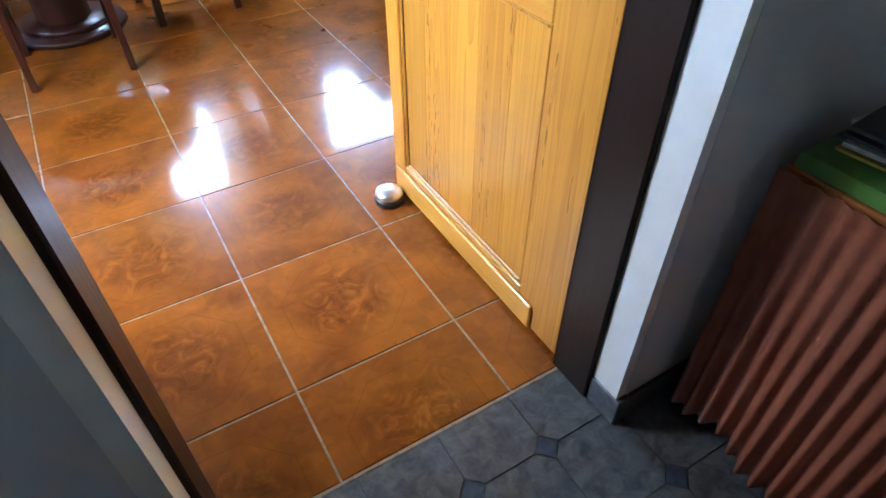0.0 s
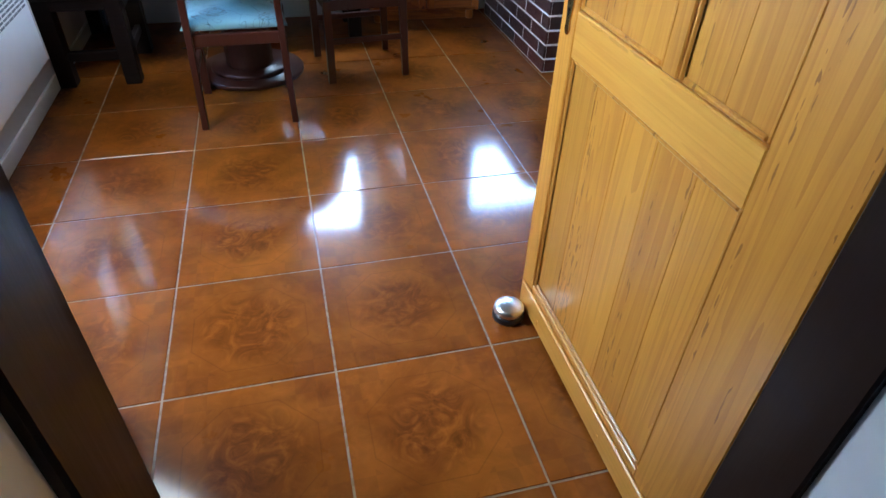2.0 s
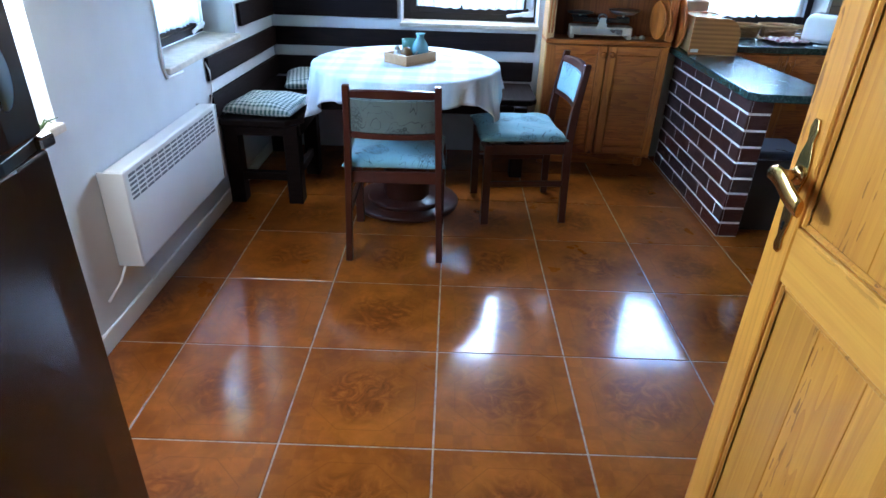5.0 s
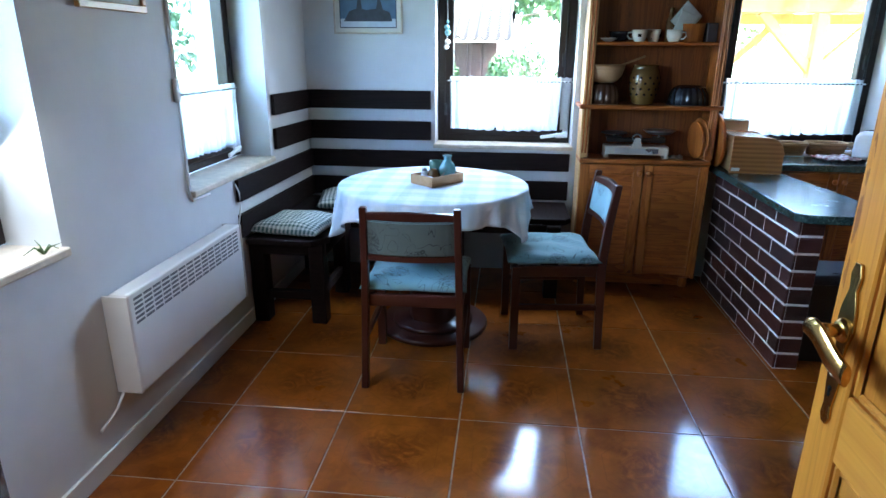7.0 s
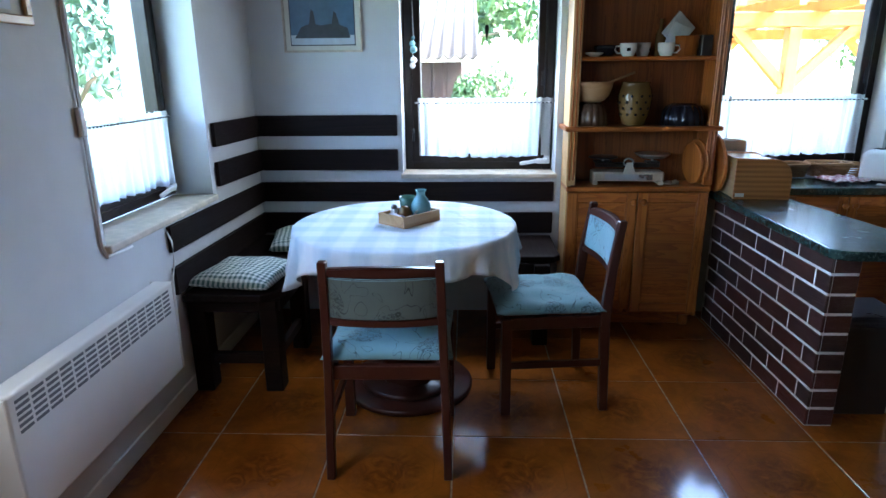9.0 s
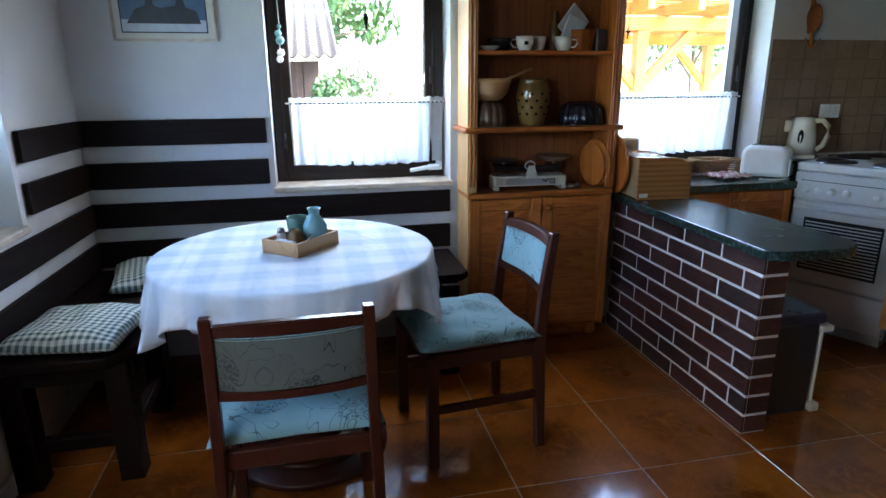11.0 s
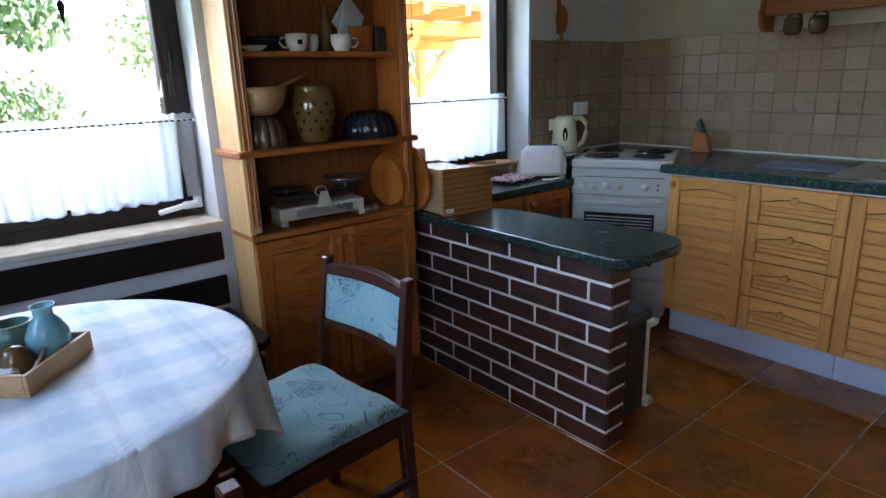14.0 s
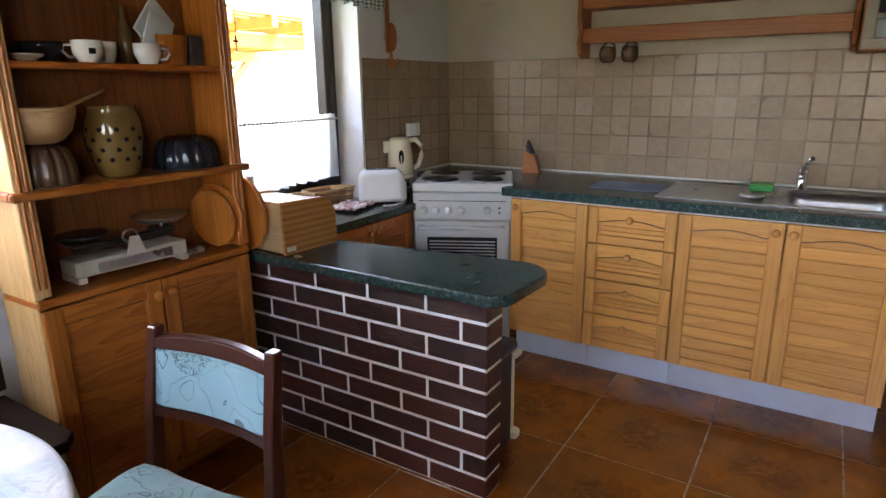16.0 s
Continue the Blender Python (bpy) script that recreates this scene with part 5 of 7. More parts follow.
def basket(m, w, d, h, n, label, grp="wicker baskets"):
    b = thing("wicker_basket", label, "basket", m, grp)
    def ring(k, z):
        return [((w / 2 * k) * math.copysign(abs(math.cos(2 * math.pi * i / 40)) ** 0.55, math.cos(2 * math.pi * i / 40)), (d / 2 * k) * math.copysign(abs(math.sin(2 * math.pi * i / 40)) ** 0.55, math.sin(2 * math.pi * i / 40)), z) for i in range(40)]
    part("weave", [tube(ring(0.84 + 0.16 * j / n + (0.012 if j % 2 else 0), 0.006 + h * j / n), 0.0042, 6, True) for j in range(n + 1)], M["wicker"], b)
    part("rim", tube(ring(1.02, h + 0.008), 0.0065, 8, True), M["beech"], b)
    part("floor", prism([(x, y) for x, y, z in ring(0.83, 0)], 0, 0.006), M["wicker"], b)


basket(pose(1.80, 3.15, RC, 0, 0, 6), 0.20, 0.13, 0.062, 8, "shallow pale wicker basket on the worktop")
basket(pose(2.02, 3.16, RC, 0, 0, -6), 0.21, 0.13, 0.066, 8, "rectangular pale wicker basket in the window niche")
basket(pose(2.15, 3.155, RC, 0, 0, 0), 0.10, 0.09, 0.06, 5, "small open-work wicker basket near the toaster")


def towel():
    bm = bmesh.new()
    n = 24
    g = [[bm.verts.new(((i / n - 0.5) * 0.20 + 0.006 * math.sin(k * 0.9), (k / n - 0.5) * 0.15, 0.012 + 0.011 * noise.noise((i * 0.28, k * 0.28, 4)) + 0.010 * math.sin(i * 0.55 + k * 0.2) ** 2)) for i in range(n + 1)] for k in range(n + 1)]
    for k in range(n):
        for i in range(n):
            bm.faces.new((g[k][i], g[k][i + 1], g[k + 1][i + 1], g[k + 1][i])).smooth = True
    return bm


tw = solo("tea_towel", towel(), M["pink"], "crumpled pink checked tea towel on the worktop", "towel", "", pose(1.99, 2.97, RC + 0.002, 0, 0, 10))
tw.modifiers.new("thickness", "SOLIDIFY").thickness = 0.006

to = thing("toaster", "white plastic toaster on the rear worktop", "toaster", pose(2.20, 2.945, RC, 0, 0, -52) @ Matrix.Scale(0.86, 4))
tp = [(-0.125, 0.0), (0.125, 0.0), (0.132, 0.02)] + arc(0.073, 0.125, 0.058, 0, 90, 8) + arc(-0.073, 0.125, 0.058, 90, 180, 8) + [(-0.132, 0.02)]
bm = prism(tp, -0.078, 0.078, 0.026)
bm.transform(Matrix(((1, 0, 0, 0), (0, 0, 1, 0), (0, 1, 0, 0.012), (0, 0, 0, 1))))
bmesh.ops.recalc_face_normals(bm, faces=bm.faces)
for f in bm.faces:
    f.smooth = len(f.verts) == 4
part("body", bm, M["white"], to)
part("slot", [box(-0.085, 0.085, -0.038, -0.012, 0.193, 0.1965, 0.001), box(-0.085, 0.085, 0.012, 0.038, 0.193, 0.1965, 0.001)], M["slot"], to, "dark bread slots")
part("end_cap", box(0.128, 0.142, -0.05, 0.05, 0.02, 0.125, 0.006, 2), M["white"], to)
part("lever", box(0.140, 0.16, -0.02, 0.02, 0.095, 0.11, 0.004), M["slot"], to)
for x in (-0.1, 0.1):
    for y in (-0.055, 0.055):
        part("foot", box(x - 0.012, x + 0.012, y - 0.012, y + 0.012, 0, 0.014, 0.002), M["black"], to)
flex = part("power_flex", tube([(2.13, 2.875, RC + 0.006), (2.10, 2.86, RC + 0.006), (2.14, 2.835, RC + 0.006), (2.22, 2.83, RC + 0.006), (2.27, 2.85, RC + 0.006)], 0.0045, 8), M["white"], to, "white flex lying on the worktop")
flex.matrix_parent_inverse = to.matrix_basis.inverted()

# ---- stove ----
SW, SD, SH = 0.49, 0.50, 0.868
sv = thing("stove", "silver-grey electric stove with four cast iron plates", "stove", Matrix.Translation((2.270, 2.806, 0)) @ Matrix.Rotation(math.atan2(-0.436, 0.212), 4, "Z"))
part("carcass", [box(0, SW, 0.022, SD, 0.05, 0.825, 0.004), box(0.02, SW - 0.02, 0.05, SD - 0.02, 0.0, 0.05)], M["stove"], sv)
part("hob", box(-0.004, SW + 0.004, 0.0, SD, 0.826, SH, 0.010, 2), M["stove_top"], sv, "pale enamelled hob")
for x, y, r in ((0.125, 0.13, 0.088), (0.365, 0.13, 0.075), (0.125, 0.365, 0.075), (0.365, 0.365, 0.088)):
    p = part("hot_plate", moved(turned([(r, 0), (r, 0.008), (r - 0.008, 0.012), (r * 0.32, 0.012), (r * 0.28, 0.009), (0, 0.009)], 36), Matrix.Translation((x, y, SH))), M["iron"], sv, "black cast iron cooking plate")
    part("plate_ring", moved(turned([(r + 0.006, 0), (r + 0.006, 0.003), (r + 0.0005, 0.004), (r + 0.0005, 0)], 36), Matrix.Translation((x, y, SH))), M["chrome"], p, "bright steel ring")
part("control_panel", moved(box(0, SW, -0.008, 0.022, 0.69, 0.824, 0.006), pose(0, 0, 0)), M["stove"], sv)
part("panel_line", box(0.03, SW - 0.03, -0.0095, -0.008, 0.782, 0.785), M["slot"], sv, "thin dark printed line")
for x in (0.055, 0.115, 0.175, 0.24, 0.37):
    k = part("dial", moved(turned([(0.019, 0), (0.019, 0.006), (0.015, 0.010), (0.014, 0.024), (0.011, 0.027), (0, 0.027)], 20), Matrix.Translation((x, -0.008, 0.738)) @ pose(0, 0, 0, 90)), M["white"], sv, "round pale control dial")
part("lamp_window", [box(0.425, 0.433, -0.0095, -0.008, 0.745, 0.755), box(0.425, 0.433, -0.0095, -0.008, 0.722, 0.732)], M["slot"], sv, "two small dark indicator windows")
ov = part("oven_door", box(0.006, SW - 0.006, -0.006, 0.0215, 0.26, 0.682, 0.006), M["stove"], sv)
part("oven_window", box(0.07, SW - 0.07, -0.0085, -0.006, 0.33, 0.60, 0.001), M["ovenglass"], ov, "dark glass oven window")
part("window_grille", [box(0.08, SW - 0.08, -0.0105, -0.0085, 0.345 + 0.0165 * i, 0.351 + 0.0165 * i) for i in range(15)], M["stove"], ov, "fine pale stripes printed on the glass")
part("handle", [tube([(0.03, -0.04, 0.655), (SW - 0.03, -0.04, 0.655)], 0.011, 12), box(0.035, 0.055, -0.04, -0.005, 0.647, 0.663, 0.003), box(SW - 0.055, SW - 0.035, -0.04, -0.005, 0.647, 0.663, 0.003)], M["stove"], ov, "grey bar handle")
part("drawer", box(0.006, SW - 0.006, -0.004, 0.0215, 0.065, 0.25, 0.005), M["stove"], sv)

# ---- kitchen run along the tiled wall ----
KF = 2.432
KT = 0.86
structure("worktop_east", [prism([(2.408, 1.68), (3.078, 1.68), (3.078, 2.60), (2.975, 2.665), (2.565, 2.385), (2.408, 2.385)], 0.822, KT, 0.0015), box(2.408, 2.518, 0.83, 1.68, 0.822, KT, 0.0015), box(2.942, 3.078, 0.83, 1.68, 0.822, KT, 0.0015), box(2.408, 3.078, 0.775, 0.83, 0.822, KT, 0.0015)], M["worktop"], "dark green marbled worktop over the pine cabinets", "worktop")
structure("worktop_corner", [prism([(2.985, 2.690), (3.078, 2.605), (3.078, YB - 0.001), (2.72, YB - 0.001)], 0.822, KT - 0.002, 0.004), prism([(2.30, 2.875), (2.645, 3.088), (2.30, 3.088)], 0.79, KT - 0.002, 0.004)], M["worktop"], "dark green worktop pieces filling the corner behind the stove", "worktop")
structure("worktop_upstand", [box(3.066, 3.078, 0.775, YB - 0.02, KT + 0.0005, KT + 0.010, 0.003), box(2.30, 3.066, YB - 0.018, YB - 0.001, KT - 0.001, KT + 0.010, 0.003)], M["pic_mount"], "narrow pale sealing strip between worktop and tiles", "sealing strip")


def slatted_front(name, y0, y1, z0, z1, parent, knob, slats, arch=True):
    """A pine front facing -x between y1 (far) and y0 (near): frame, carved upper slat and horizontal slats."""
    s = 0.052 if z1 - z0 > 0.3 else 0.045
    f = part(name, box(-0.003, 0, y0, y1, z0, z1, 0.001), M["pine_y"], parent)
    for q in (y0, y1 - s):
        part("stile", box(-0.02, -0.0031, q, q + s, z0, z1, 0.003), M["pine_z"], f)
    a, b = y0 + s + 0.0004, y1 - s - 0.0004
    hz = z0 + 0.038
    part("rail", [box(-0.0196, -0.0032, a, b, z0, hz, 0.003)], M["pine_y"], f)
    # top rail with an arched lower edge over a board cut to the same curve
    tall = z1 - z0 > 0.3
    def curved_board(x0, low, high):
        bm = bmesh.new()
        n = 20
        g = []
        for i in range(n + 1):
            u = i / n
            k = 0.018 * math.exp(-((u - 0.5) / 0.2) ** 2) - 0.004 * math.cos(u * 4 * math.pi)
            yy = a + (b - a) * u
            zl = low[0] + low[1] * k
            zh = high[0] + high[1] * k
            g.append([bm.verts.new((x0, yy, zl)), bm.verts.new((x0, yy, zh)), bm.verts.new((-0.0032, yy, zh)), bm.verts.new((-0.0032, yy, zl))])
        for p, q in zip(g, g[1:]):
            for i in range(4):
                bm.faces.new((p[i], q[i], q[(i + 1) % 4], p[(i + 1) % 4]))
        bm.faces.new(g[0])
        bm.faces.new(g[-1][::-1])
        bmesh.ops.recalc_face_normals(bm, faces=bm.faces)
        return bm
    e = z1 - 0.058
    part("carved_rail", curved_board(-0.0196, (e, 1), (z1, 0)), M["pine_y"], f, "top rail with a carved arched edge")
    # solid brown strip that paints the shade in the slit under the rail
    part("finger_gap", box(-0.0042, -0.0032, a, b, e - 0.02, e + 0.03), M["mugbrown"], f, "brown strip painted as the shade under the carved rail")
    top = e - 0.020
    part("arched_slat", curved_board(-0.0125, (top + 0.001, 0), (e - 0.0065, 1)), M["pine_y"], f)
    h = (top - hz) / slats
    for i in range(slats):
        z = hz + h * i
        sl = box(-0.0105, -0.0032, a - 0.002, b + 0.002, z + 0.0018, z + h - 0.0018, 0.0035)
        part("slat", sl, M["pine_y"], f)
    part("knob", moved(turned([(0.007, 0), (0.007, 0.010), (0.015, 0.016), (0.0165, 0.024), (0.010, 0.031), (0, 0.032)], 18), Matrix.Translation((-0.0195, knob[0], knob[1])) @ pose(0, 0, 0, 0, -90, 0)), M["pine_z"], f, "turned pine knob")
    return f


def base_unit(label, y0, y1, top=0.815):
    u = thing("base_cabinet", label, "cabinet", pose(KF, 0, 0), "pine base cabinets under the worktop")
    part("carcass", box(0.001, 0.60, y0 + 0.002, y1 - 0.002, 0.146, top, 0.001), M["pine_z"], u)
    part("plinth", box(0.075, 0.092, y0 + 0.001, y1 - 0.001, 0.0, 0.148, 0.001), M["plinth"], u, "pale blue-grey plinth panel")
    part("light_gap", box(-0.004, 0.001, y0 + 0.003, y1 - 0.003, 0.813, 0.818), M["white"], u, "pale strip under the worktop")
    return u


g1, g2, g3, g4, g5 = 2.338, 1.958, 1.576, 1.186, 0.798
Z0, Z1 = 0.148, 0.811
ua = base_unit("narrow pine base cabinet with slatted door next to the stove", g2, g1)
slatted_front("door", g2 + 0.0028, g1 - 0.0028, Z0, Z1, ua, (g1 - 0.03, Z1 - 0.035), 11)
ub = base_unit("pine drawer unit with four carved drawers", g3, g2)
hz = (Z1 - Z0) / 4
for i in range(4):
    z = Z0 + hz * i
    slatted_front("drawer", g3 + 0.0028, g2 - 0.0028, z + 0.0028, z + hz - 0.0028, ub, ((g2 + g3) / 2, z + hz - 0.045), 2)
uc = base_unit("wide pine sink cabinet with two slatted doors", g5, g3, 0.66)
slatted_front("door", g4 + 0.0028, g3 - 0.0028, Z0, Z1, uc, (g4 + 0.03, Z1 - 0.035), 11)
slatted_front("door", g5 + 0.0028, g4 - 0.0028, Z0, Z1, uc, (g4 - 0.03, Z1 - 0.035), 11)

# sink
sk = thing("sink", "stainless steel inset sink with ribbed drainer", "sink", pose(2.73, 1.27, KT))
def sink_sheet():
    """Steel sheet with a pressed bowl and a shallow drainer."""
    bm = bmesh.new()
    nx, ny = 34, 62
    def h(x, y):
        def dip(x0, x1, y0, y1, d, s):
            ex = min(1, max(0, (min(x - x0, x1 - x)) / s))
            ey = min(1, max(0, (min(y - y0, y1 - y)) / s))
            t = ex * ey
            return -d * (3 * t * t - 2 * t * t * t)
        z = 0.004 + dip(-0.17, 0.17, -0.42, -0.06, 0.15, 0.035) + dip(-0.19, 0.19, 0.0, 0.40, 0.006, 0.02)
        if 0.03 < y < 0.37 and abs(x) < 0.16:
            z += 0.0018 * math.cos(x * 2 * math.pi / 0.04)
        return z
    g = [[bm.verts.new((-0.225 + 0.45 * i / nx, -0.45 + 0.87 * k / ny, h(-0.225 + 0.45 * i / nx, -0.45 + 0.87 * k / ny))) for i in range(nx + 1)] for k in range(ny + 1)]
    for k in range(ny):
        for i in range(nx):
            bm.faces.new((g[k][i], g[k][i + 1], g[k + 1][i + 1], g[k + 1][i])).smooth = True
    return bm


part("basin", sink_sheet(), M["steel"], sk)
part("rim", [box(-0.232, -0.222, -0.457, 0.427, 0.0005, 0.006, 0.002), box(0.222, 0.232, -0.457, 0.427, 0.0005, 0.006, 0.002), box(-0.222, 0.222, -0.457, -0.447, 0.0005, 0.006, 0.002), box(-0.222, 0.222, 0.417, 0.427, 0.0005, 0.006, 0.002)], M["steel"], sk)
tapm = thing("tap", "chrome mixer tap behind the sink", "tap", pose(2.985, 1.17, KT))
part("body", turned([(0.026, 0), (0.026, 0.006), (0.02, 0.012), (0.02, 0.075), (0.022, 0.085), (0.018, 0.10), (0, 0.104)], 24), M["chrome"], tapm)
part("spout", tube([(0.0, 0, 0.05), (-0.06, 0, 0.075), (-0.13, 0, 0.095), (-0.165, 0, 0.09), (-0.172, 0, 0.07)], 0.011, 12), M["chrome"], tapm)
part("lever", tube([(0.0, 0, 0.10), (-0.03, -0.012, 0.125), (-0.075, -0.03, 0.15)], 0.008, 10, taper=1.3), M["chrome"], tapm)
sp = thing("sponge", "green and dark scouring sponge on the sink edge", "sponge", pose(2.80, 1.315, KT + 0.012, 0, 0, 6))
part("foam", box(-0.032, 0.032, -0.048, 0.048, 0, 0.028, 0.005), M["sponge"], sp)
part("scourer", box(-0.032, 0.032, -0.048, 0.048, 0.0285, 0.037, 0.002), M["green"], sp)
solo("scourer_pad", turned([(0.045, 0), (0.05, 0.006), (0.045, 0.014), (0.02, 0.017), (0, 0.015)], 24), M["steel"], "round steel scourer on the drainer", "scourer", "", pose(2.66, 1.335, KT + 0.006))
solo("drying_mat", box(-0.10, 0.10, -0.165, 0.165, 0, 0.006, 0.002), M["mat"], "grey-blue rubber mat on the green worktop", "mat", "", pose(2.71, 1.865, KT + 0.0005, 0, 0, 3))
kb = thing("knife_block", "small wooden knife block with two knives", "knife block", pose(2.975, 2.485, KT, 0, 0, 15) @ Matrix.Scale(1.22, 4))
def slanted_block():
    """A wedge with a leaning back and a sloped top."""
    bm = prism([(-0.042, 0), (0.042, 0), (0.030, 0.098), (-0.018, 0.078)], -0.034, 0.034, 0.003)
    bm.transform(Matrix(((0, 0, 1, 0), (1, 0, 0, 0), (0, 1, 0, 0), (0, 0, 0, 1))))
    bmesh.ops.recalc_face_normals(bm, faces=bm.faces)
    return bm
part("block", slanted_block(), M["shelfwood"], kb)
for x, y, lean, zz in ((-0.016, 0.004, -10, 0.058), (0.014, -0.006, -24, 0.066), (0.0, 0.010, -16, 0.045)):
    part("knife_handle", moved(box(-0.006, 0.006, -0.008, 0.008, 0, zz, 0.003), Matrix.Translation((x, y, 0.083)) @ pose(0, 0, 0, lean, 0, 0)), M["black"], kb)
ke = thing("kettle", "cream plastic electric kettle with dark water gauge", "kettle", pose(2.465, 3.02, 0.859, 0, 0, -48))
part("base", turned([(0.074, 0), (0.076, 0.008), (0.07, 0.02), (0, 0.02)], 32), M["cream"], ke)
part("body", turned([(0.068, 0.0205), (0.072, 0.03), (0.066, 0.12), (0.056, 0.185), (0.054, 0.20), (0.044, 0.212), (0, 0.216)], 36), M["cream"], ke)
part("spout", moved(prism([(-0.028, 0), (0.028, 0), (0.016, 0.036), (-0.016, 0.036)], -0.03, 0.03, 0.004), Matrix.Translation((-0.052, 0, 0.165)) @ pose(0, 0, 0, 0, 0, 90)), M["cream"], ke)
part("handle", tube([(0.045, 0, 0.195), (0.085, 0, 0.20), (0.115, 0, 0.17), (0.118, 0, 0.12), (0.10, 0, 0.07), (0.072, 0, 0.045)], 0.013, 12), M["cream"], ke)
part("water_gauge", [moved(turned([(0.014, -0.004), (0.014, 0.003), (0, 0.003)], 24), Matrix.Translation((0.0, -0.063, 0.115)) @ pose(0, 0, 0, 86) @ Matrix.Diagonal((1, 2.6, 1, 1)))], M["slot"], ke, "dark oval water gauge")
for i, x in enumerate((2.635, 2.70)):
    k = thing("socket", "white wall socket on the kitchen tiles", "socket", pose(x, YB - 0.009, 1.10), "wall sockets")
    part("plate", box(-0.031, 0.031, -0.014, 0, -0.036, 0.036, 0.005), M["white"], k)
    part("insert", box(-0.02, 0.02, -0.017, -0.014, -0.024, 0.024, 0.002), M["ceramic"], k)
ss = thing("hanging_spoon", "carved wooden ladle and hook hanging on the wall", "wall ornament", pose(2.46, YB - 0.02, 1.44))
part("stem", box(-0.012, 0.012, -0.005, 0.012, 0.06, 0.40, 0.004), M["shelfwood"], ss)
part("bowl", moved(turned([(0, -0.012), (0.026, -0.010), (0.038, 0.0), (0.040, 0.004), (0.034, 0.002), (0.022, -0.006), (0, -0.008)], 28), Matrix.Translation((-0.004, -0.018, 0.135)) @ pose(0, 0, 0, 90) @ Matrix.Diagonal((1.15, 1.75, 1.6, 1))), M["shelfwood"], ss)
part("hook", [tube([(0, -0.012, 0.07), (0.0, -0.02, 0.02), (0, -0.024, -0.012)], 0.008, 10)] + [tube([(0, -0.022, -0.010), (s_ * 0.018, -0.026, -0.004), (s_ * 0.036, -0.028, 0.016), (s_ * 0.044, -0.028, 0.034)], 0.0075, 10, taper=0.6) for s_ in (-1, 1)], M["orange"], ss, "pale forked hook")

# ---- wall shelf and wall cabinet over the sink ----
sf = thing("plate_rack", "red-brown pine wall rack with carved sides", "shelf", pose(XR, 0, 0))
for y in (2.215, 1.045):
    bm = prism([(-0.155, 0.52), (-0.155, 0.18), (-0.13, 0.13), (-0.15, 0.08), (-0.13, 0.02), (-0.085, 0.0), (-0.001, 0.0), (-0.001, 0.52)][::-1], 0, 0.02, 0.002)
    bm.transform(Matrix(((1, 0, 0, 0), (0, 0, 1, y), (0, 1, 0, 1.46), (0, 0, 0, 1))))
    bmesh.ops.recalc_face_normals(bm, faces=bm.faces)
    part("side", bm, M["shelfwood"], sf)
part("rail", box(-0.12, -0.10, 1.0655, 2.2145, 1.53, 1.605, 0.003), M["shelfwood"], sf)
part("shelf", box(-0.12, -0.002, 1.0655, 2.2145, 1.695, 1.715, 0.003), M["shelfwood"], sf)
part("rail", box(-0.135, -0.120, 1.0655, 2.2145, 1.695, 1.75, 0.003), M["shelfwood"], sf)
for y in (2.085, 1.975):
    mg = thing("hanging_mug", "brown stoneware mug hanging from the rack", "mug", pose(XR - 0.11, y, 1.437, 0, 0, 20), "mugs under the rack")
    part("bowl", turned([(0.025, 0), (0.036, 0.012), (0.042, 0.04), (0.037, 0.07), (0.034, 0.075), (0.03, 0.07), (0, 0.02)], 26), M["mugbrown"], mg)
    part("ear", tube([(0, -0.034, 0.062), (0, -0.03, 0.085), (0, -0.005, 0.098), (0, 0.015, 0.09), (0, 0.026, 0.072)], 0.005, 8), M["mugbrown"], mg)
    part("hook", tube([(0, 0.0, 0.095), (0, 0.0, 0.13)], 0.003, 6), M["brass"], mg)
wc = thing("wall_cabinet", "pine wall cabinet with small glazed panes", "cabinet", pose(XR, 0, 0))
part("carcass", box(-0.28, -0.001, 0.45, 1.04, 1.445, 2.1, 0.003), M["shelfwood"], wc)
wd = part("door", [box(-0.30, -0.281, 0.455, 1.035, 1.45, 1.49, 0.003), box(-0.30, -0.281, 0.455, 1.035, 2.05, 2.09, 0.003), box(-0.30, -0.281, 0.995, 1.035, 1.49, 2.05, 0.003), box(-0.30, -0.281, 0.455, 0.495, 1.49, 2.05, 0.003), box(-0.299, -0.283, 0.735, 0.755, 1.49, 2.05, 0.002), box(-0.299, -0.283, 0.495, 0.735, 1.56, 1.58, 0.002), box(-0.299, -0.283, 0.755, 0.995, 1.56, 1.58, 0.002)], M["bars"], wc, "grey-beige painted glazing bars")
part("pane", box(-0.289, -0.286, 0.495, 0.995, 1.49, 2.05), M["ovenglass"], wd, "dark amber glass behind the bars")

# ---- pedal bin ----
bi = thing("pedal_bin", "dark plastic pedal bin with blue-black lid", "bin", pose(1.612, 2.09, 0, 0, 0, 0))
part("bucket", [prism([(-0.11, -0.10), (0.11, -0.10), (0.125, -0.085), (0.125, 0.12), (-0.125, 0.12), (-0.125, -0.085)], 0.0, 0.375, 0.006)], M["black"], bi)
part("lid", [prism([(-0.12, -0.115), (0.125, -0.115), (0.142, -0.095), (0.142, 0.135), (-0.135, 0.135), (-0.135, -0.095)], 0.376, 0.42, 0.016)], M["bluelid"], bi, "dark blue lid")
part("handle", [box(0.126, 0.142, -0.10, -0.04, 0.04, 0.355, 0.005), box(0.11, 0.165, -0.12, -0.04, 0.345, 0.37, 0.006), box(0.115, 0.16, -0.12, -0.04, 0.002, 0.04, 0.008)], M["cream"], bi, "cream plastic side strut")

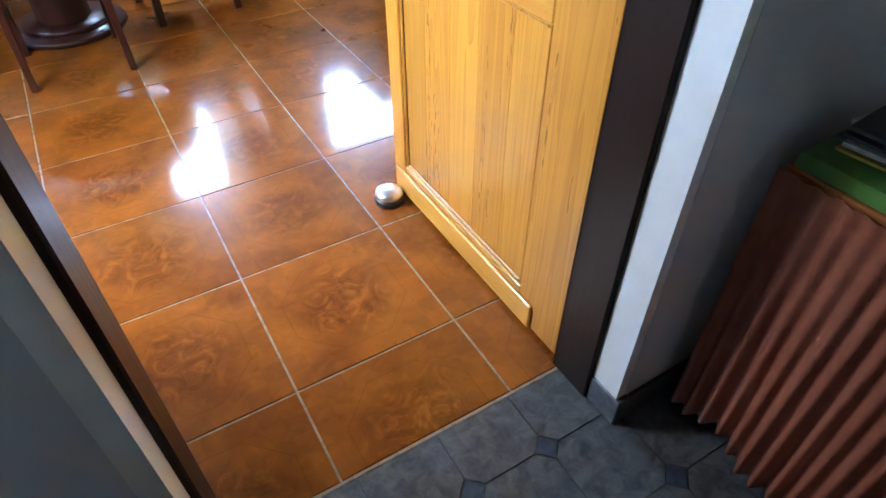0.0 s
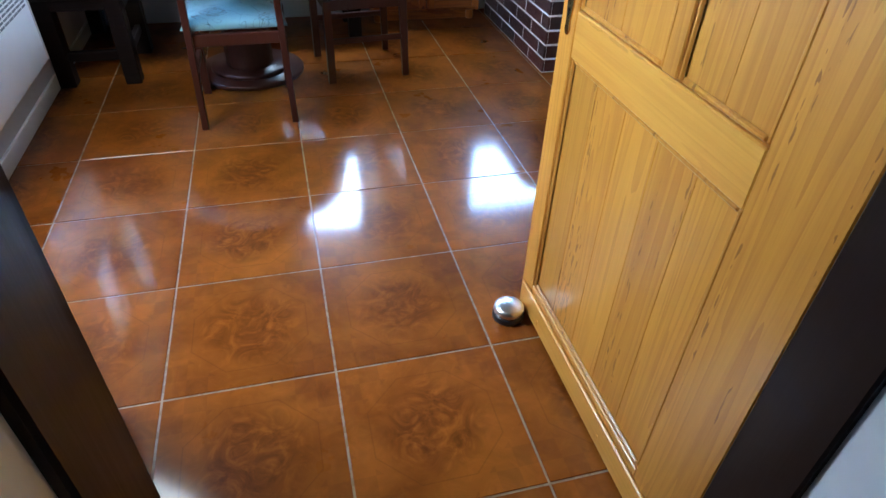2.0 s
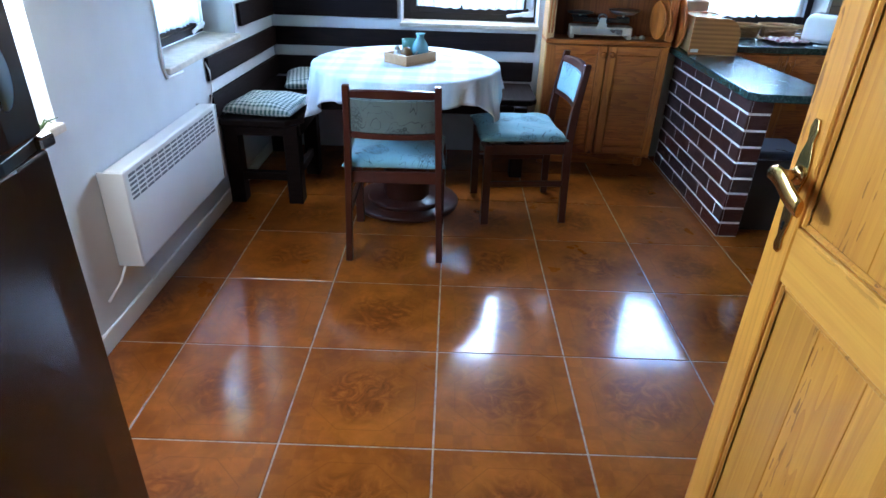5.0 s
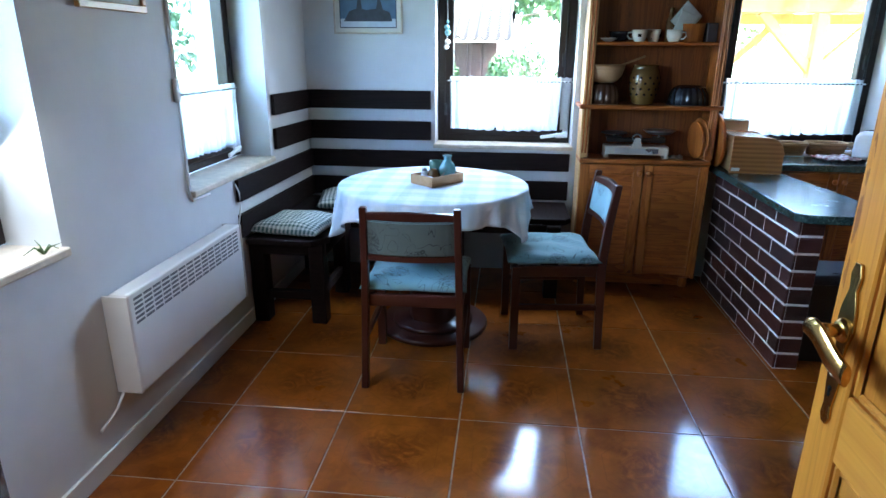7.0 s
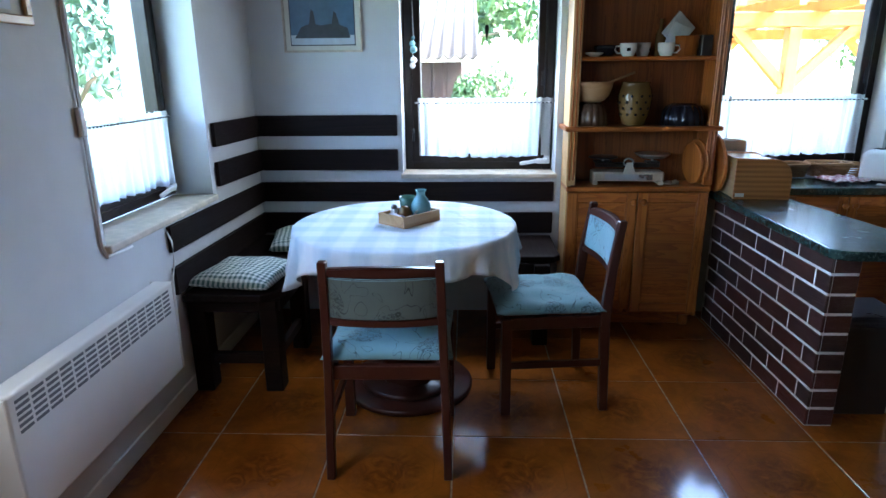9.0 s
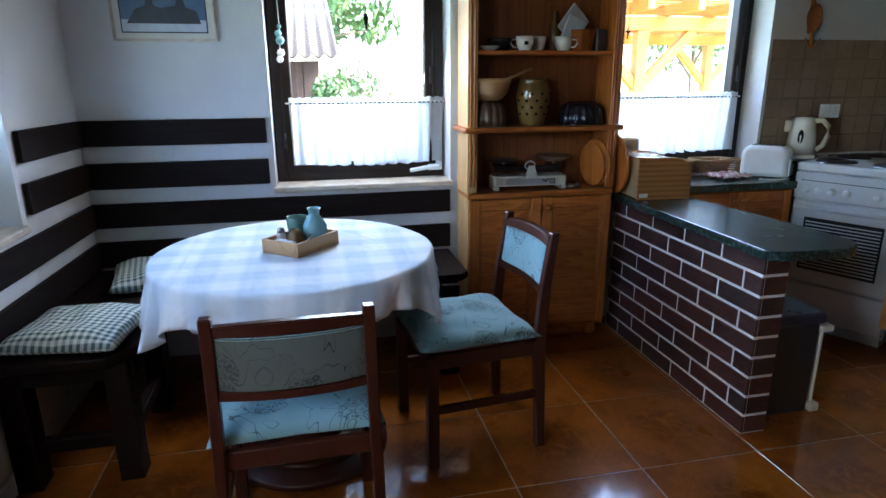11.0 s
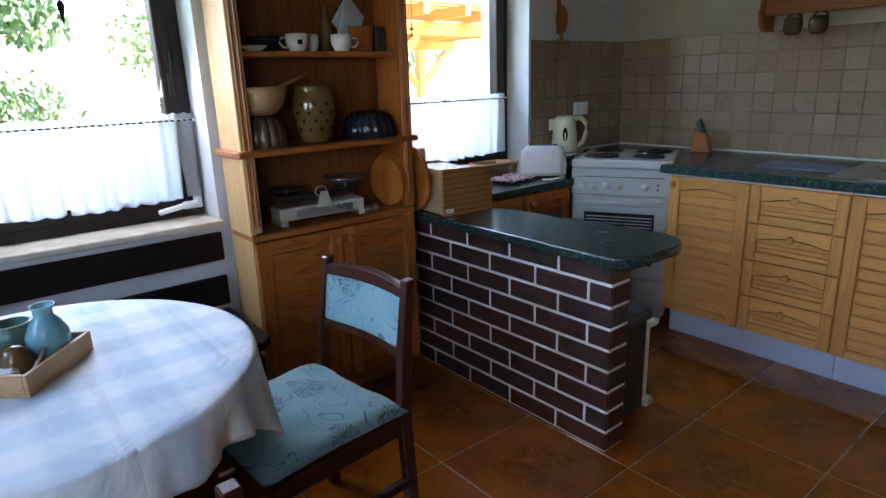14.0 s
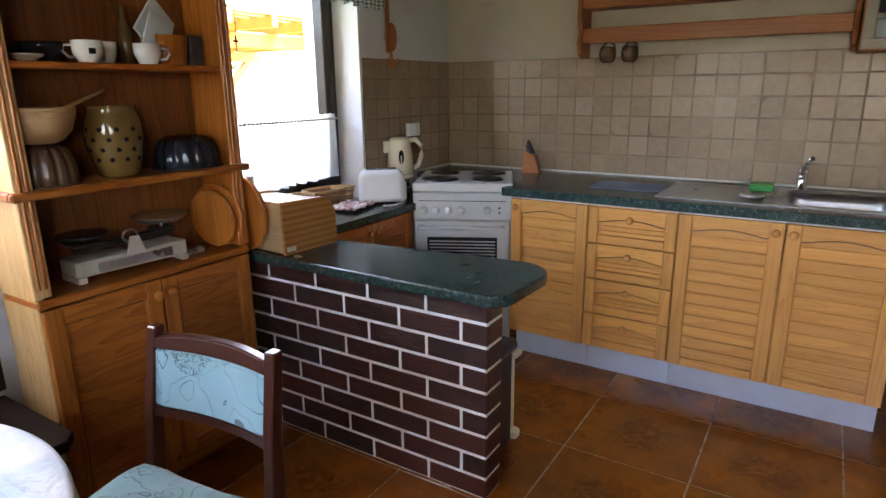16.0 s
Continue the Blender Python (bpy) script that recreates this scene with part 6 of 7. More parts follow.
# ---- heater ----
ht = thing("wall_heater", "white electric convector heater on the wall", "heater", pose(XL, 1.450, 0))
part("body", box(0.022, 0.09, -0.427, 0.427, 0.235, 0.595, 0.008, 2), M["heater"], ht)
for y in (-0.42, 0.39):
    part("bracket", box(0.0005, 0.026, y, y + 0.03, 0.28, 0.55, 0.001), M["slot"], ht, "dark wall bracket")
for col in range(14):
    part("grille", [box(0.0885, 0.0912, -0.399 + col * 0.0571, -0.399 + col * 0.0571 + 0.047, 0.482 + r * 0.0165, 0.4905 + r * 0.0165) for r in range(6)], M["vent"], ht, "block of dark outlet slots")
for y in (-0.434, 0.4272):
    part("side_cap", box(0.003, 0.093, y, y + 0.0068, 0.24, 0.592, 0.003), M["heater"], ht)
part("cable", tube([(0.03, -0.44, 0.245), (0.02, -0.47, 0.20), (0.012, -0.50, 0.18), (0.010, -0.55, 0.165)], 0.005, 8), M["heater"], ht)
solo("wall_cable", [tube([(XL + 0.006, 1.70, 2.3), (XL + 0.006, 1.63, 1.5), (XL + 0.006, 1.628, 0.80), (XL + 0.006, 1.65, 0.755), (XL + 0.006, 1.80, 0.75)], 0.005, 8), box(XL + 0.001, XL + 0.018, 1.612, 1.64, 1.15, 1.24, 0.004)], M["heater"], "white surface cable with in-line switch round the window niche", "cable")
solo("lamp_cord", tube([(XL + 0.006, 2.05, 0.74), (XL + 0.025, 2.045, 0.70), (XL + 0.022, 2.05, 0.62), (XL + 0.008, 2.045, 0.54), (XL + 0.008, 2.04, 0.30)], 0.004, 8), M["heater"], "white flex hanging beside the bench board", "cable")

# ---- fridge ----
fg = thing("fridge", "bronze-brown lacquered fridge freezer", "fridge", pose(-0.85, -0.265, 0))
part("body", box(-0.285, 0.235, -0.275, 0.272, 0.03, 1.46, 0.012, 2), M["fridge"], fg)
def bulged(z0, z1):
    return prism([(0.236, -0.278), (0.27, -0.278), (0.292, -0.262), (0.302, -0.18), (0.306, 0.0), (0.302, 0.18), (0.292, 0.262), (0.27, 0.276), (0.236, 0.276)], z0, z1, 0.006)
part("lower_door", bulged(0.06, 1.045), M["fridge"], fg)
part("upper_door", bulged(1.065, 1.455), M["fridge"], fg)
part("grip_recess", [prism([(0.24, -0.25), (0.309, -0.15), (0.311, 0.0), (0.309, 0.15), (0.285, 0.265), (0.24, 0.265)], 1.0455, 1.0645, 0.002)], M["black"], fg, "dark grip recess between the doors")
part("hinge", box(0.24, 0.30, 0.245, 0.277, 1.046, 1.064, 0.003), M["chrome"], fg)
part("badge", moved(turned([(0.024, 0), (0.024, 0.002), (0, 0.002)], 24), Matrix.Translation((0.2985, 0.20, 1.16)) @ pose(0, 0, 0, 0, 90, 0) @ Matrix.Diagonal((1.9, 1, 1, 1))), M["pic_sky"], fg, "oval blue sticker")
for x in (-0.25, 0.17):
    for y in (-0.25, 0.2):
        part("foot", box(x, x + 0.04, y, y + 0.04, 0, 0.03), M["black"], fg)

# ---- pictures ----
p1 = thing("framed_picture", "framed painting of a dark twin-towered castle in snow", "picture", pose(-0.698, YB - 0.002, 1.44))
part("frame", [box(-0.205, 0.205, -0.018, 0, 0, 0.010, 0.002), box(-0.205, 0.205, -0.018, 0, 0.335, 0.345, 0.002), box(-0.205, -0.195, -0.0175, 0, 0.010, 0.335, 0.002), box(0.195, 0.205, -0.0175, 0, 0.010, 0.335, 0.002)], M["sill"], p1)
part("mount", [box(-0.195, 0.195, -0.006, -0.001, 0.010, 0.335)], M["pic_mount"], p1)
part("mount_line", box(-0.170, 0.170, -0.0072, -0.006, 0.033, 0.312), M["pic_dark"], p1, "thin dark line round the painting")
part("painted_sky", box(-0.165, 0.165, -0.0085, -0.0072, 0.038, 0.307), M["pic_sky"], p1)
part("painted_snow", box(-0.165, 0.165, -0.0095, -0.0085, 0.038, 0.085), M["pic_snow"], p1)
cas = [(-0.145, 0.07), (0.145, 0.07), (0.13, 0.12), (0.09, 0.135), (0.075, 0.19), (0.062, 0.20), (0.05, 0.14), (-0.01, 0.132), (-0.035, 0.14), (-0.042, 0.20), (-0.055, 0.21), (-0.068, 0.14), (-0.11, 0.125)]
bm = prism(cas, 0.0096, 0.0108)
bm.transform(Matrix(((1, 0, 0, 0), (0, 0, -1, 0), (0, 1, 0, 0), (0, 0, 0, 1))))
bmesh.ops.recalc_face_normals(bm, faces=bm.faces)
part("painted_castle", bm, M["pic_dark"], p1)
p2 = thing("framed_picture", "small pale picture in a light wooden frame", "picture", pose(XL + 0.002, 1.305, 1.462))
part("frame", [box(0, 0.018, -0.178, 0.178, 0, 0.024, 0.003), box(0, 0.018, -0.178, 0.178, 0.276, 0.30, 0.003), box(0, 0.0175, -0.178, -0.154, 0.024, 0.276, 0.003), box(0, 0.0175, 0.154, 0.178, 0.024, 0.276, 0.003)], M["oak"], p2)
part("print", box(0.001, 0.007, -0.154, 0.154, 0.024, 0.276), M["pic_mount"], p2)
part("printed_motif", [box(0.007, 0.008, -0.07, 0.06, 0.06, 0.20), box(0.008, 0.0086, -0.11, 0.11, 0.035, 0.07)], M["pic_snow"], p2)

# ---- window ornaments ----
orn = thing("window_ornament", "string of teal beads with a pale wooden heart", "ornament", pose(-0.243, FY - 0.03, 1.36))
part("string", tube([(0, 0, 0.05), (0.004, 0, 0.16), (0.0, 0.004, 0.34)], 0.002, 6), M["white"], orn)
for k, (z, r, mt) in enumerate(((0.04, 0.019, "ceramic"), (0.012, 0.017, "ceramic"), (0.095, 0.021, "teal"), (0.125, 0.017, "teal"), (0.155, 0.011, "teal"))):
    part("bead", moved(turned([(0, -r), (r * 0.7, -r * 0.7), (r, 0), (r * 0.7, r * 0.7), (0, r)], 18), Matrix.Translation((0.003 * (-1) ** k, 0, z))), M[mt], orn)
solo("window_pendant", [moved(prism([(-0.012, 0.03), (0, -0.04), (0.012, 0.03), (0.006, 0.045), (-0.006, 0.045)], 0, 0.008, 0.002), pose(0, 0, 0, 90)), tube([(0, -0.004, 0.045), (0, -0.004, 0.55)], 0.0012, 5)], M["slot"], "small dark pendant hanging in the window", "ornament", "", pose(0.155, FY - 0.03, 1.53))
def ruffle(width, drop):
    """A gathered strip of cloth hanging from z 0, its lower hem wavy; built flat on x and y, so that the check runs along it."""
    bm = bmesh.new()
    nx, nz = 160, 8
    g = [[bm.verts.new(((i / nx - 0.5) * width, -drop * k / nz - (0.006 * math.sin(i * 0.55) if k == nz else 0), 0.010 * (0.3 + k / nz) * math.sin(i * 0.62 + 0.8 * math.sin(i * 0.11)))) for i in range(nx + 1)] for k in range(nz + 1)]
    for k in range(nz):
        for i in range(nx):
            bm.faces.new((g[k][i], g[k + 1][i], g[k + 1][i + 1], g[k][i + 1])).smooth = True
    return bm


hc = thing("hanging_chain", "thin dark bead chain with a small cross on the hutch", "ornament", pose(1.287, 2.83, 1.47))
part("chain", [tube([(0.004 * math.sin(i * 1.3), 0, 0.03 + 0.04 * i), (0.004 * math.sin((i + 1) * 1.3), 0, 0.03 + 0.04 * (i + 1))], 0.0012, 5) for i in range(13)], M["slot"], hc)
for i in range(10):
    part("bead", moved(turned([(0, -0.0045), (0.0045, 0), (0, 0.0045)], 8), Matrix.Translation((0.004 * math.sin((i + 1) * 1.3), 0, 0.07 + 0.04 * i))), M["slot"], hc)
part("cross", [box(-0.003, 0.003, -0.002, 0.002, -0.02, 0.03, 0.001), box(-0.012, 0.012, -0.0019, 0.0019, 0.008, 0.015, 0.001)], M["slot"], hc, "small dark cross")
part("hook", tube([(0.0, 0, 0.55), (0.0, 0.004, 0.562), (0.0, 0.03, 0.562)], 0.002, 6), M["brass"], hc)
va = thing("window_valance", "green and white gingham valance over the kitchen window", "curtain", pose(1.85, YB - 0.035, 1.93))
vc = part("cloth", ruffle(1.16, 0.225), M["valance"], va)
vc.matrix_local = pose(0, 0, 0, 90, 0, 0)
vc.modifiers.new("thickness", "SOLIDIFY").thickness = 0.002
part("rod", [tube([(-0.60, 0.012, 0.0), (0.60, 0.012, 0.0)], 0.007, 10), box(-0.56, -0.545, 0.012, 0.034, -0.01, 0.01), box(0.545, 0.56, 0.012, 0.034, -0.01, 0.01)], M["shelfwood"], va, "brown wooden curtain rod")
bg = thing("yellow_bag", "full yellow plastic bag slumped beside the kitchen cabinet", "bag", pose(2.615, 0.655, 0))
sack = pillow(0.17, 0.18, 0.20, 12)
part("sack", sack, M["bag"], bg)
part("tied_neck", [moved(turned([(0.016, 0), (0.012, 0.02), (0.03, 0.055), (0.024, 0.06), (0, 0.03)], 14), Matrix.Translation((0.0, 0, 0.195)))], M["bag"], bg)
pl = thing("potted_sprig", "small green sprig on the window board", "plant", pose(XL - 0.005, 0.835, 0.795))
part("leaf", [tube([(0, 0, 0.0), (0.02 * math.cos(a), 0.02 * math.sin(a), 0.02), (0.05 * math.cos(a), 0.05 * math.sin(a), 0.03 - 0.03 * (i % 2))], 0.004, 6, taper=0.2) for i, a in enumerate((0.3, 1.4, 2.6, 3.7, 5.0))], M["leaf"], pl)

# ---- hall ----
cb = thing("curtained_shelf", "low hall shelf hidden behind a rust-red pleated curtain", "shelf", pose(0.768, -0.945, 0))
part("top_board", box(0.0, 0.45, -1.1, 0.0, 0.672, 0.695, 0.003), M["shelfwood"], cb)
part("side_panel", [box(0.02, 0.45, -0.03, -0.008, 0, 0.672), box(0.02, 0.45, -1.1, -1.08, 0, 0.672), box(0.43, 0.45, -1.08, -0.03, 0, 0.672)], M["shelfwood"], cb)
bm = bmesh.new()
n, nz = 300, 14
g = []
for k in range(nz + 1):
    v = k / nz
    row = []
    for i in range(n + 1):
        u = i / n
        amp = 0.006 + 0.015 * v
        x = -0.012 - amp * (math.sin(u * 185 + 1.6 * math.sin(u * 9)) * 0.6 + 0.4 * math.sin(u * 47 + 1.0)) - 0.012 * v
        z = 0.69 - v * (0.655 - 0.02 * math.sin(u * 8) - 0.015 * math.sin(u * 30))
        row.append(bm.verts.new((x, -1.1 + 1.105 * u, z)))
    g.append(row)
for k in range(nz):
    for i in range(n):
        bm.faces.new((g[k][i], g[k][i + 1], g[k + 1][i + 1], g[k + 1][i])).smooth = True
cu = part("curtain", bm, M["rust"], cb, "rust-red pleated cotton curtain")
cu.modifiers.new("thickness", "SOLIDIFY").thickness = 0.003
solo("green_folder", box(-0.16, 0.16, -0.2, 0.2, 0, 0.028, 0.003), M["green"], "grass-green folder lying on the hall shelf", "folder", "", pose(0.937, -1.15, 0.6955, 0, 0, 2))
z = 0.7240
for k, (mt, w, d, h, a) in enumerate((("paper_y", 0.20, 0.29, 0.006, 6), ("paper_d", 0.21, 0.28, 0.007, -5), ("paper", 0.20, 0.285, 0.008, 9), ("paper_d", 0.20, 0.28, 0.006, 3), ("paper", 0.19, 0.27, 0.009, -8), ("paper_d", 0.2, 0.28, 0.006, 5))):
    solo("magazine", box(-w / 2, w / 2, -d / 2, d / 2, 0, h, 0.001), M[mt], "printed magazine in the pile on the green folder", "magazine", "magazines on the hall shelf", pose(0.935, -1.115, z, 0, 0, a))
    z += h + 0.0005

# ---- outdoors ----
structure("ground", box(-60, 60, -60, 120, -0.72, -0.60), M["grass"], "sunlit dry grass round the house", "ground")
structure("foundation", box(-1.68, XR + 0.28, -3.38, YB + 0.34, -0.61, -0.125), M["mortar"], "plastered plinth under the house walls", "foundation")
ev = thing("eaves", "boarded roof eaves of yellow-glazed pine", "eaves", pose(XL - 0.36, 1.2, 2.60))
ev["kind"] = "structure"
for i in range(4):
    part("soffit_board", box(-0.10 - i * 0.104, -0.002 - i * 0.104, -2.6, 2.6, 0, 0.018, 0.003), M["soffit"], ev)
part("fascia", box(-0.445, -0.42, -2.6, 2.6, -0.04, 0.16, 0.004), M["soffit"], ev)
sd = thing("garden_shed", "low red-brown board shed with a corrugated roof", "shed", pose(-1.12, 6.2, -0.6))
part("wall", box(-1.2, 1.12, 0, 2.2, 0, 2.04), M["shed"], sd)
for i in range(15):
    part("plank", box(-1.2 + i * 0.155, -1.2 + i * 0.155 + 0.148, -0.022, -0.001, 0, 2.04, 0.003), M["shed"], sd)
bm = bmesh.new()
n = 192
a = [[bm.verts.new((-1.4 + 2.68 * i / n, y, zz + 0.022 * math.cos(i * 2 * math.pi * 24 / n))) for i in range(n + 1)] for y, zz in ((-0.3, 2.09), (2.4, 3.0))]
for i in range(n):
    bm.faces.new((a[0][i], a[0][i + 1], a[1][i + 1], a[1][i])).smooth = True
rf = part("roof", bm, M["roofsheet"], sd, "grey corrugated roof sheet")
rf.modifiers.new("thickness", "SOLIDIFY").thickness = 0.02


def leaf_cloud(count, size, place, seed):
    """Many small bent leaves scattered by the function place(rng)."""
    rng = random.Random(seed)
    verts, faces = [], []
    for _ in range(count):
        p = Vector(place(rng))
        e = Euler((rng.uniform(0, 6.28), rng.uniform(0, 6.28), rng.uniform(0, 6.28))).to_matrix()
        s = size * rng.uniform(0.6, 1.3)
        k = len(verts)
        for q in ((-0.5, 0, 0), (0, -0.28, 0.06), (0.5, 0, 0), (0, 0.28, 0.06)):
            verts.append(tuple(p + e @ (Vector(q) * s)))
        faces.append((k, k + 1, k + 2, k + 3))
    me = bpy.data.meshes.new("leaves")
    me.from_pydata(verts, [], faces)
    return me


def plant(name, label, cat, m, mesh, material, stems, group=""):
    t = thing(name, label, cat, m, group)
    mesh.materials.append(material)
    c = new("crown", mesh)
    c.parent = t
    part("trunk", stems, M["bark"], t)
    return t


def blob(cx_, cy_, cz, rx, ry, rz):
    def f(rng):
        while True:
            v = Vector((rng.uniform(-1, 1), rng.uniform(-1, 1), rng.uniform(-1, 1)))
            if v.length < 1 and noise.noise(v * 2.3 + Vector((cx_, cy_, cz))) > -0.15:
                return (cx_ + v.x * rx, cy_ + v.y * ry, cz + v.z * rz)
    return f


def multi(blobs):
    fs = [blob(*b) for b in blobs]
    return lambda rng: rng.choice(fs)(rng)


plant("climbing_plant", "leafy green climber growing up the shed wall", "climber", pose(0.15, 5.98, -0.6), leaf_cloud(2000, 0.055, multi([(-0.12, 0, 1.72, 0.14, 0.14, 0.2), (0.12, 0, 1.77, 0.28, 0.2, 0.28), (0.3, 0.05, 1.45, 0.3, 0.2, 0.4), (-0.62, 0, 1.62, 0.10, 0.1, 0.22)]), 5), M["leaf"], [tube([(0, 0, 0), (0.05, 0, 0.7), (-0.1, 0, 1.5)], 0.02, 6), tube([(0.05, 0, 0.6), (0.25, 0, 1.4)], 0.014, 6)])
solo("timber_prop", moved(box(-0.07, 0.07, -0.07, 0.07, -0.75, 0.75, 0.01), pose(0, 0, 0, 0, -52, 0)), M["shed"], "weathered timber leaning beside the shed", "timber", "", pose(0.74, 6.3, 0.85))
def branching(h, r, off):
    """Trunk and limbs of a tree whose crown leans by off."""
    out = [tube([(0, 0, 0), (0.05, 0.02, h * 0.3), (off * 0.4, 0.05, h * 0.6)], 0.12, 8, taper=0.45)]
    for i in range(5):
        ca, sa = math.cos(i * 2.4), math.sin(i * 2.4)
        out.append(tube([(off * 0.1, 0.02, h * (0.3 + 0.05 * i)), (off * 0.6 + 0.35 * r * ca, 0.35 * r * sa, h * (0.45 + 0.07 * i)), (off + 0.6 * r * ca, 0.6 * r * sa, h * (0.5 + 0.08 * i))], 0.045, 6, taper=0.4))
    return out


for x, y, h, r, off, mt, sd_ in ((-2.6, 12.5, 5.6, 1.0, 3.3, "leaf", 11), (4.8, 16.5, 5.0, 1.8, 0, "leaf_c", 13), (10.5, 16.0, 5.2, 1.8, 0, "leaf", 14), (-6.4, 6.6, 4.6, 1.5, 0, "leaf_b", 15), (-5.75, 8.5, 4.1, 1.3, 0, "leaf_b", 16), (-10.5, 1.0, 4.6, 1.7, 0, "leaf_b", 17)):
    bl = [(off + r * 0.55 * math.cos(i * 2.4), r * 0.55 * math.sin(i * 2.4), h * (0.52 + 0.085 * (i % 6)), r * 0.55, r * 0.55, r * 0.42) for i in range(9)]
    plant("tree", "leafy garden tree in full sun", "tree", pose(x, y, -0.6), leaf_cloud(2200, 0.19, multi(bl), sd_), M[mt], branching(h, r, off), "garden trees")
for x, y, h, sd_ in ((2.0, 9.6, 1.75, 21), (3.9, 10.2, 1.6, 22), (1.2, 11.0, 1.5, 23)):
    plant("garden_bush", "low yellow-green garden bush in full sun", "bush", pose(x, y, -0.6), leaf_cloud(700, 0.12, multi([(0, 0, h * 0.55, 0.5, 0.4, h * 0.45), (0.3, 0, h * 0.4, 0.4, 0.3, h * 0.35), (-0.35, 0.1, h * 0.45, 0.35, 0.3, h * 0.4)]), sd_), M["leaf_c"], [tube([(0, 0, 0), (0.05, 0, h * 0.5)], 0.02, 6), tube([(0, 0, 0.1), (-0.2, 0, h * 0.5)], 0.015, 6)], "garden bushes")

pg = thing("pergola", "orange-glazed timber pergola with braced posts", "pergola", pose(3.15, 6.0, -0.6))
for x, y in ((0, 0), (2.6, 0), (0, 2.6), (2.6, 2.6)):
    part("post", box(x - 0.06, x + 0.06, y - 0.06, y + 0.06, 0, 2.32, 0.006), M["orange"], pg)
    for s in (-1, 1):
        part("brace", moved(box(-0.045, 0.045, -0.04, 0.04, 0, 0.78, 0.005), Matrix.Translation((x + s * 0.02, y, 1.78)) @ pose(0, 0, 0, 0, s * 45, 0)), M["orange"], pg)
for y in (0, 2.6):
    part("beam", box(-0.85, 3.4, y - 0.06, y + 0.06, 2.325, 2.46, 0.006), M["orange"], pg)
for i in range(9):
    x = -0.75 + i * 0.5
    part("rafter", box(x - 0.035, x + 0.035, -0.6, 3.2, 2.461, 2.56, 0.004), M["orange"], pg)
part("roof_boarding", [box(-0.9, 3.5, -0.6 + i * 0.19, -0.6 + i * 0.19 + 0.10, 2.562, 2.585) for i in range(20)], M["orange"], pg)
fc = thing("stick_fence", "rustic fence of thin upright sticks", "fence", pose(6.2, 10.5, -0.6))
for i in range(34):
    rng = random.Random(i)
    x = -3.2 + i * 0.2
    part("stick", tube([(x, 0, 0), (x + rng.uniform(-0.03, 0.03), 0, 1.9 + rng.uniform(-0.12, 0.2))], 0.028, 6, taper=0.7), M["bark"], fc)
part("rail", [tube([(-3.3, 0.03, 0.6), (3.5, 0.03, 0.6)], 0.03, 6), tube([(-3.3, 0.03, 1.4), (3.5, 0.03, 1.4)], 0.03, 6)], M["bark"], fc)

# ---- pieces: floor tiles, hall tiles, wall tiles, bricks ----
def piece(name, me, parent, loc, rz=0.0):
    ob = new(name, me)
    ob.parent = parent
    ob.location = loc
    ob.rotation_euler = (0, 0, rz)
    return ob


def plate_mesh(name, w, d, material, th=0.008, r=0.0012):
    bm = box(-w / 2, w / 2, -d / 2, d / 2, -th, 0, 0)
    es = [e for e in bm.edges if e.verts[0].co.z > -1e-6 and e.verts[1].co.z > -1e-6]
    bmesh.ops.bevel(bm, geom=es, offset=r, segments=1, affect="EDGES")
    return mesh_of(name, bm, material)


meshes = {}
G = 0.0062
rng = random.Random(4)
for i in range(-3, 7):
    for j in range(-2, 7):
        x0, x1 = max(i * TILE, XL), min((i + 1) * TILE, XR)
        y0, y1 = max(j * TILE, YD + 0.003), min((j + 1) * TILE, YB)
        if x1 - x0 < 0.02 or y1 - y0 < 0.02:
            continue
        key = (i <= -3, i >= 6, j <= -2, j >= 6)
        if key not in meshes:
            cxm, cym = (i + 0.5) * TILE, (j + 0.5) * TILE
            bm = box(x0 + G / 2 - cxm, x1 - G / 2 - cxm, y0 + G / 2 - cym, y1 - G / 2 - cym, -0.008, 0)
            es = [e for e in bm.edges if e.verts[0].co.z > -1e-6 and e.verts[1].co.z > -1e-6]
            bmesh.ops.bevel(bm, geom=es, offset=0.0012, segments=1, affect="EDGES")
            meshes[key] = mesh_of("floor_tile", bm, M["tile"])
        piece("tile", meshes[key], floor, ((i + 0.5) * TILE, (j + 0.5) * TILE, rng.uniform(-0.0002, 0.0002)))

P, c = 0.2, 0.032
o = P / 2 - 0.002
bm = prism([(-o + c, -o), (o - c, -o), (o, -o + c), (o, o - c), (o - c, o), (-o + c, o), (-o, o - c), (-o, -o + c)], -0.008, 0)
oct_me = mesh_of("octagon_tile", bm, M["slate"])
bm = prism([(0, -c + 0.002), (c - 0.002, 0), (0, c - 0.002), (-c + 0.002, 0)], -0.008, 0)
dot_me = mesh_of("inset_tile", bm, M["slate_dot"])
for i in range(-4, 6):
    for j in range(0, 5):
        x, y = 0.332 + i * P, -0.98 - j * P
        piece("octagon_tile", oct_me, floor_hall, (x, y, 0))
        piece("inset_tile", dot_me, floor_hall, (x + P / 2, y + P / 2, 0))
half = mesh_of("octagon_tile", prism([(-o, -o + c), (-o + c, -o), (o - c, -o), (o, -o + c), (o, 0.055), (-o, 0.055)], -0.008, 0), M["slate"])
for i in range(-4, 6):
    piece("octagon_tile", half, floor_hall, (0.332 + i * P, -0.78, 0))

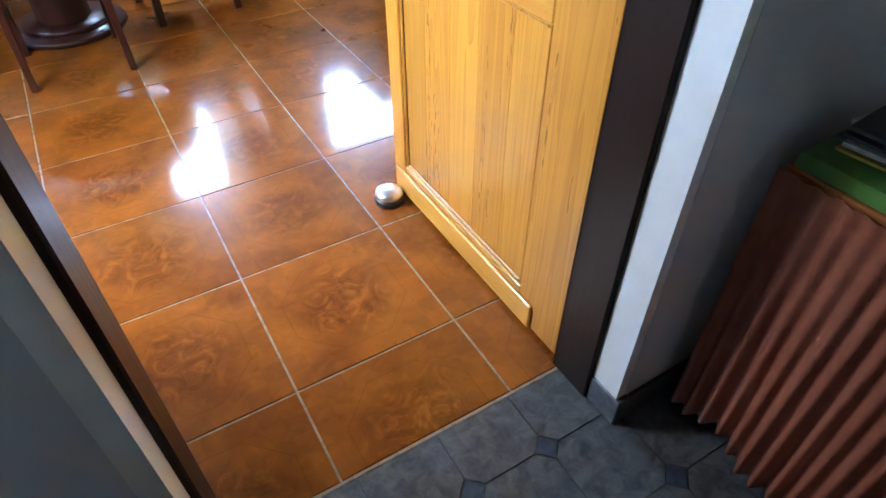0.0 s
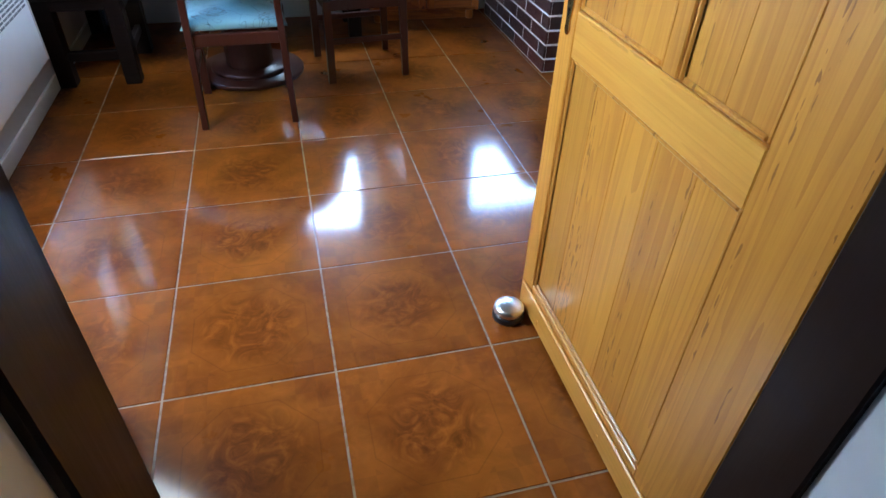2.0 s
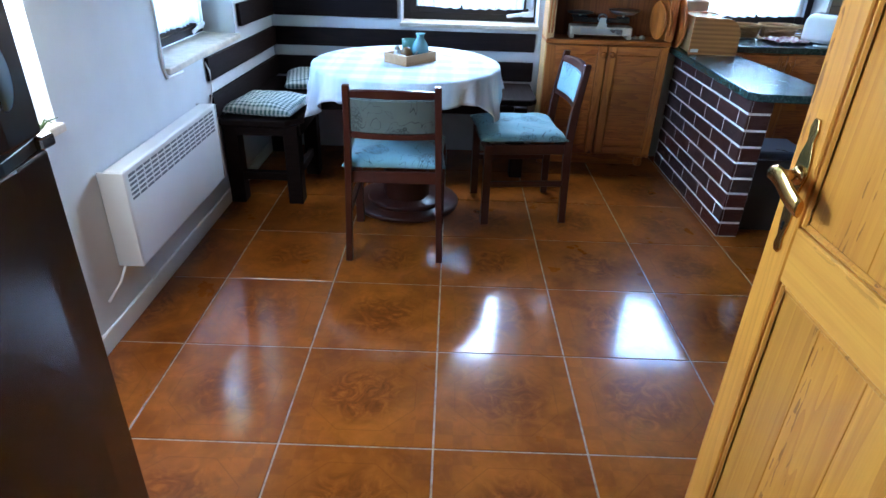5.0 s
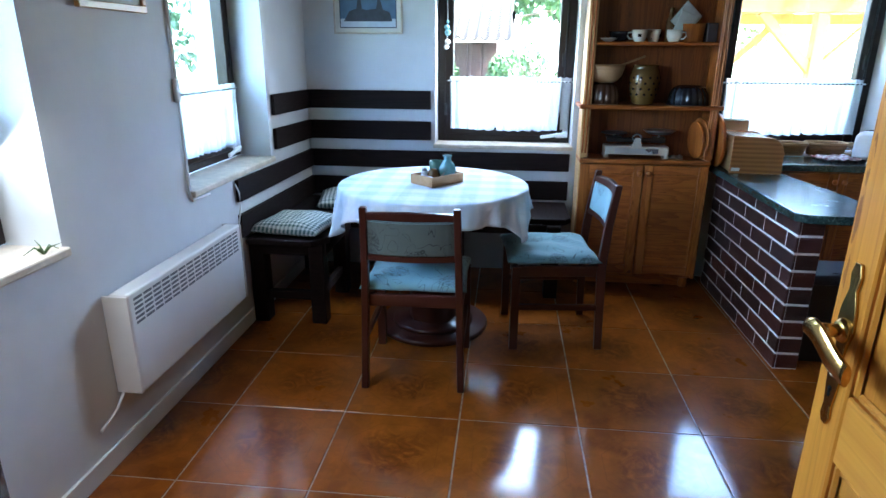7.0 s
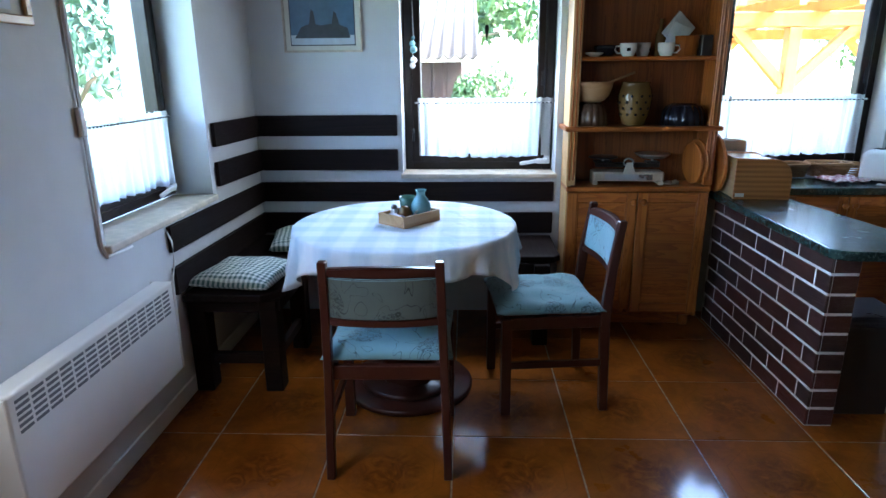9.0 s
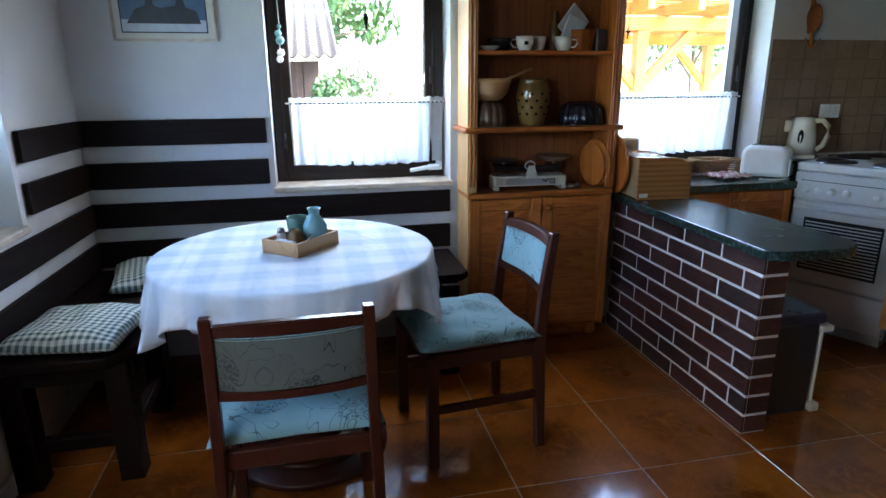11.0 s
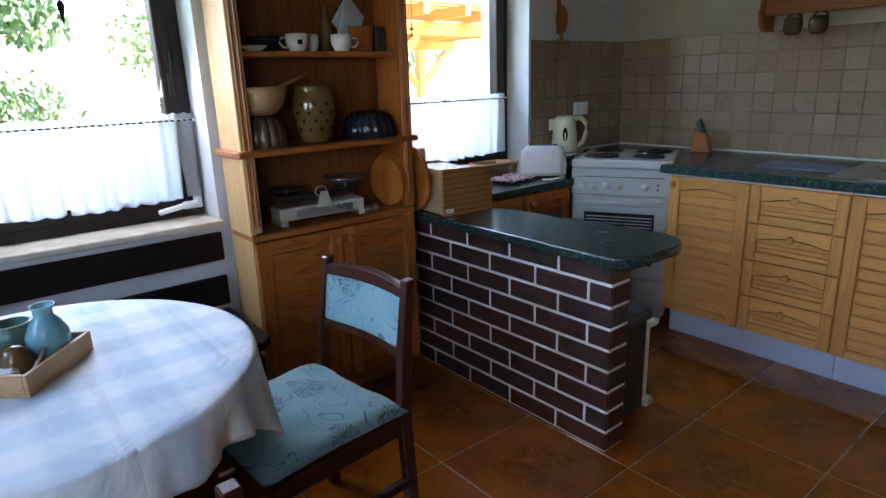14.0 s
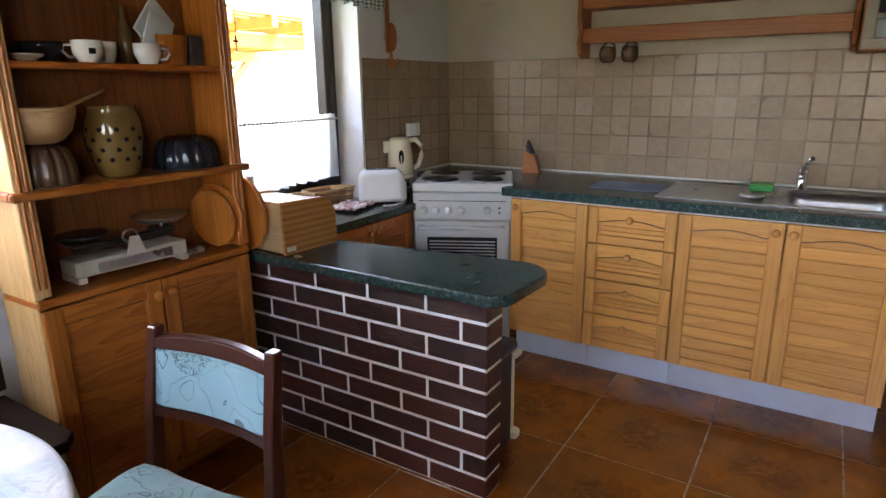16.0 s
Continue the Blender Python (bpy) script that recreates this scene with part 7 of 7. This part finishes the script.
# kitchen wall tiles, ten centimetres square
tiles_e = structure("wall_tiling_east", box(XR - 0.005, XR - 0.0005, 0.60, YB - 0.007, 0.865, 1.470), M["tilegrout"], "small square beige tiles behind the worktop", "wall tiles")
tiles_n = structure("wall_tiling_north", box(2.262, XR - 0.006, YB - 0.006, YB - 0.0005, 0.865, 1.470), M["tilegrout"], "small square beige tiles beside the kitchen window", "wall tiles")
tm = plate_mesh("wall_tile", 0.0962, 0.0962, M["walltile"], 0.007, 0.0032)
em = mesh_of("wall_motif", [tube([(0.024 * math.cos(k * 0.785), 0.024 * math.sin(k * 0.785), 0.0004) for k in range(8)], 0.0012, 5, True), box(-0.014, 0.0, -0.012, 0.014, -0.001, 0.0008), box(0.003, 0.016, -0.016, 0.008, -0.001, 0.0008)], M["decor"])
tm_pale = plate_mesh("decor_tile", 0.0955, 0.0955, M["pale_tile"], 0.007, 0.002)
rng = random.Random(9)
decor = {(8, 3), (15, 3), (19, 1), (5, 4), (11, 1), (3, 2), (12, 4)}
for i in range(24):
    for j in range(6):
        y = YB - 0.058 - i * 0.1
        if y < 0.62:
            continue
        ob = piece("tile", tm_pale if (i, j) in decor else tm, tiles_e, (XR - 0.0055, y, 0.92 + j * 0.1))
        ob.rotation_euler = (rng.uniform(-0.008, 0.008), radians(-90) + rng.uniform(-0.008, 0.008), 0)
        if (i, j) in decor:
            d = piece("motif", em, ob, (0, 0, 0.0002))
for i in range(8):
    for j in range(6):
        ob = piece("tile", tm, tiles_n, (2.312 + i * 0.1, YB - 0.0065, 0.92 + j * 0.1))
        ob.rotation_euler = (radians(90) + rng.uniform(-0.008, 0.008), rng.uniform(-0.008, 0.008), 0)

# bricks
CH, JT, BL = 0.0777, 0.0100, 0.2415
bricks = {}
def brick_mesh(ln, wd, h):
    key = (round(ln, 4), round(wd, 4), round(h, 4))
    if key not in bricks:
        bricks[key] = mesh_of("brick", box(-wd / 2, wd / 2, -ln / 2, ln / 2, 0, h, 0.0025), M["brick"])
    return bricks[key]


for r in range(9):
    z0 = 0.003 + r * CH
    h = min(CH - JT, 0.689 - z0)
    first = 0.2315 if r % 2 == 0 else 0.0995
    for x, ya in ((BX0 + 0.006, BY0), (BX1 - 0.006, BY0 + 0.013)):
        y, ln = ya, first
        while y < BY1 - 0.03:
            e = min(y + ln, BY1)
            piece("brick", brick_mesh(e - y - JT, 0.012, h), bw_core, (x, (y + e - JT) / 2, z0))
            y, ln = e, BL
    piece("brick", brick_mesh(BX1 - BX0 - 0.013, 0.012, h), bw_core, ((BX0 + BX1) / 2 + 0.0065, BY0 + 0.006, z0), radians(90))
